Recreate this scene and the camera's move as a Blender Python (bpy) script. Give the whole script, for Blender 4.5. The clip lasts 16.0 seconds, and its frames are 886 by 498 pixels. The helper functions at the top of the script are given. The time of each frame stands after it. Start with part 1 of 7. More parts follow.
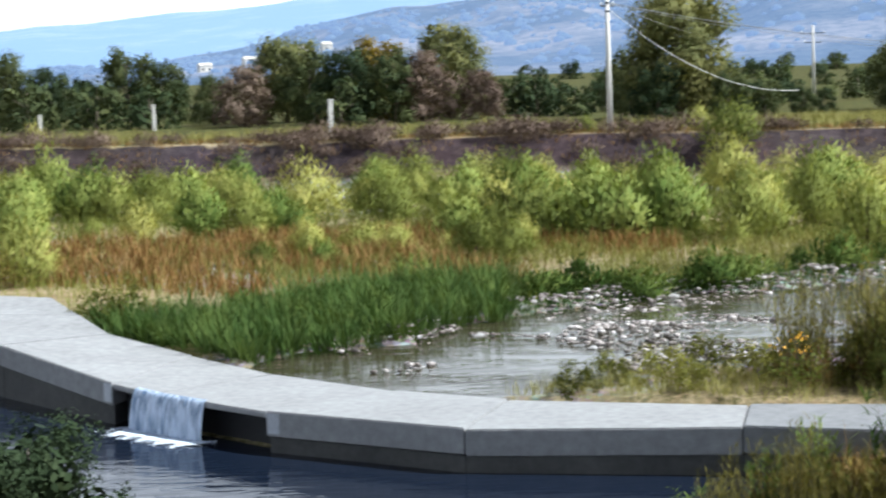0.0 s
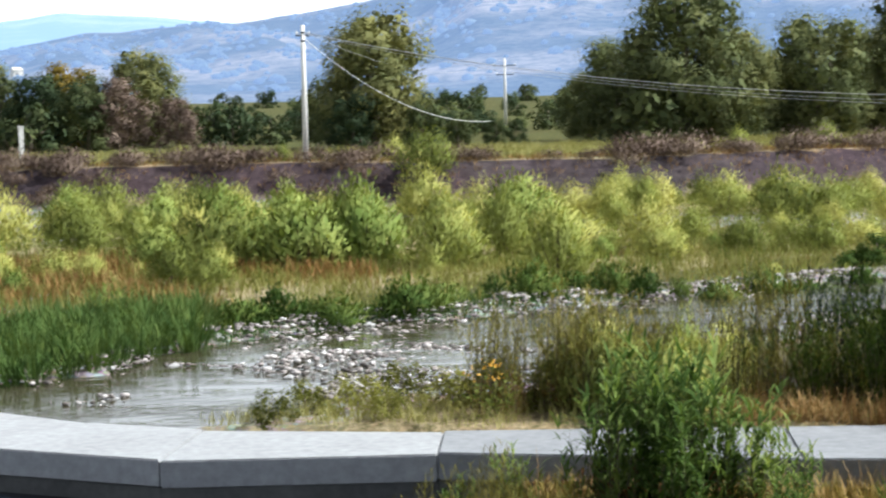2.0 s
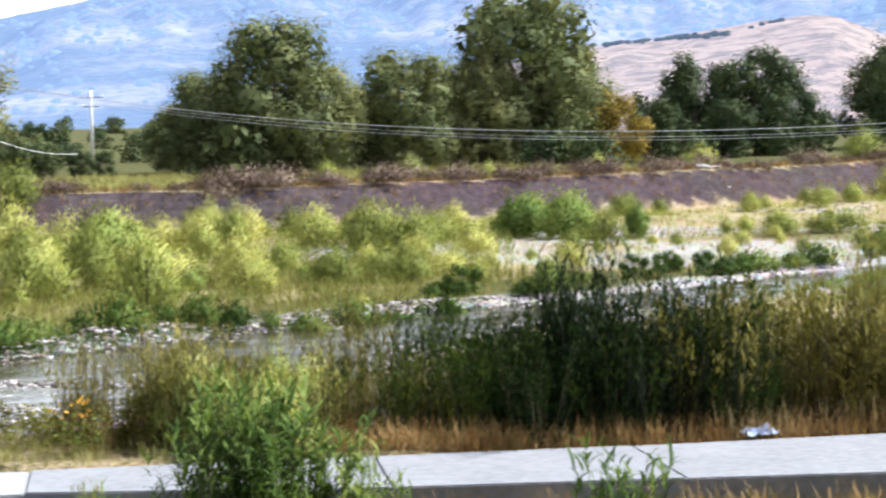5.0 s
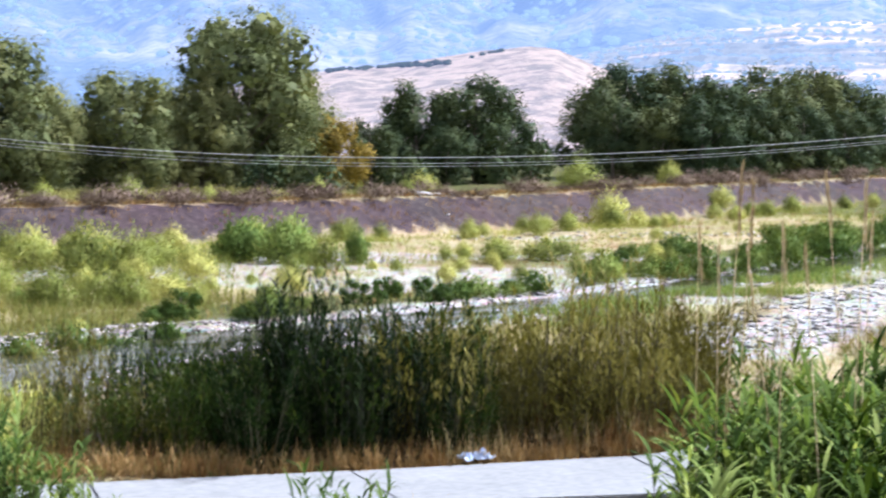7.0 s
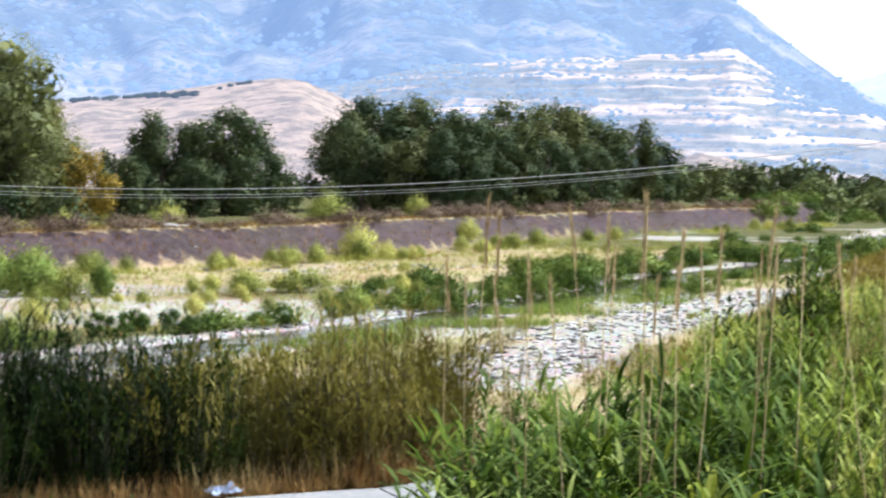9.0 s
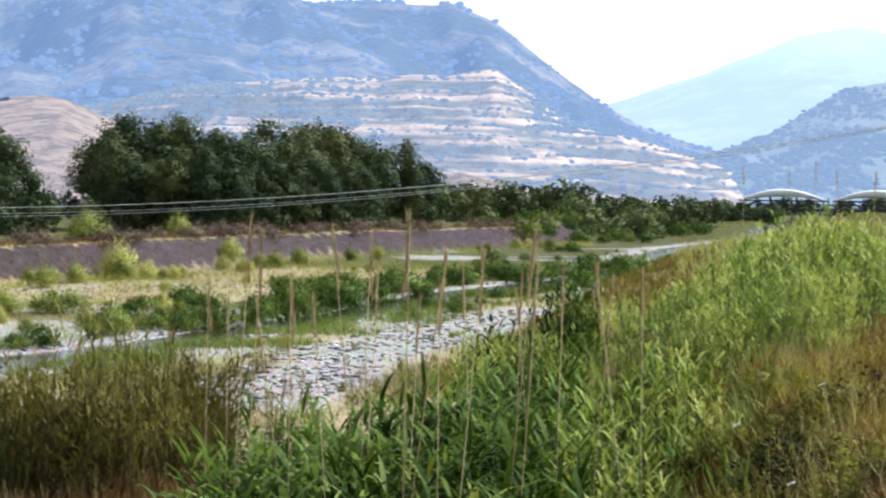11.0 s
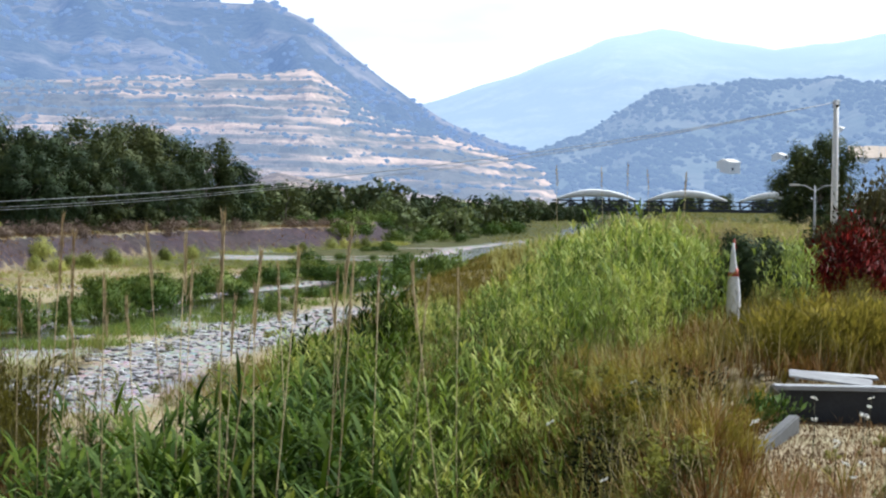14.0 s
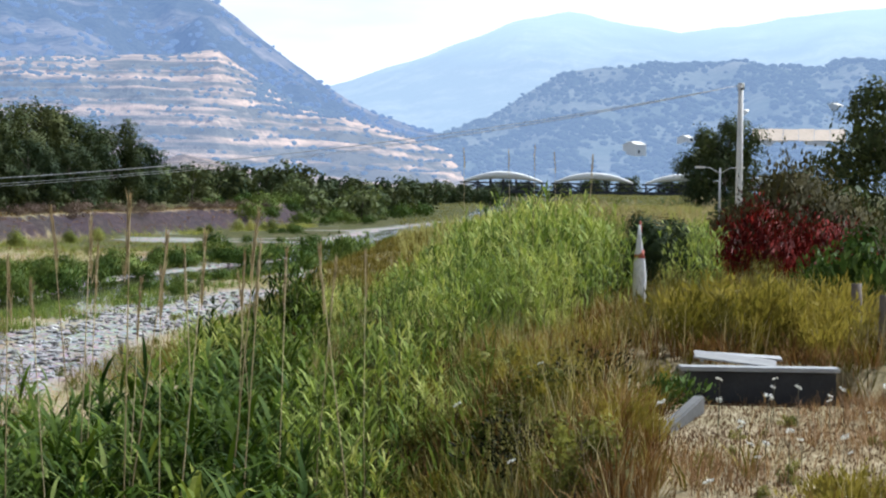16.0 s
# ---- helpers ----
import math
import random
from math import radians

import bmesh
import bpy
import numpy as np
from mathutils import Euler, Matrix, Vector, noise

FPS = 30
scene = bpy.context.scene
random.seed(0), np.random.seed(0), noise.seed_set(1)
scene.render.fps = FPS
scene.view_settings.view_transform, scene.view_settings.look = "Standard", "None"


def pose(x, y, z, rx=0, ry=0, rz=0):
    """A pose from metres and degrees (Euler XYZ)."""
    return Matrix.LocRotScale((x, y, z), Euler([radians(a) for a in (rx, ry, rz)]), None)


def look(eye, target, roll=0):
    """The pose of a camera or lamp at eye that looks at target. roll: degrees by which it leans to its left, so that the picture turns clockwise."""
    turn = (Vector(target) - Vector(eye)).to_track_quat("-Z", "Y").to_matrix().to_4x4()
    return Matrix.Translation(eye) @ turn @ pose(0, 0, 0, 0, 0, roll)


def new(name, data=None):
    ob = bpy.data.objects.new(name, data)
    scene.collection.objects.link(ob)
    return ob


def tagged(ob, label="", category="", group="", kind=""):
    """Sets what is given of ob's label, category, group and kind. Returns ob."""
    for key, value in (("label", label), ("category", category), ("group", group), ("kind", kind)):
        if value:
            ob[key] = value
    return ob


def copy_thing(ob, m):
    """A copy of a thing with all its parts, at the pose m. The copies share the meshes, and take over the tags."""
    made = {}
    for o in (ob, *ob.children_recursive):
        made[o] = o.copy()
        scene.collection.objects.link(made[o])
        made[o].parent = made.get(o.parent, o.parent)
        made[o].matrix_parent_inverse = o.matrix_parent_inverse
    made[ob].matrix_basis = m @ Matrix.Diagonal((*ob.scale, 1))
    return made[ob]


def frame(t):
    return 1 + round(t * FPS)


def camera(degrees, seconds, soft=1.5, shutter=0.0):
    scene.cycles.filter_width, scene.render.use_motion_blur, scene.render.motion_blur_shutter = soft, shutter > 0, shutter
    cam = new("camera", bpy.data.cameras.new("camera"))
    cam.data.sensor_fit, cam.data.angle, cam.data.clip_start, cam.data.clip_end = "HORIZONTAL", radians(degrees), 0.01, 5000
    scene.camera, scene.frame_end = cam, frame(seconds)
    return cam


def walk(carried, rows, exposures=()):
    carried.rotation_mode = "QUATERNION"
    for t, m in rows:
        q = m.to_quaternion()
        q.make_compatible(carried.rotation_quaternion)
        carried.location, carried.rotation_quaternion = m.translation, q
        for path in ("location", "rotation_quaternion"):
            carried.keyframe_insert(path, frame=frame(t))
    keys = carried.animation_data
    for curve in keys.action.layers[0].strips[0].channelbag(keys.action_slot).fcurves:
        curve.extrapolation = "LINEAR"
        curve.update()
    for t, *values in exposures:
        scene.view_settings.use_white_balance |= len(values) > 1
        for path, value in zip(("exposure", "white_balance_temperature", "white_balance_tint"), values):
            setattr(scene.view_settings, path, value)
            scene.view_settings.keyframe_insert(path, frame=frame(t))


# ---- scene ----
# ---------------------------------------------------------------- camera
EYE = 7.5


def aim(azimuth, tilt, lean):
    """Camera on one spot: heading clockwise from +y, tilt up, lean, in degrees."""
    return pose(0, 0, EYE, 90 + tilt, 0, -azimuth) @ pose(0, 0, 0, 0, 0, -lean)


PAN = [
    (0.0, -0.73, -5.11, 1.84), (0.5, 1.47, -4.97, 1.63), (1.0, 4.23, -4.81, 1.38), (1.5, 6.58, -4.65, 1.22),
    (2.0, 8.11, -4.50, 1.20), (2.5, 9.78, -4.32, 1.22), (3.0, 11.65, -4.16, 1.22), (3.5, 13.72, -4.07, 1.17),
    (4.0, 15.81, -4.00, 1.11), (4.2, 16.64, -3.97, 1.09), (6.3, 25.41, -3.30, 0.02), (6.5, 26.21, -3.25, -0.10),
    (7.0, 28.10, -3.06, -0.29), (7.5, 29.92, -2.86, -0.43), (8.0, 31.74, -2.62, -0.52), (8.5, 33.56, -2.35, -0.57),
    (9.0, 35.38, -2.07, -0.63), (9.5, 37.22, -1.80, -0.69), (10.0, 39.03, -1.61, -0.73), (10.2, 39.75, -1.55, -0.75),
    (12.3, 45.01, -1.36, -0.69), (12.5, 45.32, -1.34, -0.67), (13.0, 46.06, -1.33, -0.68), (13.5, 46.80, -1.32, -0.75),
    (14.0, 47.58, -1.36, -0.83), (14.5, 48.37, -1.43, -0.85), (15.0, 49.13, -1.54, -0.88), (15.5, 49.75, -1.69, -0.90),
    (16.0, 50.27, -1.84, -0.87)]
cam = camera(25.25, 16.0, soft=2.1, shutter=0.6)
walk(cam, [(t, aim(a, b, c)) for t, a, b, c in PAN], exposures=[(0.0, 0.78, 5800, 7), (3.5, 1.18, 5950, 9), (7.0, 1.42, 5550, 15), (8.5, 1.38, 5850, 11), (10.0, 1.06, 5800, 9), (13.0, 0.68, 5600, 9), (16.0, 0.57, 5600, 9)])

# ---------------------------------------------------------------- world and sun
SUN_AZ, SUN_EL = 98.0, 50.0
world = bpy.data.worlds.new("world")
scene.world = world
world.use_nodes = True
wn, wl = world.node_tree.nodes, world.node_tree.links
wn.clear()
sky = wn.new("ShaderNodeTexSky")
sky.sky_type, sky.sun_disc = "NISHITA", False
sky.sun_elevation, sky.sun_rotation = radians(SUN_EL), radians(SUN_AZ)
sky.dust_density, sky.air_density, sky.ozone_density = 1.0, 1.0, 2.0
wcoord = wn.new("ShaderNodeTexCoord")
wmap = wn.new("ShaderNodeMapping")
wmap.inputs["Scale"].default_value = (1.0, 1.0, 4.0)
wnoise = wn.new("ShaderNodeTexNoise")
wnoise.inputs["Scale"].default_value, wnoise.inputs["Detail"].default_value = 2.2, 6.0
wramp = wn.new("ShaderNodeMapRange")
wramp.inputs["From Min"].default_value, wramp.inputs["From Max"].default_value = 0.10, 0.42
wmix = wn.new("ShaderNodeMix")
wmix.data_type = "RGBA"
wmix.inputs["B"].default_value = (43.0, 43.6, 44.5, 1)
wbg = wn.new("ShaderNodeBackground")
wbg.inputs["Strength"].default_value = 0.0195
wout = wn.new("ShaderNodeOutputWorld")
wl.new(wcoord.outputs["Generated"], wmap.inputs["Vector"])
wl.new(wmap.outputs["Vector"], wnoise.inputs["Vector"])
wl.new(wnoise.outputs["Fac"], wramp.inputs["Value"])
wsep = wn.new("ShaderNodeSeparateXYZ")
wl.new(wcoord.outputs["Generated"], wsep.inputs["Vector"])
wlow = wn.new("ShaderNodeMapRange")
wlow.inputs["From Min"].default_value, wlow.inputs["From Max"].default_value = 0.14, 0.42
wlow.inputs["To Min"].default_value, wlow.inputs["To Max"].default_value = 1.0, 0.12
wl.new(wsep.outputs["Z"], wlow.inputs["Value"])
wthin = wn.new("ShaderNodeMath")
wthin.operation = "MULTIPLY"
wl.new(wramp.outputs["Result"], wthin.inputs[0])
wl.new(wlow.outputs["Result"], wthin.inputs[1])
wl.new(wthin.outputs[0], wmix.inputs["Factor"])
wl.new(sky.outputs["Color"], wmix.inputs["A"])
wl.new(wmix.outputs["Result"], wbg.inputs["Color"])
wl.new(wbg.outputs["Background"], wout.inputs["Surface"])

lamp = bpy.data.lights.new("sun", "SUN")
lamp.energy, lamp.angle, lamp.color = 5.0, radians(1.5), (1.0, 0.96, 0.88)
sun_ob = new("sun", lamp)
_sd = Vector((math.sin(radians(SUN_AZ)) * math.cos(radians(SUN_EL)), math.cos(radians(SUN_AZ)) * math.cos(radians(SUN_EL)), math.sin(radians(SUN_EL))))
sun_ob.matrix_world = look(tuple(_sd * 100), (0, 0, 0))

# ---------------------------------------------------------------- materials


def mat(name):
    m = bpy.data.materials.new(name)
    m.use_nodes = True
    return m, m.node_tree.nodes, m.node_tree.links, m.node_tree.nodes["Principled BSDF"]


def ramp_of(nodes, stops):
    r = nodes.new("ShaderNodeValToRGB")
    while len(r.color_ramp.elements) < len(stops):
        r.color_ramp.elements.new(0.5)
    for e, (p, c) in zip(r.color_ramp.elements, stops):
        e.position, e.color = p, (*c, 1)
    return r


def noise_of(nodes, links, scale, detail=4.0, rough=0.55, stretch=None):
    """Noise in object metres."""
    c = nodes.new("ShaderNodeTexCoord")
    n = nodes.new("ShaderNodeTexNoise")
    n.inputs["Scale"].default_value, n.inputs["Detail"].default_value, n.inputs["Roughness"].default_value = scale, detail, rough
    if stretch:
        m = nodes.new("ShaderNodeMapping")
        m.inputs["Scale"].default_value = stretch
        links.new(c.outputs["Object"], m.inputs["Vector"])
        links.new(m.outputs["Vector"], n.inputs["Vector"])
    else:
        links.new(c.outputs["Object"], n.inputs["Vector"])
    return n


def mixed(nodes, links, fac, a, b, mode="MIX"):
    m = nodes.new("ShaderNodeMix")
    m.data_type, m.blend_type = "RGBA", mode
    for sock, v in (("Factor", fac), ("A", a), ("B", b)):
        if isinstance(v, (int, float)):
            m.inputs[sock].default_value = v
        elif isinstance(v, tuple):
            m.inputs[sock].default_value = (*v, 1)
        else:
            links.new(v, m.inputs[sock])
    return m.outputs["Result"]


def bump_to(nodes, links, bsdf, height, strength, distance):
    b = nodes.new("ShaderNodeBump")
    b.inputs["Strength"].default_value, b.inputs["Distance"].default_value = strength, distance
    links.new(height, b.inputs["Height"])
    links.new(b.outputs["Normal"], bsdf.inputs["Normal"])


def leaf_material(name, stops, translucent=0.45, rough=0.55, patch=0.68, patch_scale=0.9, island=0.17, plant=0.35):
    """Leaves: a colour of its own for each leaf and each plant, light passing through."""
    m, n, l, p = mat(name)
    g = n.new("ShaderNodeNewGeometry")
    o = n.new("ShaderNodeObjectInfo")
    nz = noise_of(n, l, patch_scale, 3.0)
    add = n.new("ShaderNodeMath")
    add.operation = "MULTIPLY_ADD"
    l.new(g.outputs["Random Per Island"], add.inputs[0])
    add.inputs[1].default_value = island
    half = n.new("ShaderNodeMath")
    half.operation = "MULTIPLY_ADD"
    l.new(o.outputs["Random"], half.inputs[0])
    half.inputs[1].default_value, half.inputs[2].default_value = plant, 0.125 - 0.5 * plant
    more = n.new("ShaderNodeMath")
    more.operation = "MULTIPLY_ADD"
    l.new(nz.outputs["Fac"], more.inputs[0])
    more.inputs[1].default_value = patch
    l.new(half.outputs[0], more.inputs[2])
    l.new(more.outputs[0], add.inputs[2])
    r = ramp_of(n, stops)
    l.new(add.outputs[0], r.inputs["Fac"])
    l.new(r.outputs["Color"], p.inputs["Base Color"])
    p.inputs["Roughness"].default_value = rough
    p.inputs["Specular IOR Level"].default_value = 0.03
    if translucent:
        tr = n.new("ShaderNodeBsdfTranslucent")
        l.new(mixed(n, l, 1.0, r.outputs["Color"], (1.0, 1.0, 0.6), "MULTIPLY"), tr.inputs["Color"])
        mx = n.new("ShaderNodeMixShader")
        mx.inputs["Fac"].default_value = translucent
        l.new(p.outputs["BSDF"], mx.inputs[1])
        l.new(tr.outputs["BSDF"], mx.inputs[2])
        l.new(mx.outputs["Shader"], n["Material Output"].inputs["Surface"])
    return m


def solid_material(name, a, b, scale, rough=0.8, metal=0.0, bump=0.3, dist=0.01, stretch=None):
    """A surface of two colours broken at two scales, with fine relief."""
    m, n, l, p = mat(name)
    big = noise_of(n, l, scale, 5.0, 0.6, stretch)
    fine = noise_of(n, l, scale * 9, 4.0, 0.65, stretch)
    c = mixed(n, l, big.outputs["Fac"], a, b)
    r = ramp_of(n, [(0.3, (0.72, 0.72, 0.72)), (0.7, (1.12, 1.12, 1.12))])
    l.new(fine.outputs["Fac"], r.inputs["Fac"])
    l.new(mixed(n, l, 0.8, c, r.outputs["Color"], "MULTIPLY"), p.inputs["Base Color"])
    p.inputs["Roughness"].default_value, p.inputs["Metallic"].default_value = rough, metal
    if bump:
        bump_to(n, l, p, fine.outputs["Fac"], bump, dist)
    return m


M_WILLOW = leaf_material("willow_leaf", [(0.1, (0.08, 0.10, 0.024)), (0.45, (0.27, 0.30, 0.08)), (0.8, (0.52, 0.49, 0.16))], 0.35, island=0.12, patch=0.63, patch_scale=0.9, plant=0.6)
M_SHRUB = leaf_material("shrub_leaf", [(0.12, (0.03, 0.058, 0.014)), (0.45, (0.14, 0.20, 0.048)), (0.85, (0.36, 0.39, 0.11))], 0.3)
M_DARK = leaf_material("bank_leaf", [(0.15, (0.014, 0.034, 0.008)), (0.5, (0.06, 0.10, 0.022)), (0.9, (0.20, 0.235, 0.06))], 0.25)
M_LUSH = leaf_material("lush_grass", [(0.15, (0.014, 0.036, 0.010)), (0.5, (0.05, 0.095, 0.026)), (0.9, (0.15, 0.20, 0.055))], 0.25)
M_TREE = leaf_material("tree_leaf", [(0.1, (0.05, 0.065, 0.03)), (0.4, (0.12, 0.14, 0.06)), (0.75, (0.27, 0.245, 0.085))], 0.2, island=0.10, patch=0.6, patch_scale=0.22, plant=0.2)
M_TREE_DARK = leaf_material("dark_tree_leaf", [(0.1, (0.016, 0.028, 0.018)), (0.4, (0.042, 0.062, 0.030)), (0.8, (0.14, 0.145, 0.05))], 0.15, island=0.10, patch=0.6, patch_scale=0.25, plant=0.25)
M_THICKET = leaf_material("thicket_leaf", [(0.1, (0.035, 0.055, 0.025)), (0.45, (0.09, 0.12, 0.05)), (0.85, (0.19, 0.21, 0.09))], 0.25)
M_TREE_GOLD = leaf_material("golden_leaf", [(0.15, (0.10, 0.08, 0.02)), (0.55, (0.22, 0.16, 0.035)), (0.9, (0.36, 0.26, 0.06))], 0.35)
M_RUSSET = leaf_material("russet_leaf", [(0.15, (0.06, 0.042, 0.036)), (0.55, (0.14, 0.10, 0.082)), (0.9, (0.25, 0.19, 0.145))], 0.2)
M_REED = leaf_material("reed_leaf", [(0.15, (0.005, 0.013, 0.003)), (0.5, (0.026, 0.047, 0.009)), (0.9, (0.13, 0.145, 0.03))], 0.25)
M_CANE = leaf_material("cane_leaf", [(0.15, (0.002, 0.007, 0.001)), (0.42, (0.020, 0.041, 0.005)), (0.65, (0.088, 0.132, 0.016)), (0.9, (0.42, 0.44, 0.09))], 0.2, 0.6)
M_STRAW = leaf_material("straw", [(0.15, (0.26, 0.19, 0.10)), (0.5, (0.44, 0.35, 0.20)), (0.9, (0.60, 0.52, 0.34))], 0.3, 0.7)
M_PLUME = leaf_material("plume", [(0.15, (0.20, 0.13, 0.075)), (0.5, (0.36, 0.26, 0.16)), (0.9, (0.52, 0.42, 0.28))], 0.3, 0.8)
M_DEADLEAF = leaf_material("dead_reed_leaf", [(0.15, (0.018, 0.008, 0.003)), (0.5, (0.095, 0.044, 0.015)), (0.9, (0.29, 0.155, 0.055))], 0.3, 0.7)
M_RED = leaf_material("red_leaf", [(0.22, (0.008, 0.003, 0.003)), (0.5, (0.06, 0.007, 0.006)), (0.85, (0.33, 0.03, 0.02))], 0.12, plant=0.05)
M_BARK = solid_material("bark", (0.10, 0.075, 0.055), (0.22, 0.18, 0.14), 1.4, 0.9, bump=0.6, dist=0.03, stretch=(1, 1, 0.2))
M_STEM = solid_material("stem", (0.04, 0.04, 0.018), (0.12, 0.10, 0.045), 3.0, 0.8, bump=0)
# near-black stems: the shade inside the reed bed is put into their colour
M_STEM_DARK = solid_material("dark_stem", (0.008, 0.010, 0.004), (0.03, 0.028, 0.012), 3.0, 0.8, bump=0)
M_CONCRETE = solid_material("concrete", (0.36, 0.35, 0.33), (0.55, 0.53, 0.49), 0.6, 0.85, bump=0.35, dist=0.01)
M_DECK = solid_material("deck_concrete", (0.245, 0.245, 0.25), (0.385, 0.39, 0.40), 0.45, 0.8, bump=0.3, dist=0.01)
M_DECK_DARKER = solid_material("darker_deck", (0.175, 0.18, 0.19), (0.28, 0.285, 0.30), 0.5, 0.85, bump=0.35, dist=0.01)
M_WETWALL = solid_material("wet_concrete", (0.05, 0.05, 0.05), (0.16, 0.15, 0.14), 0.8, 0.5, bump=0.4, dist=0.02)
M_DARKWALL = solid_material("dark_concrete", (0.012, 0.013, 0.016), (0.045, 0.046, 0.05), 1.5, 0.8, bump=0.4)
M_MARKER = solid_material("marker_paint", (0.66, 0.65, 0.62), (0.86, 0.85, 0.83), 0.6, 0.55, bump=0.1, dist=0.005)
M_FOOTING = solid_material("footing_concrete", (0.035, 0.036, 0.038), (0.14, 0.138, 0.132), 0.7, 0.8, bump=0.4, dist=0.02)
M_STONE = solid_material("stone", (0.25, 0.245, 0.245), (0.46, 0.45, 0.44), 1.1, 0.85, bump=0.3, dist=0.02)
M_POLE = solid_material("pole_concrete", (0.62, 0.60, 0.57), (0.8, 0.78, 0.75), 0.9, 0.8, bump=0.1)
M_WIRE = solid_material("wire", (0.34, 0.345, 0.35), (0.48, 0.485, 0.49), 0.5, 0.6, 0.0, bump=0)
M_WHITE = solid_material("white_paint", (0.7, 0.7, 0.68), (0.86, 0.86, 0.84), 1.2, 0.6, bump=0.05)
M_REDPAINT = solid_material("red_paint", (0.35, 0.06, 0.04), (0.5, 0.12, 0.08), 2.0, 0.7, bump=0.05)
M_STEEL = solid_material("dark_steel", (0.02, 0.024, 0.03), (0.05, 0.055, 0.062), 0.3, 0.8, 0.0, bump=0)
M_WALL = solid_material("plaster_wall", (0.66, 0.62, 0.55), (0.82, 0.79, 0.72), 0.3, 0.85, bump=0.1)
M_BOARD = solid_material("weathered_board", (0.26, 0.26, 0.26), (0.50, 0.49, 0.48), 1.5, 0.8, bump=0.3, stretch=(0.3, 3, 3))
M_LIME = solid_material("lime_stain", (0.42, 0.45, 0.50), (0.78, 0.80, 0.83), 2.2, 0.7, bump=0.2, stretch=(2, 2, 0.4))
M_SHEET = solid_material("roof_sheet", (0.42, 0.33, 0.25), (0.60, 0.49, 0.39), 0.2, 0.7, bump=0.1)
M_FLOWER = solid_material("white_flower", (0.75, 0.75, 0.68), (0.88, 0.88, 0.82), 6.0, 0.7, bump=0)
M_YELLOW = solid_material("yellow_flower", (0.75, 0.36, 0.02), (0.85, 0.5, 0.03), 6.0, 0.7, bump=0)
M_GLASS = solid_material("window_dark", (0.03, 0.035, 0.04), (0.06, 0.065, 0.07), 0.5, 0.15, bump=0)
M_PLASTIC = solid_material("blue_plastic", (0.25, 0.36, 0.62), (0.7, 0.75, 0.85), 4.0, 0.35, bump=0.2)


def stone_material(name, stops):
    """River stones: each one its own grey, brown or pale tone, finely flecked."""
    m, n, l, p = mat(name)
    g = n.new("ShaderNodeNewGeometry")
    r = ramp_of(n, stops)
    l.new(g.outputs["Random Per Island"], r.inputs["Fac"])
    fine = noise_of(n, l, 9.0, 5.0, 0.7)
    f = ramp_of(n, [(0.3, (0.6, 0.6, 0.6)), (0.7, (1.15, 1.15, 1.15))])
    l.new(fine.outputs["Fac"], f.inputs["Fac"])
    l.new(mixed(n, l, 0.8, r.outputs["Color"], f.outputs["Color"], "MULTIPLY"), p.inputs["Base Color"])
    p.inputs["Roughness"].default_value = 0.8
    bump_to(n, l, p, fine.outputs["Fac"], 0.3, 0.02)
    return m


M_BEDSTONE = stone_material("bed_stone", [(0.0, (0.06, 0.05, 0.044)), (0.35, (0.17, 0.145, 0.13)), (0.7, (0.38, 0.33, 0.31)), (1.0, (0.68, 0.64, 0.62))])
M_BARSTONE = stone_material("bar_stone", [(0.0, (0.07, 0.063, 0.06)), (0.4, (0.22, 0.208, 0.208)), (0.75, (0.38, 0.365, 0.365)), (1.0, (0.64, 0.62, 0.60))])


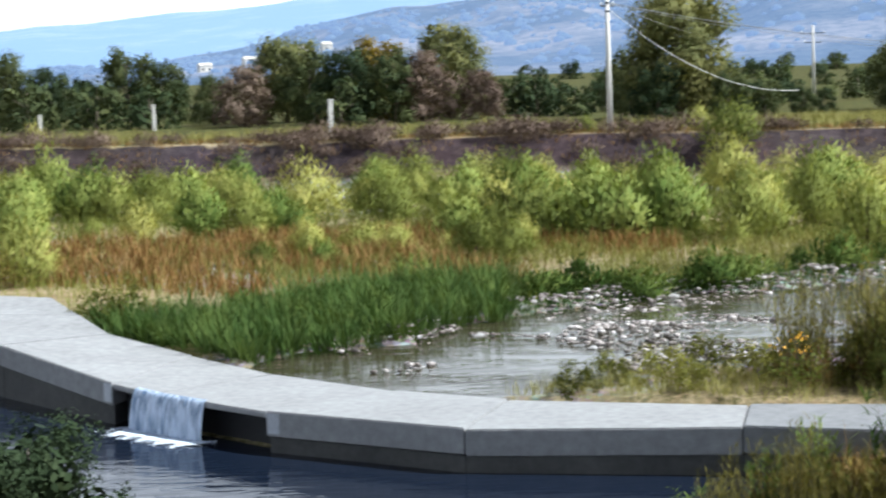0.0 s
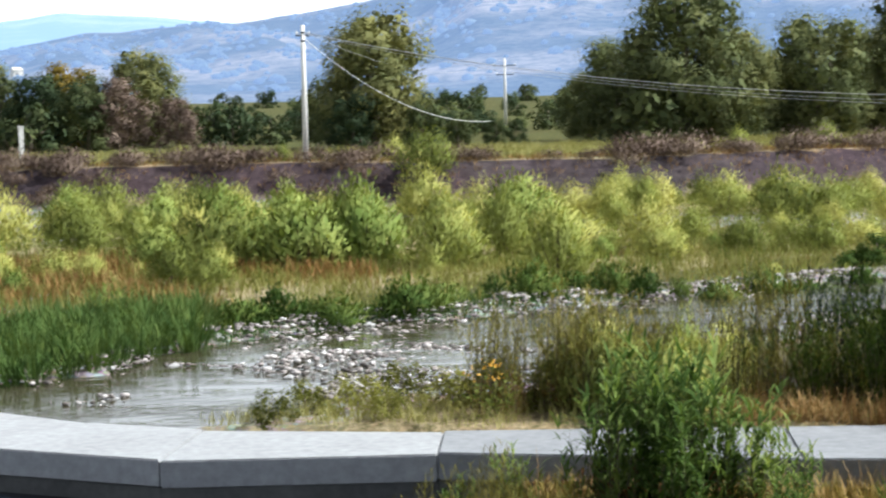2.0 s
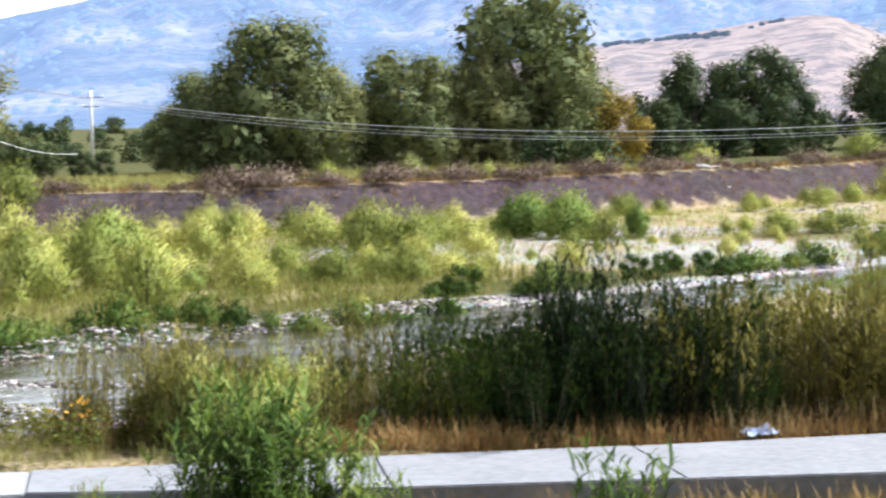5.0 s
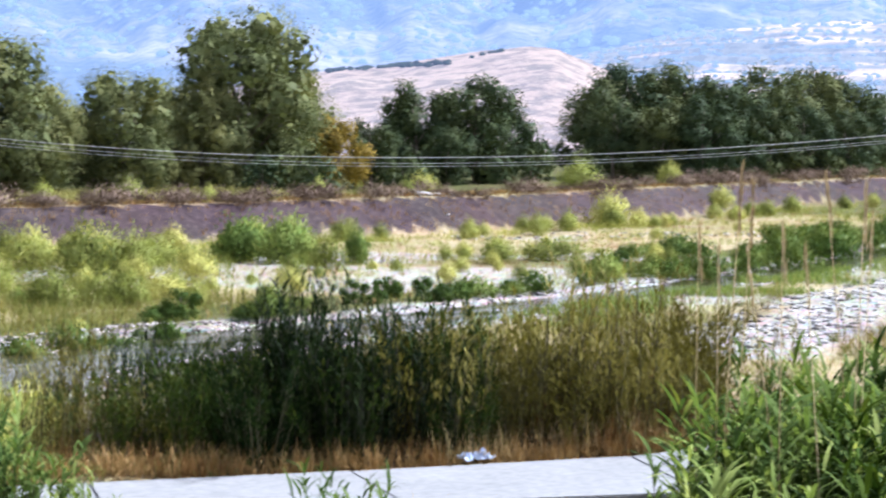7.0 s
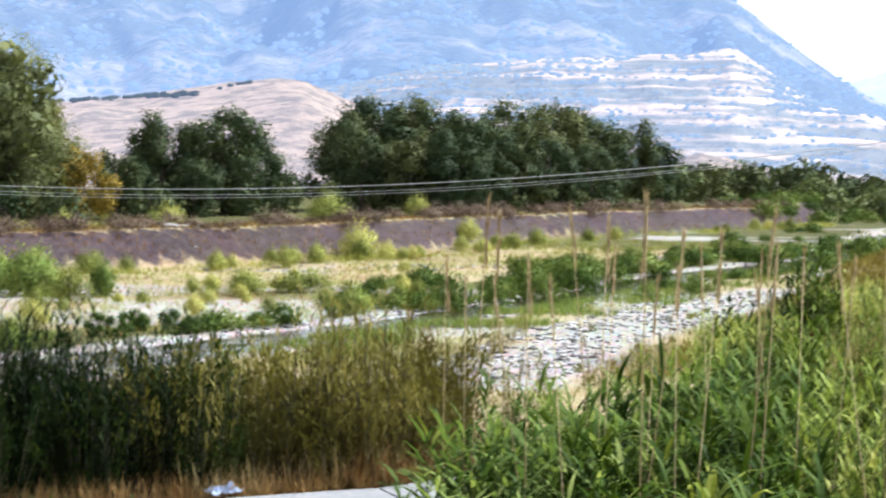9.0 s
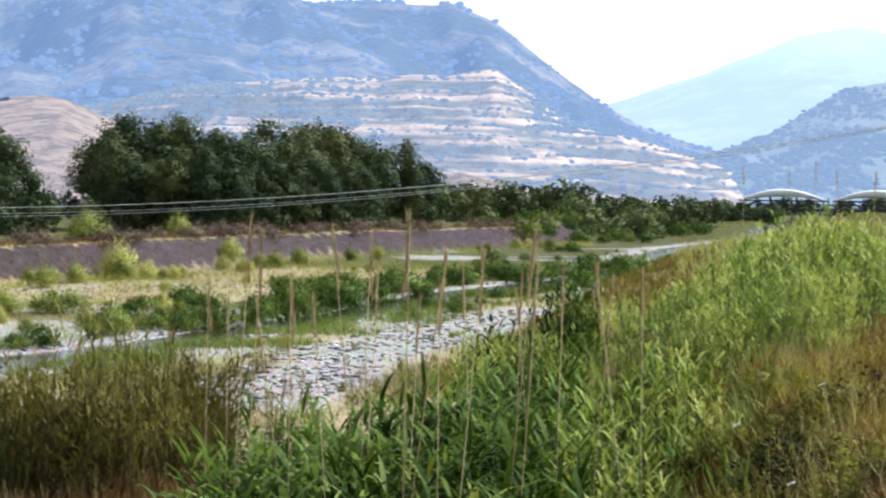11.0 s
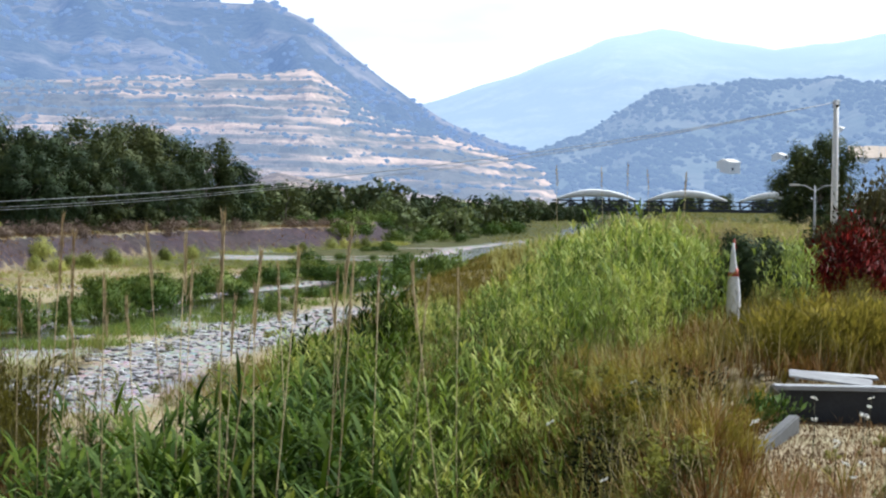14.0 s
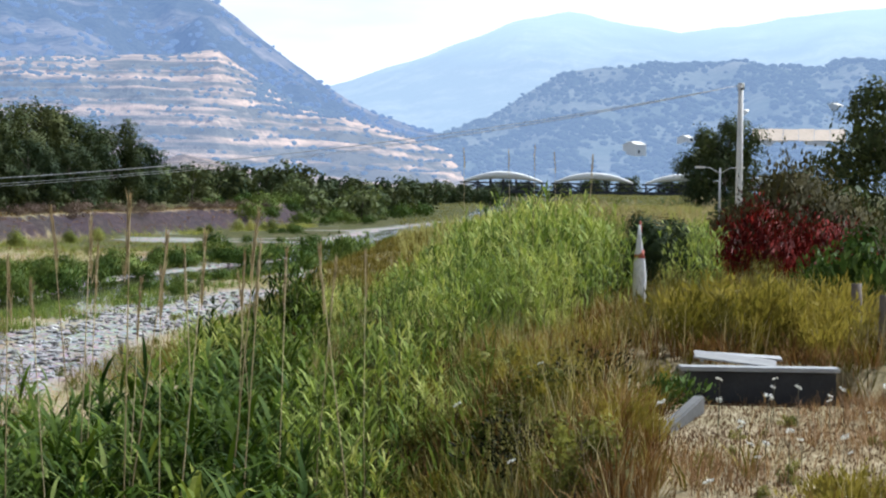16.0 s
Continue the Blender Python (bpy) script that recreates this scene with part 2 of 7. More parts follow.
def ground_material():
    """River ground: pebbles, sand, short green growth and dry grass, laid out by the plan's cover attribute."""
    m, n, l, p = mat("ground")
    cov = n.new("ShaderNodeAttribute")
    cov.attribute_name = "cover"
    sep = n.new("ShaderNodeSeparateColor")
    l.new(cov.outputs["Color"], sep.inputs["Color"])
    big, mid, fine = noise_of(n, l, 0.12, 5), noise_of(n, l, 1.6, 9, 0.78), noise_of(n, l, 6.0, 5, 0.7)
    vor = n.new("ShaderNodeTexVoronoi")
    vor.inputs["Scale"].default_value = 4.2
    c = n.new("ShaderNodeTexCoord")
    l.new(c.outputs["Object"], vor.inputs["Vector"])
    peb = ramp_of(n, [(0.0, (0.42, 0.40, 0.385)), (0.5, (0.30, 0.28, 0.26)), (0.85, (0.15, 0.135, 0.12))])
    l.new(vor.outputs["Distance"], peb.inputs["Fac"])
    pebc = mixed(n, l, 0.4, peb.outputs["Color"], vor.outputs["Color"], "SOFT_LIGHT")
    dry = ramp_of(n, [(0.3, (0.17, 0.12, 0.055)), (0.5, (0.30, 0.24, 0.135)), (0.7, (0.44, 0.37, 0.25))])
    l.new(mid.outputs["Fac"], dry.inputs["Fac"])
    grn = ramp_of(n, [(0.3, (0.012, 0.016, 0.004)), (0.5, (0.06, 0.062, 0.016)), (0.7, (0.15, 0.135, 0.04))])
    l.new(mid.outputs["Fac"], grn.inputs["Fac"])
    earth = ramp_of(n, [(0.3, (0.015, 0.010, 0.011)), (0.5, (0.048, 0.035, 0.038)), (0.7, (0.10, 0.074, 0.074))])
    l.new(mid.outputs["Fac"], earth.inputs["Fac"])
    soft = n.new("ShaderNodeMath")
    soft.operation = "MULTIPLY_ADD"
    l.new(fine.outputs["Fac"], soft.inputs[0])
    soft.inputs[1].default_value, soft.inputs[2].default_value = 1.6, -0.8

    def sharp(channel):
        a = n.new("ShaderNodeMath")
        a.operation = "ADD"
        l.new(sep.outputs[channel], a.inputs[0])
        l.new(soft.outputs[0], a.inputs[1])
        r = n.new("ShaderNodeMapRange")
        r.inputs["From Min"].default_value, r.inputs["From Max"].default_value = 0.3, 0.7
        l.new(a.outputs[0], r.inputs["Value"])
        return r.outputs["Result"]

    col = mixed(n, l, sharp("Green"), dry.outputs["Color"], grn.outputs["Color"])
    col = mixed(n, l, sharp("Red"), col, pebc)
    col = mixed(n, l, sharp("Blue"), col, earth.outputs["Color"])
    l.new(mixed(n, l, 0.25, col, big.outputs["Color"], "SOFT_LIGHT"), p.inputs["Base Color"])
    p.inputs["Roughness"].default_value, p.inputs["Specular IOR Level"].default_value = 0.95, 0.15
    bump_to(n, l, p, fine.outputs["Fac"], 0.5, 0.05)
    return m


def water_material(name, deep, ripple, scale, rough, height=0.06, still=0.06):
    m, n, l, p = mat(name)
    p.inputs["Base Color"].default_value = (*deep, 1)
    p.inputs["Roughness"].default_value = rough
    p.inputs["IOR"].default_value = 1.333
    nz = noise_of(n, l, scale, 2.0, 0.5, (0.55, 1.7, 1.0))
    calm = noise_of(n, l, scale * 0.15, 3.0, 0.5, (0.6, 1.6, 1.0))
    reach = ramp_of(n, [(0.42, (still, still, still)), (0.62, (1, 1, 1))])
    l.new(calm.outputs["Fac"], reach.inputs["Fac"])
    h = n.new("ShaderNodeMath")
    h.operation = "MULTIPLY"
    l.new(nz.outputs["Fac"], h.inputs[0])
    l.new(reach.outputs["Color"], h.inputs[1])
    bump_to(n, l, p, h.outputs[0], ripple, height)
    return m


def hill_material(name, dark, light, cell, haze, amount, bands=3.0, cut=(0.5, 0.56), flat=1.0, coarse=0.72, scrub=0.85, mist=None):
    """Hillside of scrub and dry fields in level bands (cell: metres); a distant backdrop that never shifts, its air
    haze painted in as emission.
    """
    m, n, l, p = mat(name)
    big = noise_of(n, l, 0.18 / cell, 3, 0.5)
    fields = noise_of(n, l, 1.0 / cell, 9, coarse, (flat, flat, bands))
    spots = noise_of(n, l, 0.10, 6, 0.8)
    r = ramp_of(n, [(cut[0], dark), (cut[1], light)])
    add = n.new("ShaderNodeMath")
    add.operation = "MULTIPLY_ADD"
    l.new(big.outputs["Fac"], add.inputs[0])
    add.inputs[1].default_value = 0.45
    half = n.new("ShaderNodeMath")
    half.operation = "MULTIPLY"
    half.inputs[1].default_value = 0.55
    l.new(fields.outputs["Fac"], half.inputs[0])
    l.new(half.outputs[0], add.inputs[2])
    l.new(add.outputs[0], r.inputs["Fac"])
    s = ramp_of(n, [(0.42, (0.22, 0.27, 0.2)), (0.54, (1, 1, 1))])
    l.new(spots.outputs["Fac"], s.inputs["Fac"])
    col = mixed(n, l, scrub, r.outputs["Color"], s.outputs["Color"], "MULTIPLY")
    l.new(col, p.inputs["Base Color"])
    p.inputs["Roughness"].default_value, p.inputs["Specular IOR Level"].default_value = 1.0, 0.0
    bump_to(n, l, p, spots.outputs["Fac"], 1.0, 2.5)
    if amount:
        # the slope is no light source: this emission paints the air's haze over it
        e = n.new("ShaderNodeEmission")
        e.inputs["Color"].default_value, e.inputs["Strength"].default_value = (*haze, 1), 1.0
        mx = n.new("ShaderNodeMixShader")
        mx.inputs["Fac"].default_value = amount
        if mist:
            # no cloud is built: a pale glow painted on between two levels fades the heights
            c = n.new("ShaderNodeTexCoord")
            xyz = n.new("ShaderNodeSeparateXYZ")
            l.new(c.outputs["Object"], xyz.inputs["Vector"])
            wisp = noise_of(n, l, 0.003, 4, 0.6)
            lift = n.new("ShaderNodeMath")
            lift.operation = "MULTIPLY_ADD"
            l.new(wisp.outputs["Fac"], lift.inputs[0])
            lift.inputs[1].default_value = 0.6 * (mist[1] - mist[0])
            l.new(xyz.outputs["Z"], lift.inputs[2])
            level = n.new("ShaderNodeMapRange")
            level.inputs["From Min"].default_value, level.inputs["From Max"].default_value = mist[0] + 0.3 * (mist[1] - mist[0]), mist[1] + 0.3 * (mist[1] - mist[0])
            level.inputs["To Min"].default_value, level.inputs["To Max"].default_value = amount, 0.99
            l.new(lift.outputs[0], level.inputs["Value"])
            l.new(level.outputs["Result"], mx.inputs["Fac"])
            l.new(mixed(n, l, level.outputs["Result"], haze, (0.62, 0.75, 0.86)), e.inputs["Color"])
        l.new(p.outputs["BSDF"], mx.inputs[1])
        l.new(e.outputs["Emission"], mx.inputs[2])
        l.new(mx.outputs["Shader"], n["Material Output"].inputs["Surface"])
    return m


M_GROUND = ground_material()
M_STREAM = water_material("stream_water", (0.05, 0.045, 0.026), 1.0, 3.0, 0.05, 0.035, 0.12)
M_POOL = water_material("pool_water", (0.008, 0.013, 0.026), 1.0, 1.9, 0.04, 0.022, 0.5)

# ---------------------------------------------------------------- mesh tools
rng = np.random.default_rng(7)


def mesh_of(name, V, faces, material, smooth=False, attrs=None, normals=None):
    """A mesh from arrays: vertices (n, 3), and face arrays of one or more widths."""
    me = bpy.data.meshes.new(name)
    V = np.asarray(V, dtype=np.float32)
    faces = [np.asarray(f, dtype=np.int32) for f in faces if len(f)]
    total = np.concatenate([np.full(len(f), f.shape[1], dtype=np.int32) for f in faces])
    loops = np.concatenate([f.ravel() for f in faces])
    me.vertices.add(len(V))
    me.vertices.foreach_set("co", V.ravel())
    me.loops.add(len(loops))
    me.loops.foreach_set("vertex_index", loops)
    me.polygons.add(len(total))
    me.polygons.foreach_set("loop_start", np.concatenate([[0], np.cumsum(total)[:-1]]).astype(np.int32))
    if smooth:
        me.polygons.foreach_set("use_smooth", np.ones(len(total), dtype=bool))
    me.update(calc_edges=True)
    for key, val in (attrs or {}).items():
        a = me.color_attributes.new(key, "FLOAT_COLOR", "POINT")
        a.data.foreach_set("color", np.asarray(val, dtype=np.float32).ravel())
    if normals is not None:
        me.polygons.foreach_set("use_smooth", np.ones(len(total), dtype=bool))
        me.normals_split_custom_set_from_vertices(np.asarray(normals / np.linalg.norm(normals, axis=1, keepdims=True), dtype=np.float32).tolist())
    me.materials.append(material)
    return me


def child(name, mesh, parent, label=""):
    ob = new(name, mesh)
    ob.parent = parent
    return tagged(ob, label)


def part(name, bm, material, parent, label="", smooth=False):
    me = bpy.data.meshes.new(name)
    bm.to_mesh(me)
    bm.free()
    me.materials.append(material)
    if smooth:
        for f in me.polygons:
            f.use_smooth = True
    return child(name, me, parent, label)


def strips(base, az, lean, length, width, bend, segs, taper=0.8, twist=0.0):
    """Tapering bent blades. base (n, 3), the rest arrays of n. Returns vertices and face arrays."""
    n = len(base)
    az, lean, length, width, bend = (np.broadcast_to(np.asarray(v, float), (n,)) for v in (az, lean, length, width, bend))
    d = np.stack([np.cos(az), np.sin(az), np.zeros(n)], 1)
    w = np.stack([-np.sin(az + twist), np.cos(az + twist), np.zeros(n)], 1)
    pos, rows = base.astype(float).copy(), []
    for k in range(segs + 1):
        s = k / segs
        if k < segs:
            half = (width * 0.5 * min(1.0, 0.45 + 2.2 * s) * (1 - s ** 1.6) ** taper)[:, None] * w
            rows += [pos - half, pos + half]
        else:
            rows.append(pos.copy())
        th = lean + bend * (s + 0.5 / segs)
        pos = pos + (length / segs)[:, None] * (d * np.sin(th)[:, None] + np.array([0, 0, 1.0]) * np.cos(th)[:, None])
    V = np.stack(rows, 1).reshape(-1, 3)
    per = 2 * segs + 1
    o = np.arange(n)[:, None] * per
    quads = [o + np.array([2 * k, 2 * k + 1, 2 * k + 3, 2 * k + 2]) for k in range(segs - 1)]
    quads = np.concatenate(quads) if quads else np.zeros((0, 4), int)
    tris = o + np.array([2 * segs - 2, 2 * segs - 1, 2 * segs])
    return V, [quads, tris]


def diamonds(base, direction, length, width, normal=None):
    """Small pointed leaves, one quad each, from base along direction, facing about along normal."""
    n = len(base)
    direction = direction / np.maximum(np.linalg.norm(direction, axis=1, keepdims=True), 1e-6)
    r = rng.normal(size=(n, 3)) if normal is None else normal + 0.33 * rng.normal(size=(n, 3))
    side = np.cross(direction, r)
    side /= np.maximum(np.linalg.norm(side, axis=1, keepdims=True), 1e-6)
    L, W = np.broadcast_to(length, (n,))[:, None], np.broadcast_to(width, (n,))[:, None]
    mid = base + direction * L * 0.45
    V = np.stack([base, mid + side * W * 0.5, base + direction * L, mid - side * W * 0.5], 1).reshape(-1, 3)
    return V, [np.arange(n)[:, None] * 4 + np.array([0, 1, 2, 3])]


def joined(*sets):
    """Several (vertices, faces) as one."""
    V, F, o = [], [], 0
    for v, f in sets:
        V.append(v)
        F += [a + o for a in f]
        o += len(v)
    by = {}
    for a in F:
        if len(a):
            by.setdefault(a.shape[1], []).append(a)
    return np.concatenate(V), [np.concatenate(x) for x in by.values()]


def tube(path, radii, sides=6):
    """A closed tapering tube along a path."""
    path, n = np.asarray(path, float), len(path)
    rings = []
    for i in range(n):
        t = path[min(i + 1, n - 1)] - path[max(i - 1, 0)]
        t = t / max(np.linalg.norm(t), 1e-9)
        a = np.cross(t, [0.0, 0.0, 1.0] if abs(t[2]) < 0.9 else [1.0, 0.0, 0.0])
        a /= np.linalg.norm(a)
        b = np.cross(t, a)
        ang = np.arange(sides) * 2 * np.pi / sides
        rings.append(path[i] + radii[i] * (np.cos(ang)[:, None] * a + np.sin(ang)[:, None] * b))
    V = np.concatenate(rings)
    q = []
    for i in range(n - 1):
        for k in range(sides):
            q.append((i * sides + k, i * sides + (k + 1) % sides, (i + 1) * sides + (k + 1) % sides, (i + 1) * sides + k))
    caps = np.array([list(range(sides))[::-1], list(range((n - 1) * sides, n * sides))])
    return V, [np.array(q), caps]


def box_bm(sx, sy, sz, bevel=0.0, at=(0, 0, 0), turn=0.0):
    bm = bmesh.new()
    bmesh.ops.create_cube(bm, size=1.0, matrix=Matrix.Translation(at) @ Matrix.Rotation(radians(turn), 4, "Z") @ Matrix.Diagonal((sx, sy, sz, 1)))
    if bevel:
        bmesh.ops.bevel(bm, geom=bm.edges[:], offset=bevel, segments=2, affect="EDGES")
    return bm


# ---------------------------------------------------------------- the plan
UP = np.array([math.sin(radians(48)), math.cos(radians(48))])     # the way upstream
LEVEE = np.array([(-400, 190), (-60, 146), (-30, 141), (0, 132), (30, 127), (52, 131), (75, 138), (95, 147), (130, 170), (190, 196), (214, 210), (300, 290), (600, 560), (2600, 2400)], float)
BANK = np.array([(-3, -60), (8, -12), (20, 8), (30, 24), (41, 38), (58, 53), (85, 74), (130, 106), (220, 165), (600, 430), (2600, 1900)], float)
FORD_NEAR = np.array([(-21, 64, 1.1), (-12.8, 53.1, 0.5), (-8.9, 48.3, 0.1), (-7.7, 47.2, 0.0), (-4.7, 44.1, 0.0), (-0.2, 41.1, 0.02), (5.5, 40.0, 0.1), (12.5, 37.5, 0.1), (18.3, 35.9, 0.12), (24.3, 33.9, 0.2), (33, 31, 1.2)])
FORD_FAR = np.array([(-12.9, 60.6, 0.95), (-10.2, 55.4, 0.42), (-7.5, 52.8, 0.1), (-5.1, 50.1, -0.05), (-1.8, 46.7, -0.04), (0.8, 44.8, 0.0), (6.0, 42.6, 0.1), (13.3, 41.2, 0.1), (19.0, 40.0, 0.12), (25.6, 38.6, 0.2), (34.6, 35.4, 1.2)])
STREAM = np.array([(-3.2, 50.2, 2.6), (0.5, 50.3, 4.6), (3.5, 53.6, 5.2), (9.5, 58.7, 5.2), (16, 62.6, 4.4), (25, 68, 3.0), (38, 74, 1.7), (50, 79.5, 1.3), (62, 85.5, 1.1), (74, 92, 1.2), (97, 108, 1.4), (124, 120, 1.5), (200, 176, 2.0), (262, 212, 2.5), (420, 330, 3.5), (700, 560, 4.0)])


def along(x, y, line):
    """Signed distance to a line (positive to its left as it runs), and the place along it, as fraction index."""
    x, y = np.asarray(x, float), np.asarray(y, float)
    best, sign, par = np.full(x.shape, 1e9), np.zeros(x.shape), np.zeros(x.shape)
    for i in range(len(line) - 1):
        a, b = line[i, :2], line[i + 1, :2]
        d = b - a
        u = np.clip(((x - a[0]) * d[0] + (y - a[1]) * d[1]) / (d @ d), 0, 1)
        px, py = a[0] + u * d[0], a[1] + u * d[1]
        dist = np.hypot(x - px, y - py)
        cr = d[0] * (y - a[1]) - d[1] * (x - a[0])
        hit = dist < best
        best, sign, par = np.where(hit, dist, best), np.where(hit, np.sign(cr), sign), np.where(hit, i + u, par)
    return best * sign, par


def polar(az, r):
    a = radians(az)
    return r * math.sin(a), r * math.cos(a)


def step(a, b, v):
    t = np.clip((v - a) / (b - a), 0, 1)
    return t * t * (3 - 2 * t)


def wave(x, y, f, seed=0.0):
    """Cheap smooth noise, about -1 to 1."""
    s = seed * 1.7
    return (np.sin(x * f + s + 1.3 * np.sin(y * f * 0.7 + s)) + np.sin(y * f * 1.1 - s + 1.7 * np.sin(x * f * 0.6 + 2 * s)) + np.sin((x + y) * f * 2.1 + s) * 0.5) / 2.5


def plain_z(x, y):
    return 0.0055 * np.maximum(0, x * UP[0] + y * UP[1] - 75)


def stream_off(x, y):
    """Distance outside the stream's uneven edge, and the signed distance to its middle."""
    d, p = along(x, y, STREAM)
    half = np.interp(p, np.arange(len(STREAM)), STREAM[:, 2])
    return np.abs(d) - half + np.minimum(1.0, 0.35 * half) * (wave(x, y, 0.42, 3) + 0.5 * wave(x, y, 1.1, 6)), d


def survey(x, y):
    """Height and cover (pebbles, green, earth) of the ground."""
    x, y = np.asarray(x, float), np.asarray(y, float)
    s = x * UP[0] + y * UP[1]
    r = np.hypot(x, y)
    z = plain_z(x, y) + 0.12 + 0.12 * wave(x, y, 0.23) + 0.06 * wave(x, y, 0.9, 2)
    # stream bed
    off, ds = stream_off(x, y)
    bed = step(1.5, -0.8, off)
    z = z - 0.42 * bed
    # pool below the ford
    df, pf = along(x, y, FORD_NEAR)
    low = step(0.9, 0.3, df) * (pf < 9.9) * (x > -60)
    deep = step(-10.5, -7, df) * step(8.0, 1.5, x) * step(-60, -45, x)
    zl = -0.75 - 1.3 * deep + 0.1 * wave(x, y, 0.5, 4) - 0.35 * step(10, -8, x)
    z = np.where(low > 0, z * (1 - low) + zl * low, z)
    # hollow under the ford, and the water's edge just above it
    inside = step(0.2, 0.6, df) * step(0.2, -0.4, along(x, y, FORD_FAR)[0]) * (pf > 0.02) * (pf < 9.9)
    z = z - (z + 0.95) * inside
    # levee and the country behind it
    dl, _ = along(x, y, LEVEE)
    crest = 3.0 + 0.004 * np.maximum(0, s - 75) + 0.12 * wave(x, y, 0.17, 5)
    up = step(-5.0, -0.3, dl + 0.5 * wave(x, y, 0.4, 3))
    z = z * (1 - up) + crest * up
    z = z - 0.35 * step(3, 12, dl)
    # high bank of the near side, and the terrace that the camera stands on
    db, _ = along(x, y, BANK)
    high = 3.75 + 0.003 * np.maximum(0, s - 40) + 0.12 * wave(x, y, 0.3, 6)
    rise = step(7.5, 0.0, db + 0.8 * wave(x, y, 0.35, 7))
    z = z * (1 - rise) + high * rise
    z = np.maximum(z, 5.9 - 0.42 * np.maximum(0, r - 4.0))
    # the worn yard in front of the basin
    a = np.degrees(np.arctan2(x, y))
    yard = step(19, 27, r) * step(44.2, 43.6, r) * step(55.5, 56.3, a) * step(75, 70, a)
    z = z - 0.75 * yard
    # hills lift the far rim
    z = z + 0.004 * np.maximum(0, r - 900)
    flat = (1 - up) * (1 - rise)
    bar = step(0.0, 0.4, wave(x, y, 0.085, 1.3) * 0.6 + wave(x, y, 0.31, 2.2) * 0.4) * step(62, 75, y + 0.0 * x)
    patch = step(4.5, 0.5, np.abs(along(x, y, np.array([(43, 57.0), (56, 68), (72, 78.5), (92, 92)]))[0]))
    peb = np.maximum.reduce([step(5.0, 0.6, off) * step(0, 8, df), 0.75 * bar, patch]) * flat * (1 - low)
    green = np.maximum(step(5.5, 2.0, np.abs(off - 5.0)) * (ds > 0), 0.35 + 0.3 * wave(x, y, 0.13, 8)) * flat + rise * (0.45 + 0.35 * wave(x, y, 0.2, 9)) + (dl > 2) * 1.0
    # dark earth cover under the reed bed paints the shade at its foot
    reed_shade = step(8.5, 10.5, x) * step(34, 31, x) * step(0.3, 0.8, along(x, y, FORD_FAR)[0]) * step(9.5, 7.0, along(x, y, FORD_FAR)[0]) * 1.4
    peb = peb * step(420, 240, r) * (1 - yard)
    green = green + 0.75 * step(150, 260, r) * flat + 0.6 * step(110, 180, r) * rise + 0.5 * low
    green = green * (1 - yard)
    earth = np.clip(reed_shade + step(0.05, 0.25, up) * step(0.5, -0.5, dl) * 1.3 + low * 0.6 * (1 - rise) + yard * 0.12, 0, 1)
    return z, np.stack([np.clip(peb, 0, 1), np.clip(green, 0, 1), earth, np.ones_like(z)], -1)


def ground_at(x, y):
    return float(survey(np.array([x]), np.array([y]))[0][0])


def build_ground():
    az = np.radians(np.concatenate([np.arange(-180, -20, 5.0), np.arange(-20, 70, 0.3), np.arange(70, 180, 5.0)]))
    r = np.concatenate([[0.0], np.geomspace(3.0, 16.0, 14)[:-1], np.geomspace(16.0, 330.0, 270)[:-1], np.geomspace(330.0, 4600.0, 50)])
    A, R = np.meshgrid(az, r)
    X, Y = R * np.sin(A), R * np.cos(A)
    Z, cover = survey(X, Y)
    n, k = len(az), len(r)
    i, j = np.meshgrid(np.arange(k - 1), np.arange(n), indexing="ij")
    q = np.stack([i * n + j, (i + 1) * n + j, (i + 1) * n + (j + 1) % n, i * n + (j + 1) % n], -1).reshape(-1, 4)
    q = q[:, ::-1]
    me = mesh_of("ground", np.stack([X, Y, Z], -1).reshape(-1, 3), [q], M_GROUND, True, {"cover": cover.reshape(-1, 4)})
    tagged(new("ground", me), "river plain of pale pebbles, dry grass and banks", "ground", kind="structure")


build_ground()


def build_stream():
    """The stream's surface, a sheet over its bed."""
    az = np.radians(np.arange(-12, 56, 0.2))
    r = np.concatenate([np.geomspace(42.0, 330.0, 260)[:-1], np.geomspace(330.0, 900.0, 40)])
    A, R = np.meshgrid(az, r)
    X, Y = R * np.sin(A), R * np.cos(A)
    off, ds = stream_off(X, Y)
    far_side = along(X, Y, FORD_FAR)[0]
    keep = (off < 1.1) & (far_side > -0.8)
    Z = plain_z(X, Y) + 0.025 - 0.085 * step(4.0, 1.0, far_side)
    n = len(az)
    i, j = np.meshgrid(np.arange(len(r) - 1), np.arange(n - 1), indexing="ij")
    q = np.stack([i * n + j, i * n + j + 1, (i + 1) * n + j + 1, (i + 1) * n + j], -1).reshape(-1, 4)
    q = q[keep.ravel()[q].all(1)]
    used = np.unique(q)
    back = np.full(X.size, -1)
    back[used] = np.arange(len(used))
    V = np.stack([X, Y, Z], -1).reshape(-1, 3)[used]
    tagged(new("stream_water", mesh_of("stream_water", V, [back[q]], M_STREAM, True)), "shallow clear stream running over pebbles", "water", kind="structure")


build_stream()


def pool():
    bm = bmesh.new()
    ring = [(-40, 70), (-22, 64.6), (-12.9, 53.6), (-7.8, 48.0), (-4.4, 44.4), (0.0, 41.8), (6, 40.6), (9, 39.5), (9, 30), (-4, 30), (-40, 36)]
    bm.faces.new([bm.verts.new((x, y, -0.95)) for x, y in ring[::-1]])
    me = bpy.data.meshes.new("pool_water")
    bm.to_mesh(me)
    bm.free()
    me.materials.append(M_POOL)
    tagged(new("pool_water", me), "dark rippled pool below the ford", "water", kind="structure")


pool()

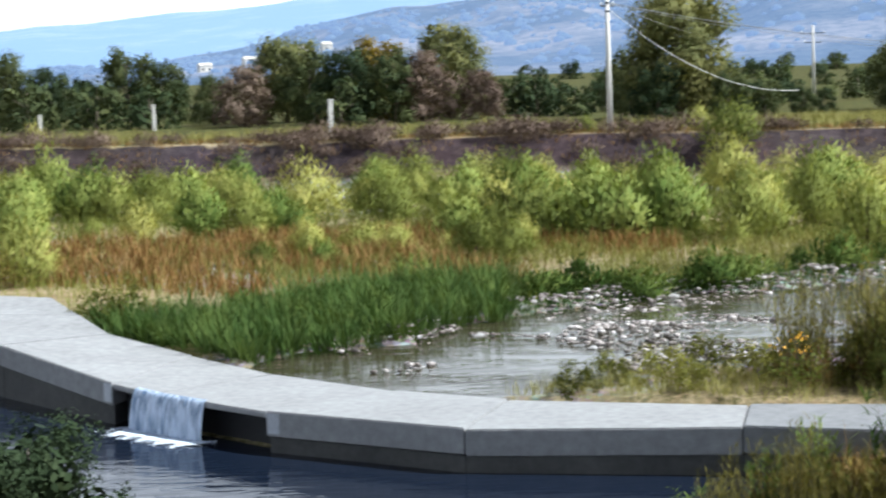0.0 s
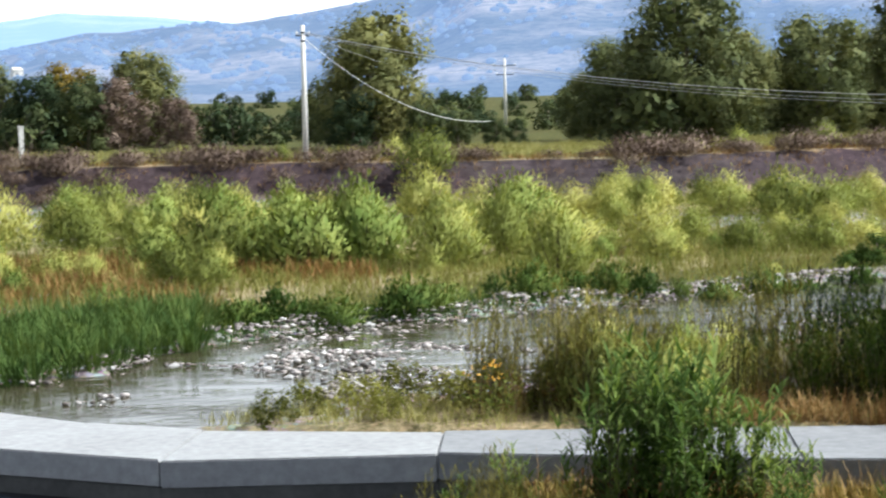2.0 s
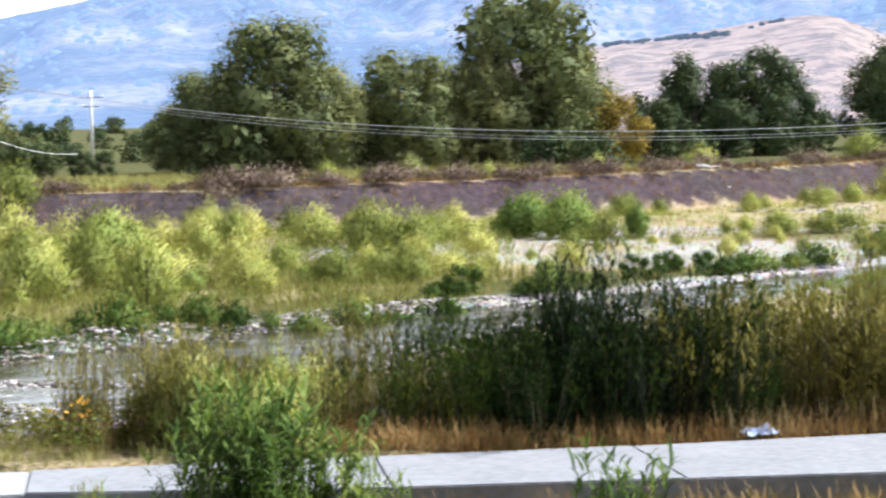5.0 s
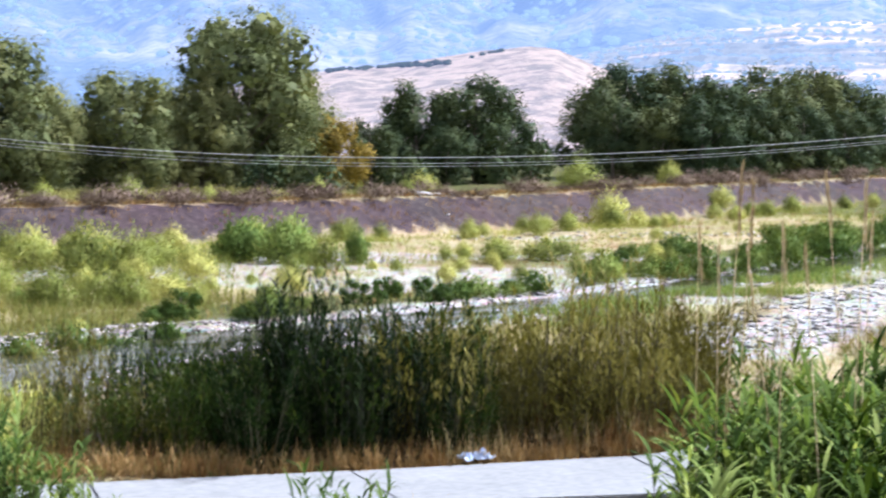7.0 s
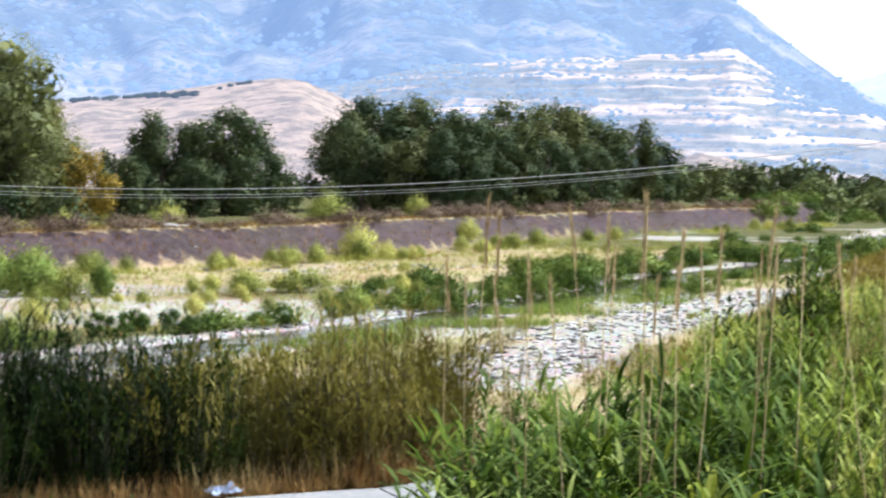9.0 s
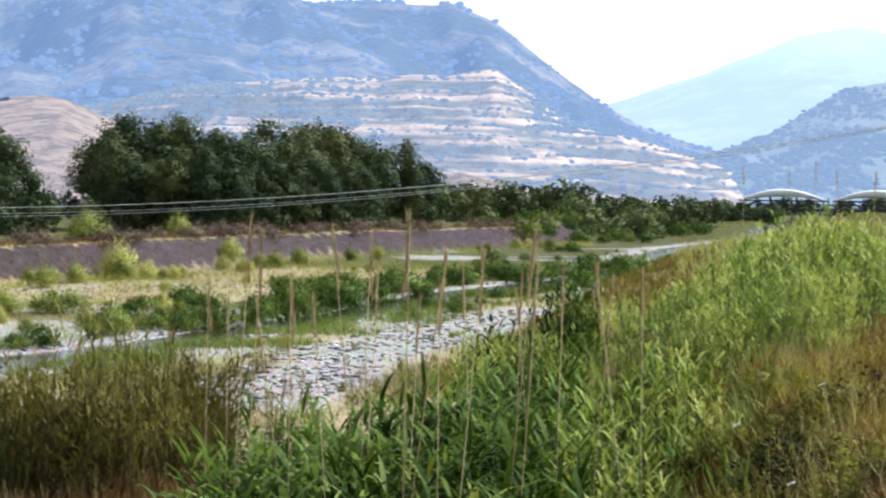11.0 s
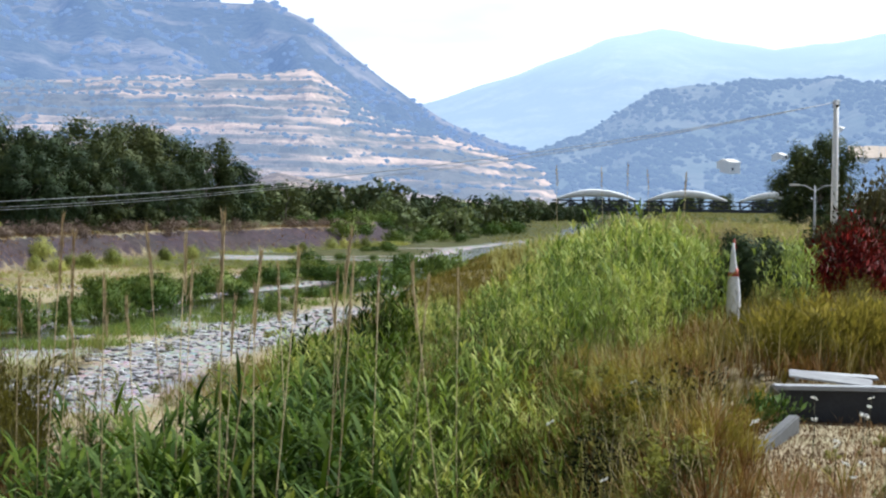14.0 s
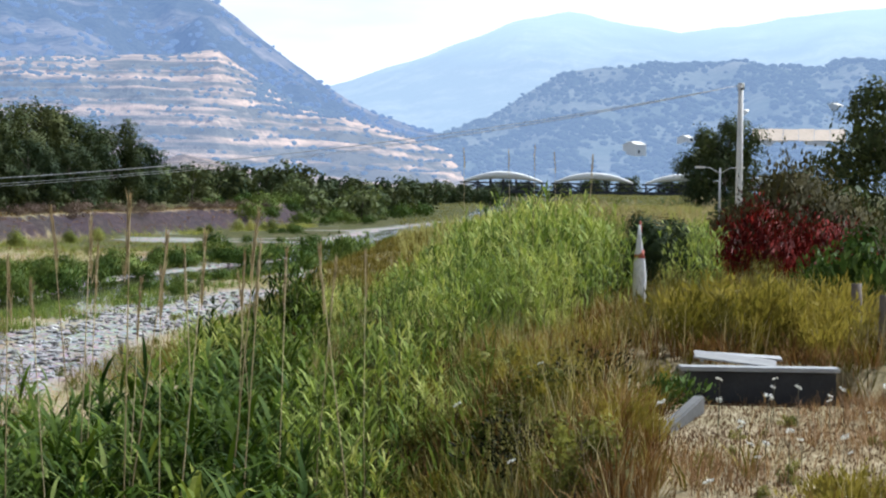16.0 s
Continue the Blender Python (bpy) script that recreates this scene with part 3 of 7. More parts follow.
# ---------------------------------------------------------------- hills


def crest_of(points):
    p = np.array(points, float)
    return lambda a: np.interp(a, p[:, 0], p[:, 1])


def fbm(a, v, seed, octaves=5, base=0.35):
    out, amp = 0.0, 1.0
    for o in range(octaves):
        out = out + amp * wave(a, v * 3.2, base * 2.03 ** o, seed + o)
        amp *= 0.52
    return out


HILLS = {}


def on_hill(name, azimuth, elevation):
    """Distance and height of the slope seen at a heading and elevation."""
    az, R, Z = HILLS[name]
    j = int(np.argmin(np.abs(az - azimuth)))
    el = np.degrees(np.arctan2(Z[:, j] - EYE, R[:, j]))
    k = int(np.argmax(el >= elevation))
    return float(R[k, j]), float(Z[k, j])


def hill(name, crest, a0, a1, r0, r1, base_z, material, label, relief=0.12, profile=0.85, rough=0.02, terrace=0.0, nv=70, step_az=0.2, seed=1.0):
    """A hill range seen from the plain: its skyline over the heading, its slope rising from r0 to r1."""
    az = np.arange(a0, a1, step_az)
    v = np.concatenate([np.linspace(0, 1, nv), [1.06, 1.2]])
    A, Vv = np.meshgrid(az, v)
    top = np.tan(np.radians(crest(A) + 0.10 * fbm(A, np.ones_like(A) * 0.3, seed + 20, 5, 1.6) * rough * 20)) * r1 + EYE - base_z
    ridge = np.clip(Vv, 0, 1)
    lump = fbm(A, ridge, seed, 6, 0.5)
    h = top * np.clip(ridge ** profile * (1 + relief * lump * (1 - ridge) * ridge * 4), 0, None)
    if terrace:
        hh = h / terrace + 0.6 * fbm(A, ridge * 0.3, seed + 7, 3, 0.5)
        f = hh - np.floor(hh)
        h = (np.floor(hh) + step(0.62, 1.0, f) - 0.6 * fbm(A, ridge * 0.3, seed + 7, 3, 0.5)) * terrace
    if terrace:
        soft = step(0.8, 0.97, ridge)
        h = h * (1 - soft) + top * ridge ** profile * soft
    h = np.where(Vv > 1, top * (1 - (Vv - 1) * 3), h)
    R = r0 + (r1 - r0) * (Vv + 0.05 * lump * ridge * (1 - ridge))
    X, Y = R * np.sin(np.radians(A)), R * np.cos(np.radians(A))
    HILLS[name] = (az, R, h + base_z - 2)
    n, k = len(az), len(v)
    i, j = np.meshgrid(np.arange(k - 1), np.arange(n - 1), indexing="ij")
    q = np.stack([i * n + j, i * n + j + 1, (i + 1) * n + j + 1, (i + 1) * n + j], -1).reshape(-1, 4)
    me = mesh_of(name, np.stack([X, Y, h + base_z - 2], -1).reshape(-1, 3), [q], material, True)
    return tagged(new(name, me), label, "hill", kind="structure")


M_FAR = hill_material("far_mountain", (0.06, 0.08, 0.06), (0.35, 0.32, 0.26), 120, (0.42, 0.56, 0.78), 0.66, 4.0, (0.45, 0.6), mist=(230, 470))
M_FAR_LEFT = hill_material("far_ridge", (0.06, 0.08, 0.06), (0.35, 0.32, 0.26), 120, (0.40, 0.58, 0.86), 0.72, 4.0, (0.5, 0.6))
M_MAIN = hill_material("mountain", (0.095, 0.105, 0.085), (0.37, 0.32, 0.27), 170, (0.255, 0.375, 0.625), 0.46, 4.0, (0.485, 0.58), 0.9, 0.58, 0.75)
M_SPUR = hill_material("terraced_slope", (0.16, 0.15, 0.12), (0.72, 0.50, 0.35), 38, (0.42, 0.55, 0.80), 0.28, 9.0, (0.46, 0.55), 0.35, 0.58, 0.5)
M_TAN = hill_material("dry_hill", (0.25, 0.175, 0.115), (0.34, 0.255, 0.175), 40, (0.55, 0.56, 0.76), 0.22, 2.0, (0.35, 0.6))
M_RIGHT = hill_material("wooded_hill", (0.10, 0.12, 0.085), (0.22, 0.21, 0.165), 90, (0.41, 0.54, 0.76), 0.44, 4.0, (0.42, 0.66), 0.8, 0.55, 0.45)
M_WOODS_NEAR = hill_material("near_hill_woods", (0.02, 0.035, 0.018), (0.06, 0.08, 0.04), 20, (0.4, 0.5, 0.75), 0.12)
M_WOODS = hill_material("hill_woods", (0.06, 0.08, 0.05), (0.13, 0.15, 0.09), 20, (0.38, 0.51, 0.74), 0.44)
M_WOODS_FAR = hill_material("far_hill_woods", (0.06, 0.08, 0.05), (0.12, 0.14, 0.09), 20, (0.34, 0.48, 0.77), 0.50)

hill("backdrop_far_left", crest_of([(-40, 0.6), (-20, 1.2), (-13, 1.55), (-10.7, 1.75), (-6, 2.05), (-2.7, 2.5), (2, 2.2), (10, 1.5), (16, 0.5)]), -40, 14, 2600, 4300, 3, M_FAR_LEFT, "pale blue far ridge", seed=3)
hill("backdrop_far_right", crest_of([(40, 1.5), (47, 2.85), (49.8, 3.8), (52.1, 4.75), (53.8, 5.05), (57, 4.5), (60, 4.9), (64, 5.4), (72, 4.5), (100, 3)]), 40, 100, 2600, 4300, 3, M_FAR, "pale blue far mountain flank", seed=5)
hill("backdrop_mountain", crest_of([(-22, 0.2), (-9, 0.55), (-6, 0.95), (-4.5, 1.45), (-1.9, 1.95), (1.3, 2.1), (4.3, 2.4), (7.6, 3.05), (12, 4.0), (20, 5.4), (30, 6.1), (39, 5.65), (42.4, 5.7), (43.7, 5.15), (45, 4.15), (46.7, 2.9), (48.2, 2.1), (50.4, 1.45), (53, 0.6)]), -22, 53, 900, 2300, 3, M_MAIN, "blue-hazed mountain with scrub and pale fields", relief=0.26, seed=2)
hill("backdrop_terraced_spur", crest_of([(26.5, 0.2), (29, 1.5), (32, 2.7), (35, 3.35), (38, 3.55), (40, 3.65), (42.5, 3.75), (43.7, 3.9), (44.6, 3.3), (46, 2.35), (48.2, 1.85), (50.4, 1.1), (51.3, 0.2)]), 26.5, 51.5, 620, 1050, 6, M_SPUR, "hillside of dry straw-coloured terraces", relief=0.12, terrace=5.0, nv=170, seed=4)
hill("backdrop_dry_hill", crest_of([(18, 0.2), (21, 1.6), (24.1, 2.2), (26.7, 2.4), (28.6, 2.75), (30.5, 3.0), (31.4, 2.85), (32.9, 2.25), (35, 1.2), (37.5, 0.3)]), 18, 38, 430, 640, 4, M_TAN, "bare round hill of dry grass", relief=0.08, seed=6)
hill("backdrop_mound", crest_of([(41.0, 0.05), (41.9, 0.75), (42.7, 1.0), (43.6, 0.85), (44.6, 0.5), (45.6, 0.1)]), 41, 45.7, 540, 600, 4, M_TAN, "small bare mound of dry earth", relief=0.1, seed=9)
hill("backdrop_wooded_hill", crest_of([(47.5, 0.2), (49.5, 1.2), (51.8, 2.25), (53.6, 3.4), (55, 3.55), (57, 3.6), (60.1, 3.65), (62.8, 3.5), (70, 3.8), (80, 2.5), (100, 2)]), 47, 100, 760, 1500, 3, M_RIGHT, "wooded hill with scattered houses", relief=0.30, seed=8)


def woods(name, on, material, count, lo, hi, el0, el1, a0, a1, label, seed):
    """Rounded shrubs and trees dotted in groups over a hillside, as stuff."""
    g = np.random.default_rng(seed)
    az, R, Z = HILLS[on]
    bm = bmesh.new()
    bmesh.ops.create_icosphere(bm, subdivisions=1, radius=1.0)
    v0 = np.array([tuple(v.co) for v in bm.verts])
    f0 = np.array([[v.index for v in f.verts] for f in bm.faces])
    bm.free()
    V, F = [], []
    el = np.degrees(np.arctan2(Z - EYE, R))
    while len(V) < count:
        j = int(np.argmin(np.abs(az - g.uniform(a0, a1))))
        i = int(g.integers(1, R.shape[0] - 4))
        if not el0 < el[i, j] < el1:
            continue
        if wave(np.array([az[j]]), np.array([i * 0.12]), 1.9, seed)[0] + 0.5 * g.normal() < 0.1:
            continue
        k, f = g.uniform(lo, hi), g.random()
        r, z = R[i, j] * (1 - f) + R[i + 1, j] * f, Z[i, j] * (1 - f) + Z[i + 1, j] * f
        a = radians(az[j] + g.uniform(-0.1, 0.1))
        V.append(v0 * k * np.array([1.1, 1.1, 0.75]) * g.uniform(0.75, 1.15, (len(v0), 1)) + np.array([r * math.sin(a), r * math.cos(a), z + 0.3 * k]))
        F.append(f0 + len(v0) * (len(V) - 1))
    tagged(new(name, mesh_of(name, np.concatenate(V), [np.concatenate(F)], material, False)), label, "woods", kind="stuff")


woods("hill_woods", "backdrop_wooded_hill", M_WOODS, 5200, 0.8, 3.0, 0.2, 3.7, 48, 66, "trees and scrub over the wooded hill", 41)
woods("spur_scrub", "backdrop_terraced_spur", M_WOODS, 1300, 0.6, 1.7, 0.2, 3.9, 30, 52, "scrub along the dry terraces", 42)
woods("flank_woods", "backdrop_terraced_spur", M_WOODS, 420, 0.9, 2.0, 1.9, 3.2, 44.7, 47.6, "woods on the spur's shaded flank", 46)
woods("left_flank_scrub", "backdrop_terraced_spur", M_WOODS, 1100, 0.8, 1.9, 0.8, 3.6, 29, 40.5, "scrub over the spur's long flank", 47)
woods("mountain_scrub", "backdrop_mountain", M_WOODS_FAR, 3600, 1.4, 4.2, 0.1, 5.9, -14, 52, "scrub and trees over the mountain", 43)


def wood_line(name, on, material, places, lo, hi, label, seed):
    """Shrubs or trees standing along a hillside, at a heading and elevation each, as stuff."""
    g = np.random.default_rng(seed)
    bm = bmesh.new()
    bmesh.ops.create_icosphere(bm, subdivisions=2, radius=1.0)
    v0 = np.array([tuple(v.co) for v in bm.verts])
    f0 = np.array([[v.index for v in f.verts] for f in bm.faces])
    bm.free()
    V, F = [], []
    for az, el in places:
        r, z = on_hill(on, az, el)
        k = g.uniform(lo, hi)
        V.append(v0 * k * np.array([1.25, 1.25, 0.8]) * g.uniform(0.7, 1.15, (len(v0), 1)) + np.array([*polar(az, r), z + 0.4 * k]))
        F.append(f0 + len(v0) * (len(V) - 1))
    tagged(new(name, mesh_of(name, np.concatenate(V), [np.concatenate(F)], material, False)), label, "woods", kind="stuff")


g0 = np.random.default_rng(44)
row_az = g0.uniform(24.0, 28.3, 110)
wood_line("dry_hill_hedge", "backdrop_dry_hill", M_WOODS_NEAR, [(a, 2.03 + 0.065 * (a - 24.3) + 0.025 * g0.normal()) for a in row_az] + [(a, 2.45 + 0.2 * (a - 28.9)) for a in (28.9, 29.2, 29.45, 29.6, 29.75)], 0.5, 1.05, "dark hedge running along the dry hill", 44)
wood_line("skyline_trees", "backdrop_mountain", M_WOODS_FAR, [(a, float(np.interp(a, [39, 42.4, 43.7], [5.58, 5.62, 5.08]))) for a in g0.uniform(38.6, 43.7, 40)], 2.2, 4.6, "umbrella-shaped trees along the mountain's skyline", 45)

# ---------------------------------------------------------------- the ford


def slab(corners_top, thick, material, parent, name="panel", bevel=0.03):
    """A slab under four top corners."""
    bm = bmesh.new()
    t = [bm.verts.new(c) for c in corners_top]
    b = [bm.verts.new((c[0], c[1], c[2] - thick)) for c in corners_top]
    bm.faces.new(t)
    bm.faces.new(b[::-1])
    for i in range(4):
        bm.faces.new((t[i], b[i], b[(i + 1) % 4], t[(i + 1) % 4]))
    bmesh.ops.recalc_face_normals(bm, faces=bm.faces[:])
    if bevel:
        bmesh.ops.bevel(bm, geom=[e for e in bm.edges], offset=bevel, segments=2, affect="EDGES")
    return part(name, bm, material, parent)


def build_ford():
    ford = tagged(new("concrete_ford"), "pale concrete ford of cast panels with water spilling over", "ford")
    n = len(FORD_NEAR)
    for i in range(n - 1):
        cut = 2 if abs(np.hypot(*(FORD_NEAR[i + 1] - FORD_NEAR[i])[:2])) > 7.5 else 1
        for c in range(cut):
            u0, u1 = c / cut, (c + 1) / cut
            g = 0.0015
            a, b = FORD_NEAR[i] * (1 - u0 - g) + FORD_NEAR[i + 1] * (u0 + g), FORD_NEAR[i] * (1 - u1 + g) + FORD_NEAR[i + 1] * (u1 - g)
            d, e = FORD_FAR[i] * (1 - u0 - g) + FORD_FAR[i + 1] * (u0 + g), FORD_FAR[i] * (1 - u1 + g) + FORD_FAR[i + 1] * (u1 - g)
            lift = np.array([0, 0, rng.uniform(-0.02, 0.02)])
            notch = i in (2, 3)
            slab([a + lift, b + lift, e + lift, d + lift], 0.14 if notch else 0.58, M_DECK_DARKER if i > 5 else M_DECK, ford, "deck_panel")
    # footing wall under the deck, set back in the notch and coloured near-black there as the cavity's shade
    for i in range(n - 1):
        a, b, d, e = FORD_NEAR[i].copy(), FORD_NEAR[i + 1].copy(), FORD_FAR[i].copy(), FORD_FAR[i + 1].copy()
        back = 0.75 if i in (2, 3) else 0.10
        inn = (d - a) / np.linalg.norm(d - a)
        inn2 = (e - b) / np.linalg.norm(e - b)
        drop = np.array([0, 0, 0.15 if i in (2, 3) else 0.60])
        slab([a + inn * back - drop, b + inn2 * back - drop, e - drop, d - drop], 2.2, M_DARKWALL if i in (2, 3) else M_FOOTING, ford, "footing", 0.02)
    # lime-whitened jambs at both ends of the notch, and a film of water over the low panels
    for i, j, u0, u1 in ((1, 2, 0.93, 0.995), (4, 5, 0.01, 0.075)):
        a, b = FORD_NEAR[i] * (1 - u0) + FORD_NEAR[j] * u0, FORD_NEAR[i] * (1 - u1) + FORD_NEAR[j] * u1
        along_edge = Vector(b - a)
        mid = (a + b) / 2
        part("jamb", box_bm(along_edge.length, 0.03, 0.46, 0.008, (mid[0], mid[1], mid[2] - 0.27), math.degrees(math.atan2(along_edge.y, along_edge.x))), M_LIME, ford, "lime-whitened concrete edge")
    return ford


build_ford()


def build_waterfall():
    m, n, l, p = mat("falling_water")
    nz = noise_of(n, l, 7.0, 5, 0.6, (1, 1, 0.12))
    r = ramp_of(n, [(0.35, (0.13, 0.21, 0.36)), (0.62, (0.66, 0.76, 0.92))])
    l.new(nz.outputs["Fac"], r.inputs["Fac"])
    l.new(r.outputs["Color"], p.inputs["Base Color"])
    p.inputs["Roughness"].default_value = 0.25
    bump_to(n, l, p, nz.outputs["Fac"], 0.8, 0.05)
    a, b = FORD_NEAR[2], FORD_NEAR[4]
    out = np.array([-(b - a)[1], (b - a)[0], 0])
    out = -out / np.linalg.norm(out)
    if out[1] > 0:
        out = -out
    U, Vn = 60, 14
    V = []
    for j in range(Vn):
        s = j / (Vn - 1)
        for i in range(U):
            u = 0.16 + 0.46 * i / (U - 1)
            p0 = a * (1 - u) + b * u
            p0[2] = max(0.0, 0.10 - 0.30 * u)
            jit = 0.05 * math.sin(i * 1.9) + 0.04 * math.sin(i * 0.7 + 2)
            V.append(p0 + out * (-0.12 + (0.32 + jit) * math.sqrt(s)) + np.array([0, 0, 0.03 - 1.0 * s ** 1.4]))
    i, j = np.meshgrid(np.arange(Vn - 1), np.arange(U - 1), indexing="ij")
    q = np.stack([i * U + j, i * U + j + 1, (i + 1) * U + j + 1, (i + 1) * U + j], -1).reshape(-1, 4)
    fall = tagged(new("waterfall", mesh_of("waterfall", V, [q], m, True)), "white water sheet spilling through the ford's notch", "waterfall", kind="structure")
    # foam at its foot: a crumpled sheet of froth, thinning outwards
    fm, n, l, p = mat("froth")
    nz = noise_of(n, l, 5.0, 6, 0.7)
    edge = n.new("ShaderNodeAttribute")
    edge.attribute_name = "thick"
    add = n.new("ShaderNodeMath")
    add.operation = "ADD"
    l.new(nz.outputs["Fac"], add.inputs[0])
    l.new(edge.outputs["Fac"], add.inputs[1])
    cut = ramp_of(n, [(0.52, (0, 0, 0)), (0.72, (1, 1, 1))])
    l.new(add.outputs[0], cut.inputs["Fac"])
    p.inputs["Base Color"].default_value, p.inputs["Roughness"].default_value = (0.74, 0.82, 0.93, 1), 0.6
    l.new(cut.outputs["Color"], p.inputs["Alpha"])
    U, Vn = 50, 16
    V, thick_at = [], []
    for j in range(Vn):
        s = j / (Vn - 1)
        for i in range(U):
            u = 0.06 + 0.66 * i / (U - 1)
            p0 = a * (1 - u) + b * u
            q = p0 + out * (0.02 + 1.25 * s + 0.12 * math.sin(i * 0.8))
            V.append((q[0], q[1], -0.935 + 0.05 * (1 - s) * (0.5 + 0.5 * math.sin(i * 1.7 + j * 2.1))))
            ends = min(1.0, 6 * (0.5 - abs(i / (U - 1) - 0.5)))
            k = (1 - s) ** 1.2 * 0.62 * ends - 0.08
            thick_at.append((k, k, k, 1))
    i, j = np.meshgrid(np.arange(Vn - 1), np.arange(U - 1), indexing="ij")
    q = np.stack([i * U + j, i * U + j + 1, (i + 1) * U + j + 1, (i + 1) * U + j], -1).reshape(-1, 4)
    tagged(new("foam", mesh_of("foam", V, [q], fm, True, {"thick": thick_at})), "white foam where the water lands", "foam", kind="stuff")
    return fall


build_waterfall()

# ---------------------------------------------------------------- plants


def shrub_model(name, height, spread, stems, leaves, leaf, leaf_mat, seed, upright=0.35, low=0.15, label="", cat="shrub", droop=0.0, feather=False):
    """A many-stemmed shrub: stems and foliage, with its foot at the origin."""
    g = np.random.default_rng(seed)
    root = tagged(new(name), label, cat)
    az = g.uniform(0, 2 * np.pi, stems)
    lean = np.abs(g.normal(0, upright, stems))
    L = height * g.uniform(0.55, 1.0, stems) * (1 - 0.25 * lean)
    foot = 0.38 if feather else 0.22
    base = np.stack([np.cos(az) * spread * foot * g.random(stems), np.sin(az) * spread * foot * g.random(stems), np.full(stems, -0.08)], 1)
    bend = g.uniform(0.0, 0.5, stems)
    V1, F1 = strips(base, az, lean, L, 0.035, bend, 4, 0.5)
    if height > 1.6:
        child("woody_base", mesh_of(name + "_stems", V1, F1, M_STEM), root)
    k = g.integers(0, stems, leaves)
    s = low + (1 - low) * g.random(leaves) ** 0.75
    th = lean[k] + bend[k] * s * 0.5
    d = np.stack([np.cos(az[k]), np.sin(az[k]), np.zeros(leaves)], 1)
    p = base[k] + (L[k] * s)[:, None] * (d * np.sin(th)[:, None] + np.array([0, 0, 1]) * np.cos(th)[:, None])
    p += g.normal(0, 1, (leaves, 3)) * (spread * 0.11 * (1.15 - 0.6 * s) * (0.5 if feather else 1.0))[:, None]
    p[:, 2] = np.maximum(p[:, 2], 0.03)
    dirs = (d * 0.35 + g.normal(0, 0.32, (leaves, 3)) + np.array([0, 0, 1.0])) if feather else d * 0.7 + g.normal(0, 0.6, (leaves, 3)) + np.array([0, 0, 0.55 - droop])
    out = p - np.array([0, 0, height * 0.35])
    out /= np.maximum(np.linalg.norm(out, axis=1, keepdims=True), 1e-6)
    V2, F2 = diamonds(p, dirs, leaf * g.uniform(0.6, 1.4, leaves), leaf * (0.24 if feather else 0.36) * g.uniform(0.7, 1.3, leaves), out + 0.35 * g.normal(size=(leaves, 3)))
    child("foliage", mesh_of(name + "_foliage", V2, F2, leaf_mat), root)
    return root


def mound_model(name, height, width, clumps, leaves, leaf, leaf_mat, seed, label="", cat="shrub", slim=0.3, spray=0.15, rise=0.55):
    """A bushy shrub: sprays standing side by side over a dome, each with its own rounded top, and ragged shoots."""
    g = np.random.default_rng(seed)
    root = tagged(new(name), label, cat)
    f = (np.arange(clumps) + 0.5) / clumps
    a = np.arange(clumps) * 2.4 + g.uniform(-0.4, 0.4, clumps)
    rad = width * 0.40 * np.sqrt(f) * g.uniform(0.8, 1.1, clumps)
    top = height * (1 - rise * f ** 1.3) * g.uniform(0.72, 1.05, clumps)
    c = np.column_stack([np.cos(a) * rad, np.sin(a) * rad, top * 0.46])
    half = np.column_stack([width * g.uniform(0.17, 0.27, clumps), width * g.uniform(0.17, 0.27, clumps), top * 0.52])
    k = g.integers(0, clumps, leaves)
    d = g.normal(size=(leaves, 3))
    d /= np.linalg.norm(d, axis=1, keepdims=True)
    kind = g.random(leaves)
    reach = np.where(kind < spray, g.uniform(1.0, 1.28, leaves), np.where(kind > 0.8, g.uniform(0.3, 0.7, leaves), g.uniform(0.74, 1.04, leaves)))
    big = np.where(kind > 0.8, 1.7, 1.0)
    p = c[k] + d * half[k] * reach[:, None]
    p[:, 2] = np.maximum(p[:, 2], 0.02)
    out = d * np.array([1, 1, 0.7]) + 0.5 * np.column_stack([np.cos(a[k]), np.sin(a[k]), 0.5 + 0 * f[k]])
    dirs = d * 0.45 + np.array([0, 0, 0.9]) + g.normal(0, 0.35, (leaves, 3))
    V, F = diamonds(p, dirs, leaf * big * g.uniform(0.6, 1.4, leaves), leaf * slim * big ** 1.5 * g.uniform(0.7, 1.3, leaves), out + 0.25 * g.normal(size=(leaves, 3)))
    child("foliage", mesh_of(name + "_foliage", V, F, leaf_mat, normals=np.repeat(out + 0.16 * g.normal(size=(leaves, 3)), 4, 0)), root)
    if height > 1.6:
        n = 10
        az = g.uniform(0, 2 * np.pi, n)
        V, F = strips(np.column_stack([np.cos(az) * 0.1, np.sin(az) * 0.1, np.full(n, -0.08)]), az, g.uniform(0.1, 0.6, n), height * 0.8, 0.05, 0.2, 3, 0.5)
        child("woody_base", mesh_of(name + "_stems", V, F, M_STEM), root)
    return root


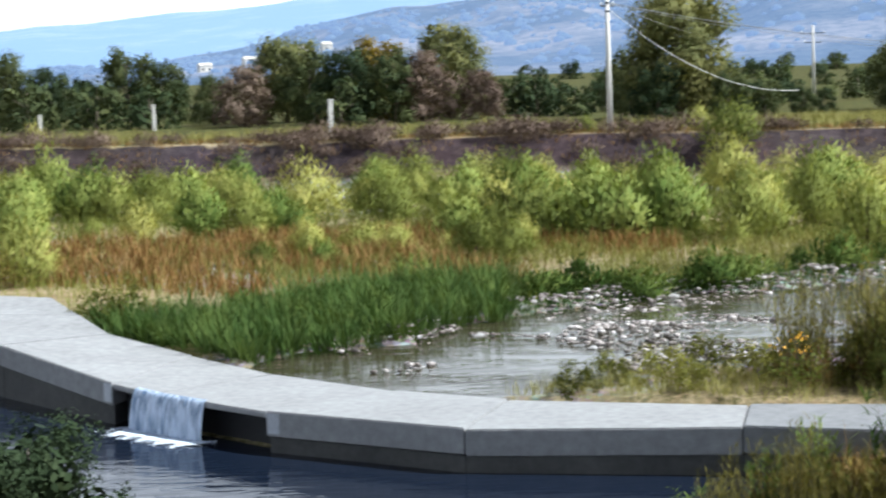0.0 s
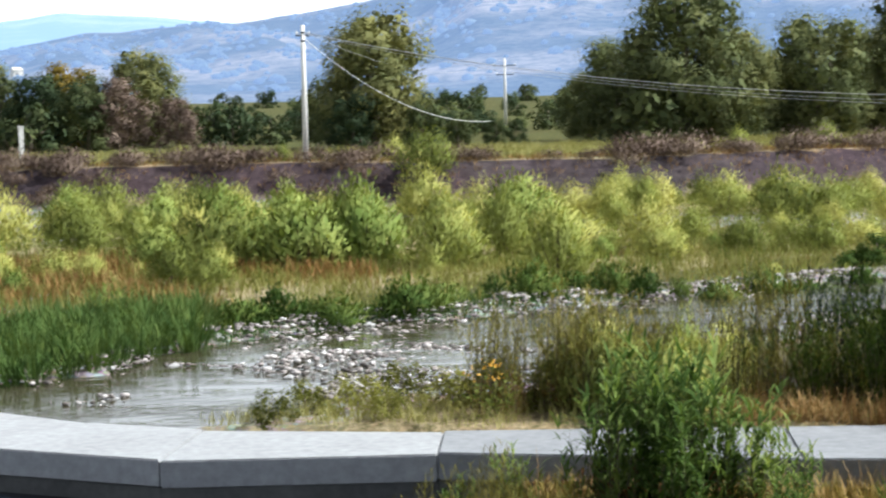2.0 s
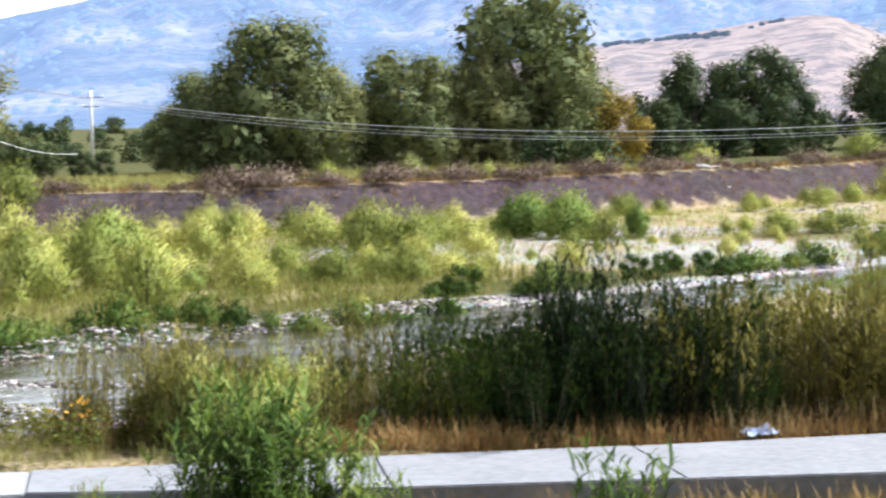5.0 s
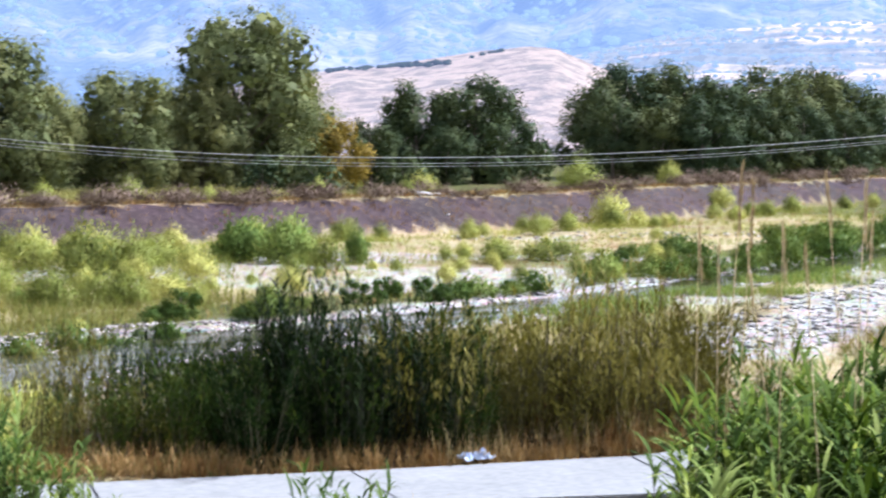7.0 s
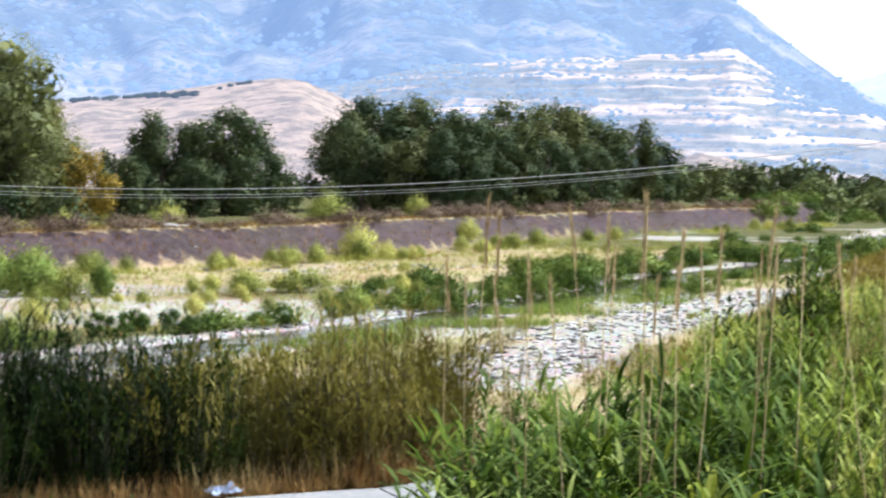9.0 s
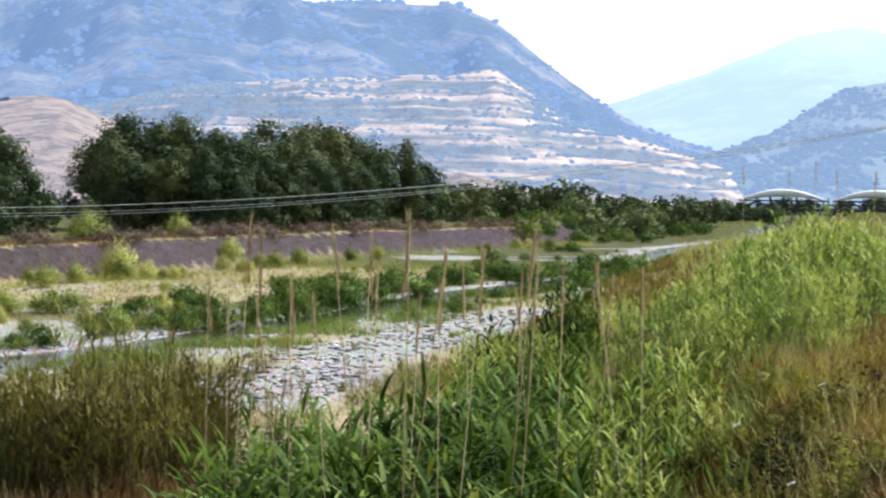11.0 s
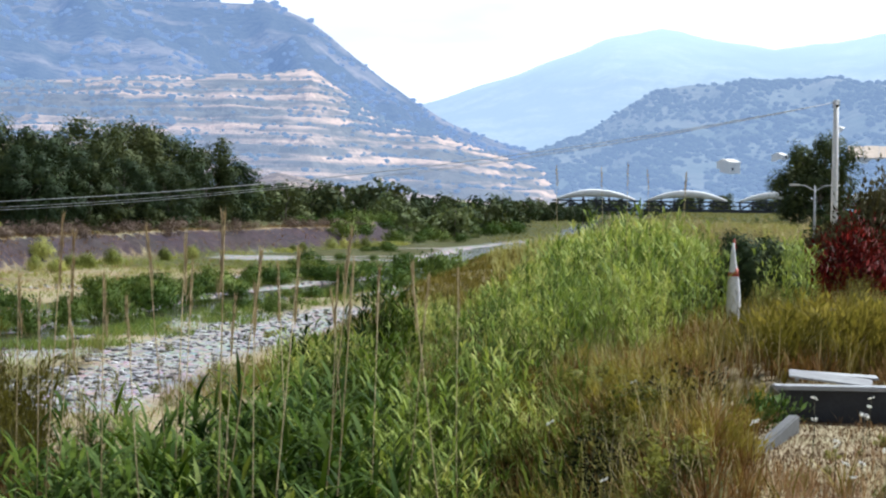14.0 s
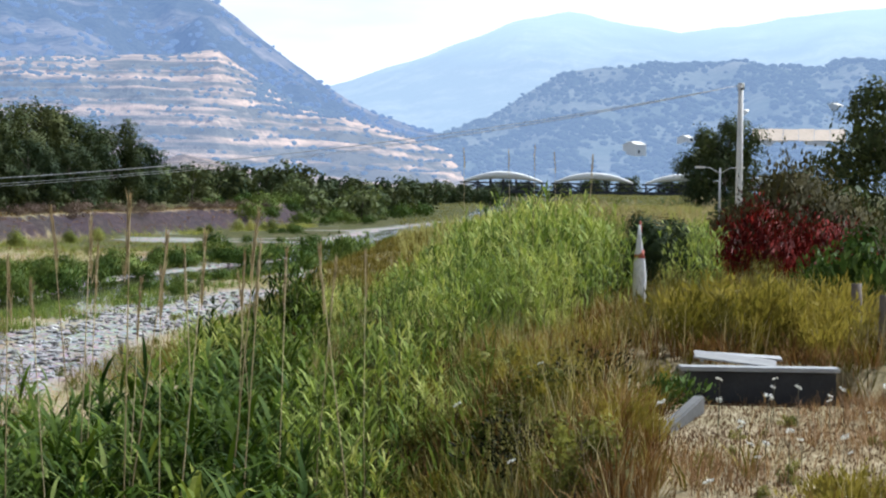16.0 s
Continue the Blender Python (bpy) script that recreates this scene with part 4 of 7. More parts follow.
def tree_model(name, height, width, blobs, leaves, leaf, leaf_mat, seed, trunk=0.3, bare=0.2, label="", cat="tree"):
    """A tree: tapered trunk with limbs, and a crown of leaf clumps with gaps."""
    g = np.random.default_rng(seed)
    root = tagged(new(name), label, cat)
    cents, sizes = [], []
    for b in range(blobs):
        f = (b + 0.5) / blobs
        zc = height * (bare + 0.12 + (0.76 - bare) * f)
        span = width * 0.40 * math.sqrt(max(0.06, 1 - ((f - 0.4) / 0.66) ** 2))
        a = b * 2.4 + g.uniform(-0.5, 0.5)
        rad = span * math.sqrt(g.uniform(0.15, 1.0))
        cents.append((math.cos(a) * rad, math.sin(a) * rad, zc + g.normal(0, 0.03) * height))
        sizes.append(width * g.uniform(0.16, 0.25))
    cents, sizes = np.array(cents), np.array(sizes)
    sets = [tube([(0, 0, -0.3), (0.02 * width * g.normal(), 0.02 * width * g.normal(), height * 0.3), (0.04 * width * g.normal(), 0.04 * width * g.normal(), height * 0.62), (0, 0, height * 0.86)], [trunk, trunk * 0.75, trunk * 0.45, trunk * 0.1], 7)]
    for c in cents[::2]:
        z0 = max(height * bare * 0.8, c[2] - 0.28 * height)
        sets.append(tube([(0, 0, z0), (c[0] * 0.5, c[1] * 0.5, (z0 + c[2]) / 2 + 0.02 * height), tuple(c)], [trunk * 0.38, trunk * 0.24, trunk * 0.06], 5))
    V, F = joined(*sets)
    child("trunk", mesh_of(name + "_trunk", V, F, M_BARK, True), root)
    def ball(count):
        v = g.normal(size=(count, 3))
        return v / np.linalg.norm(v, axis=1, keepdims=True)

    # tufts over each clump, leaves round each tuft, and broad inner leaves that close the clump
    tufts = 24
    tc = np.repeat(cents, tufts, 0) + ball(blobs * tufts) * np.repeat(sizes, tufts)[:, None] * g.uniform(0.78, 0.98, (blobs * tufts, 1)) * np.array([1, 1, 0.85])
    k = g.integers(0, blobs * tufts, leaves)
    p = tc[k] + np.clip(g.normal(size=(leaves, 3)), -1.6, 1.6) * (sizes[k // tufts] * 0.15)[:, None]
    out = p - cents[k // tufts] + np.array([0, 0, 0.3]) * sizes[k // tufts][:, None]
    out /= np.linalg.norm(out, axis=1, keepdims=True)
    dirs = np.cross(out, g.normal(size=(leaves, 3))) - np.array([0, 0, 0.4])
    outer = diamonds(p, dirs, leaf * g.uniform(0.6, 1.5, leaves), leaf * 0.62 * g.uniform(0.7, 1.3, leaves), out + 0.25 * g.normal(size=(leaves, 3)))
    core = 90 if leaves > 1400 else 26
    m = blobs * core
    k = np.repeat(np.arange(blobs), core)
    d = ball(m)
    p = cents[k] + d * (sizes[k] * g.uniform(0.25, 0.66, m))[:, None]
    inner = diamonds(p, np.cross(d, g.normal(size=(m, 3))), sizes[k] * g.uniform(0.2, 0.36, m), sizes[k] * g.uniform(0.14, 0.26, m), d)
    V, F = joined(outer, inner)
    soft_n = np.repeat(np.vstack([out + 0.13 * g.normal(size=(leaves, 3)), d]), 4, 0)
    child("crown", mesh_of(name + "_crown", V, F, leaf_mat, normals=soft_n), root)
    return root


def reed_model(name, height, radius, stems, per, leaf_len, leaf_w, leaf_mat, seed, dead=0.4, bend=1.0, label="", cat="reeds", segs=2, dead_mat=None, stem_mat=None):
    """A clump of reeds or canes: upright stems, arching leaves, and dead leaves low down."""
    g = np.random.default_rng(seed)
    root = tagged(new(name), label, cat)
    a = g.uniform(0, 2 * np.pi, stems)
    rr = radius * np.sqrt(g.random(stems))
    base = np.stack([np.cos(a) * rr, np.sin(a) * rr, np.full(stems, -0.1)], 1)
    L = height * g.uniform(0.6, 1.0, stems)
    lean = np.abs(g.normal(0, 0.09, stems))
    az = g.uniform(0, 2 * np.pi, stems)
    bnd = g.uniform(0, 0.2, stems)
    V, F = strips(base, az, lean, L, 0.028, bnd, 3, 0.35)
    child("stem", mesh_of(name + "_stalks", V, F, stem_mat or M_STEM), root)

    def leaves_at(count, lo, hi, length, width, material, part_name, bend_to, start):
        k = g.integers(0, stems, count)
        s = g.uniform(lo, hi, count)
        th = lean[k] + bnd[k] * s * 0.5
        d = np.stack([np.cos(az[k]), np.sin(az[k]), np.zeros(count)], 1)
        p = base[k] + (L[k] * s)[:, None] * (d * np.sin(th)[:, None] + np.array([0, 0, 1]) * np.cos(th)[:, None])
        la = g.uniform(0, 2 * np.pi, count)
        V, F = strips(p, la, start + g.uniform(-0.2, 0.2, count), length * g.uniform(0.6, 1.25, count), width * g.uniform(0.7, 1.3, count), bend_to * g.uniform(0.5, 1.4, count), segs, 0.7)
        child(part_name, mesh_of(name + "_" + part_name, V, F, material), root)

    leaves_at(int(stems * per), 0.14, 1.0, leaf_len, leaf_w, leaf_mat, "foliage", bend, 0.45)
    if dead:
        leaves_at(int(stems * per * dead), 0.03, 0.42, leaf_len * 0.8, leaf_w * 0.8, dead_mat or M_DEADLEAF, "dead_foliage", 1.8, 0.6)
    return root


def plume_model(name, height, seed, slim=1.0):
    """A tall dry cane with a feathery plume."""
    g = np.random.default_rng(seed)
    root = tagged(new(name), "tall dry straw-coloured cane with a feathery plume", "cane")
    V, F = tube([(0, 0, -0.2), (0.06 * g.normal(), 0.06 * g.normal(), height * 0.5), (0.11 * g.normal(), 0.11 * g.normal(), height)], [0.007 * slim, 0.006 * slim, 0.004 * slim], 5)
    tip = V[-1]
    child("stalk", mesh_of(name + "_stalk", V, F, M_STRAW), root)
    n = 60
    s = g.random(n)
    lean = 0.72 + 0.27 * s
    p = np.stack([tip[0] * lean, tip[1] * lean, height * (0.86 + 0.13 * s)], 1)
    V, F = diamonds(p, g.normal(0, 0.10, (n, 3)) + np.array([tip[0], tip[1], 1.0]) * [0.3, 0.3, 1.0], height * 0.035, 0.009)
    child("plume", mesh_of(name + "_plume", V, F, M_PLUME), root)
    return root


PLACED = {}


def put(models, x, y, size=1.0, turn=None, group="", sink=0.0, squash=1.0):
    """Set a copy of one of the models on the ground."""
    ob = models[int(rng.integers(len(models)))]
    z = ground_at(x, y)
    spin = rng.uniform(0, 360) if turn is None else turn
    if ob.name not in PLACED:
        PLACED[ob.name] = True
        c = ob
        ob.matrix_basis = pose(x, y, z - sink, 0, 0, spin) @ Matrix.Diagonal((size, size, size * squash, 1))
    else:
        c = copy_thing(ob, pose(x, y, z - sink, 0, 0, spin))
        c.scale = (size, size, size * squash)
    if group:
        tagged(c, group=group)
    return c


def grass(name, pts, height, width, material, label, lean=0.35, segs=2, spread=0.06, per=5):
    """Grass tufts as stuff: several blades at each of the places (x, y)."""
    n = len(pts)
    z, _ = survey(pts[:, 0], pts[:, 1])
    base = np.repeat(np.column_stack([pts, z - 0.03]), per, 0)
    base[:, :2] += rng.normal(0, spread, (n * per, 2))
    h = np.repeat(np.broadcast_to(height, (n,)), per) * rng.uniform(0.45, 1.1, n * per)
    V, F = strips(base, rng.uniform(0, 2 * np.pi, n * per), np.abs(rng.normal(0, lean, n * per)), h, width * rng.uniform(0.6, 1.4, n * per), rng.uniform(0.1, 0.9, n * per), segs)
    return tagged(new(name, mesh_of(name, V, F, material)), label, "grass", kind="stuff")


def field(count, az0, az1, r0, r1, keep):
    """Random places in a sector of the plan, denser nearer, where keep(x, y, data) holds."""
    a = np.radians(rng.uniform(az0, az1, count))
    r = np.sqrt(rng.uniform(r0 ** 2, r1 ** 2, count))
    x, y = r * np.sin(a), r * np.cos(a)
    k = keep(x, y)
    return np.column_stack([x[k], y[k]])


def off_stream(x, y):
    return stream_off(x, y)


PATCH = np.array([(43, 57.0), (56, 68), (72, 78.5), (92, 92)])


def in_plain(x, y, margin=1.0):
    """On the river plain: beyond the ford, before the levee, off the high bank and the water."""
    off, _ = off_stream(x, y)
    return (along(x, y, FORD_FAR)[0] > 1.0) & (along(x, y, LEVEE)[0] < -5) & (along(x, y, BANK)[0] > 7) & (off > margin) & (np.abs(along(x, y, PATCH)[0]) > 4.2)


# dark green taken down to near-black, with the reed bed's inner shade in it
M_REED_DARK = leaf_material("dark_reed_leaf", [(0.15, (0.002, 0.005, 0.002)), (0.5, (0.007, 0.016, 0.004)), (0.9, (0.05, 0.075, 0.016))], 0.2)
M_TUFT = leaf_material("shore_leaf", [(0.12, (0.022, 0.024, 0.006)), (0.45, (0.10, 0.11, 0.024)), (0.85, (0.33, 0.32, 0.09))], 0.45)
M_REED_OLIVE = leaf_material("olive_reed_leaf", [(0.12, (0.026, 0.022, 0.005)), (0.45, (0.115, 0.103, 0.022)), (0.85, (0.33, 0.29, 0.08))], 0.25)
M_GRASS_OLIVE = leaf_material("olive_grass", [(0.15, (0.008, 0.007, 0.001)), (0.45, (0.07, 0.058, 0.010)), (0.65, (0.17, 0.135, 0.026)), (0.9, (0.40, 0.31, 0.085))], 0.15, 0.7, 0.75, 0.8, 0.3)
M_GRASS_DRY = leaf_material("dry_grass_blade", [(0.15, (0.02, 0.008, 0.003)), (0.45, (0.12, 0.06, 0.02)), (0.65, (0.25, 0.14, 0.05)), (0.9, (0.45, 0.31, 0.14))], 0.12, 0.7, 0.75, 0.8, 0.3)
M_OLIVE_HERB = leaf_material("olive_herb", [(0.12, (0.05, 0.05, 0.016)), (0.45, (0.20, 0.195, 0.06)), (0.85, (0.44, 0.40, 0.16))], 0.3)
M_LITTER = leaf_material("dead_litter", [(0.15, (0.03, 0.018, 0.011)), (0.45, (0.10, 0.06, 0.035)), (0.7, (0.12, 0.066, 0.036)), (0.9, (0.24, 0.145, 0.082))], 0.2, 0.8, 0.5, 0.9, 0.35)
M_RUST = leaf_material("rust_weed", [(0.15, (0.04, 0.018, 0.010)), (0.5, (0.16, 0.08, 0.042)), (0.9, (0.42, 0.27, 0.16))], 0.25, 0.8)
M_GRASS_GREEN = leaf_material("green_blade", [(0.12, (0.008, 0.02, 0.004)), (0.4, (0.05, 0.095, 0.016)), (0.62, (0.14, 0.20, 0.036)), (0.88, (0.34, 0.40, 0.095))], 0.2, 0.7, 0.75, 0.8, 0.3)
M_DRYREED = leaf_material("dry_reed_leaf", [(0.15, (0.12, 0.095, 0.04)), (0.5, (0.36, 0.285, 0.14)), (0.9, (0.52, 0.43, 0.26))], 0.25, plant=0.4)
M_REED_BRIGHT = leaf_material("bright_reed_leaf", [(0.15, (0.012, 0.028, 0.006)), (0.40, (0.13, 0.19, 0.035)), (0.62, (0.33, 0.39, 0.09)), (0.88, (0.58, 0.56, 0.18))], 0.25, plant=0.55)

M_BRAMBLE = leaf_material("bramble_leaf", [(0.15, (0.006, 0.009, 0.004)), (0.5, (0.024, 0.026, 0.010)), (0.9, (0.13, 0.10, 0.045))], 0.1)
M_CANE_BRIGHT = leaf_material("ford_cane_leaf", [(0.12, (0.008, 0.022, 0.005)), (0.42, (0.068, 0.115, 0.027)), (0.66, (0.19, 0.255, 0.068)), (0.92, (0.46, 0.50, 0.16))], 0.38, 0.6)
WILLOW = [mound_model("willow_shrub", 2.8, 2.8, 13, 2100, 0.22, M_WILLOW, 20 + i, "yellow-green willow shrub on the river plain", slim=0.2, spray=0.28, rise=0.5) for i in range(5)]
GREENS = [mound_model("green_shrub", 2.8, 2.8, 13, 2300, 0.23, M_SHRUB, 40 + i, "leafy green shrub on the river plain", slim=0.30, spray=0.18, rise=0.5) for i in range(4)]
BANKS = [mound_model("bank_bush", 1.3, 2.2, 9, 820, 0.15, M_DARK, 60 + i, "dense dark green bush on the stream bank", "bush", slim=0.34, spray=0.15) for i in range(4)]
TUFTS = [tree_model("shore_bush", 1.0, 1.6, 9, 1000, 0.085, M_TUFT, 65 + i, 0.03, -0.15, "rounded olive bush among grass and gravel", "bush") for i in range(3)]
M_BROOM = leaf_material("broom_leaf", [(0.12, (0.03, 0.028, 0.005)), (0.42, (0.15, 0.13, 0.024)), (0.65, (0.32, 0.26, 0.055)), (0.9, (0.52, 0.43, 0.13))], 0.3)
BROOMS = [shrub_model("broom_bush", 1.5, 2.0, 34, 900, 0.22, M_BROOM, 68 + i, 0.4, 0.03, "olive broom-like bush among dry grass", "bush", feather=True) for i in range(2)]
BRAMBLE = [shrub_model("bramble", 1.3, 2.0, 26, 700, 0.13, M_BRAMBLE, 70 + i, 0.6, 0.03, "dark-leaved bramble among the dry grass", "bush") for i in range(2)]
RUSSETS = [mound_model("dry_bush", 1.5, 2.6, 9, 520, 0.17, M_RUSSET, 80 + i, "dry brown thorny bush on the levee", "bush", slim=0.3, spray=0.3) for i in range(3)]
EUCALYPT = [tree_model("eucalyptus", 16, 15.5, 34, 26000, 0.225, M_TREE, 100 + i, 0.42, -0.04, "tall olive-green eucalyptus behind the levee") for i in range(3)]
POPLAR = [tree_model("round_tree", 11.6, 11.0, 17, 9000, 0.30, M_TREE_DARK, 110 + i, 0.3, -0.04, "dark green broadleaf tree behind the levee") for i in range(4)]
GOLDEN = [tree_model("golden_tree", 7, 7, 13, 4500, 0.24, M_TREE_GOLD, 120 + i, 0.2, -0.04, "yellowing tree behind the levee") for i in range(2)]
PINES = [tree_model("umbrella_tree", 11.5, 12.5, 24, 13000, 0.26, M_TREE, 130, 0.32, 0.05, "spreading dark-limbed tree behind the levee")]
BROWNS = [tree_model("russet_tree", 6.5, 8, 14, 5000, 0.25, M_RUSSET, 136, 0.2, -0.06, "brown half-bare tree behind the levee")]
SCRUB = [tree_model("thicket_bush", 5, 7, 8, 440, 0.72, M_TREE_DARK, 170 + i, 0.15, -0.1, "dark thicket on the far plain", "bush") for i in range(3)]
SCRUB_LIGHT = [tree_model("light_thicket", 4, 7, 7, 400, 0.64, M_THICKET, 176 + i, 0.12, -0.1, "light green thicket on the far plain", "bush") for i in range(2)]
ROUNDS = [tree_model("round_bush", 1.7, 2.4, 9, 1450, 0.13, M_DARK, 180 + i, 0.06, -0.1, "rounded dark green bush on the stream bank", "bush") for i in range(2)]
REEDBUSH = [shrub_model("reed_bush", 3.7, 2.6, 46, 2300, 0.21, m, 186 + i, 0.22, 0.04, "tall feathery %s bush in the reed bed" % c, "bush", feather=True) for i, (m, c) in enumerate([(M_REED, "green"), (M_REED_DARK, "dark green"), (M_REED_OLIVE, "olive")])]
REEDS = [reed_model("reed_clump", 4.0, 0.9, 26, 22, 0.44, 0.040, M_REED, 140 + i, 0.5, 0.7, "tall green reed clump with brown dead leaves below", stem_mat=M_STEM_DARK) for i in range(4)]
BANKREEDS = [reed_model("bank_reed", 4.0, 1.25, 28, 17, 0.55, 0.075, M_REED_BRIGHT, 260 + i, 0.0, 0.9, "bright green reed on the high bank") for i in range(5)]
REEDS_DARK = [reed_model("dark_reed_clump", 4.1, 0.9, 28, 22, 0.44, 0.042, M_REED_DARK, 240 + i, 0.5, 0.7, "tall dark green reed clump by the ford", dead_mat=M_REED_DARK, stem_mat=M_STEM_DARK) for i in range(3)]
REEDS_OLIVE = [reed_model("olive_reed_clump", 3.7, 0.9, 24, 18, 0.42, 0.038, M_REED_OLIVE, 250 + i, 0.7, 0.6, "olive reed clump turning dry below") for i in range(3)]
GIANT = [reed_model("giant_cane", 3.6, 0.75, 12, 26, 0.66, 0.075, M_CANE, 150 + i, 0.2, 1.35, "giant cane with broad arching leaves", "cane", 3) for i in range(5)]
FORDCANE = [reed_model("giant_cane", 3.6, 0.8, 12, 27, 0.60, 0.07, M_CANE_BRIGHT, 156 + i, 0.2, 1.25, "giant cane with broad arching leaves below the ford", "cane", 3) for i in range(3)]
PLUMES = [plume_model("plume_cane", 4.2, 160 + i) for i in range(5)]


def scatter(models, pts, lo, hi, group, squash=1.0):
    for x, y in pts:
        put(models, x, y, rng.uniform(lo, hi), group=group, squash=squash)


def beside(line, u0, u1, count, near, far):
    """Random places alongside a line, between two distances to its left."""
    u = rng.uniform(u0, u1, count)
    k = np.minimum(u.astype(int), len(line) - 2)
    f = (u - k)[:, None]
    d = line[k + 1, :2] - line[k, :2]
    d /= np.linalg.norm(d, axis=1, keepdims=True)
    return line[k, :2] * (1 - f) + line[k + 1, :2] * f + np.column_stack([-d[:, 1], d[:, 0]]) * rng.uniform(near, far, count)[:, None]


# ---- shrubs over the river plain
def shrub_zone(x, y):
    d = along(x, y, LEVEE)[0]
    off, side = off_stream(x, y)
    dens = np.where(x < 22, 1.0, np.where(x < 45, 0.6, np.where(x < 66, 0.30, 0.08))) * np.clip(0.62 + 0.8 * wave(x, y, 0.22, 4), 0.06, 1)
    return in_plain(x, y, 9) & (side > 0) & (rng.random(len(x)) < dens) & (d < -6)


SH = "shrubs on the river plain"


def stand(models, rows, wide, tall, group):
    """Shrubs at their places: heading, distance, width and height of each."""
    for az, r, w, h in rows:
        put(models, *polar(az, r), w / wide, group=group, squash=h / tall * wide / w)


GREEN_SHRUBS = [
    (4.0, 83, 3.8, 3.7), (5.8, 84, 3.8, 4.1), (0.0, 85, 2.9, 2.3), (-8.2, 110, 3.5, 3.0), (-11.9, 115, 3.3, 4.1), (-10.7, 109, 3.0, 3.6),
    (-4.2, 77, 1.2, 1.3), (-9.3, 109, 2.3, 2.5), (10.4, 105, 4.2, 3.3), (22.5, 122, 3.5, 2.8), (23.6, 124, 3.2, 2.8), (22.3, 120, 3.4, 3.2),
    (23.6, 117, 3.3, 3.4), (25.6, 117, 1.6, 2.7), (32.8, 104, 1.8, 1.8), (-12.9, 106, 3.2, 3.2), (2.8, 86, 3.2, 3.0)]
WILLOWS_LEFT = [
    (1.6, 83, 4.0, 3.7), (7.6, 113, 3.4, 3.7), (8.1, 82, 3.4, 3.3), (9.9, 88, 2.5, 3.7), (11.4, 77, 2.9, 3.4), (-4.6, 102, 3.8, 3.6),
    (-2.3, 98, 3.6, 2.8), (-12.7, 74, 2.6, 2.8), (-6.3, 100, 2.3, 2.7), (-13.4, 110, 2.5, 3.1), (-0.7, 93, 2.4, 2.7), (-6.0, 77, 1.5, 1.5),
    (-4.6, 81, 1.4, 1.4), (-3.0, 83, 2.1, 1.4), (11.5, 93, 4.5, 2.3), (8.4, 89, 2.7, 2.9), (13.9, 110, 1.9, 3.3), (14.4, 85, 2.4, 2.0)]
WILLOWS_RIGHT = [
    (16.3, 116, 3.0, 2.7), (17.9, 106, 3.9, 3.5), (19.8, 117, 3.0, 2.0), (16.8, 88, 2.5, 1.9), (18.3, 89, 2.5, 1.9), (7.7, 128, 3.7, 3.5),
    (11.9, 113, 2.6, 2.3), (19.9, 93, 1.6, 1.3), (16.3, 113, 3.4, 2.6), (17.9, 112, 2.9, 2.9), (19.2, 107, 3.1, 2.9), (24.7, 112, 2.1, 2.4),
    (32.0, 176, 4.0, 2.8), (32.9, 165, 3.8, 3.3), (34.6, 198, 2.5, 2.7), (36.1, 192, 2.7, 2.5), (29.7, 118, 2.5, 1.8), (31.3, 121, 4.1, 1.7),
    (27.5, 162, 2.8, 2.3), (20.9, 103, 2.4, 2.1), (20.1, 92, 2.1, 1.3)]
stand(GREENS, GREEN_SHRUBS, 2.6, 2.8, SH)
stand(WILLOW, WILLOWS_LEFT + WILLOWS_RIGHT, 2.6, 2.8, SH)
for x, y in field(230, -15, 40, 72, 150, shrub_zone):
    put(WILLOW, x, y, 0.25 + 0.55 * rng.random() ** 1.4, group=SH)
scatter(GREENS, field(70, -15, 34, 84, 150, shrub_zone), 0.3, 0.7, SH)
scatter(WILLOW, field(46, -13, 15, 88, 122, lambda x, y: in_plain(x, y, 9)), 0.7, 1.15, SH)
scatter(GREENS, field(18, -14, 8, 92, 124, lambda x, y: in_plain(x, y, 9)), 0.8, 1.2, SH)

# ---- bushes in a band along the far side of the stream
BK = "bushes along the stream"


def clumped(pts, f, seed, cut):
    """Keep the places where clumps stand, so that gaps stay between them."""
    return pts[wave(pts[:, 0], pts[:, 1], f, seed) + 0.4 * wave(pts[:, 0], pts[:, 1], f * 2.6, seed + 2) > cut]


BANK_NEAR = [
    (0.4, 63, 1.9, 1.0), (2.0, 64, 1.8, 1.3), (3.3, 65, 1.8, 1.5), (4.9, 64, 2.2, 1.2), (7.0, 66, 2.4, 1.6), (7.8, 66.5, 2.0, 1.4),
    (9.5, 70, 1.0, 1.0), (10.6, 69.5, 2.1, 1.6), (11.9, 72, 1.2, 1.1), (12.9, 71, 1.6, 1.6), (13.9, 71, 1.4, 1.4), (14.9, 71, 1.0, 1.2),
    (16.0, 71, 2.0, 1.1), (17.3, 73, 1.9, 1.4), (18.5, 74, 1.7, 1.0), (20.1, 76, 1.3, 1.3), (20.0, 83, 1.7, 0.8), (23.1, 82, 1.9, 1.5), (23.2, 87, 1.7, 1.1)]
BANK_FAR = [
    (28.9, 94, 2.7, 0.9), (30.7, 96, 2.2, 1.4), (34.4, 108, 2.5, 1.1), (35.8, 109, 2.6, 2.0), (36.8, 112, 1.9, 1.8), (38.0, 117, 3.0, 2.5),
    (39.3, 127, 3.3, 2.2), (40.4, 134, 2.7, 2.1), (37.8, 127, 3.6, 2.2), (39.1, 134, 3.8, 2.0), (41.0, 147, 4.2, 1.9), (42.7, 163, 4.2, 1.6),
    (44.2, 170, 5.4, 1.7), (45.6, 178, 5.6, 1.8), (47.1, 194, 6.5, 1.9), (32.7, 110, 1.9, 1.6), (34.8, 111, 3.2, 1.1)]
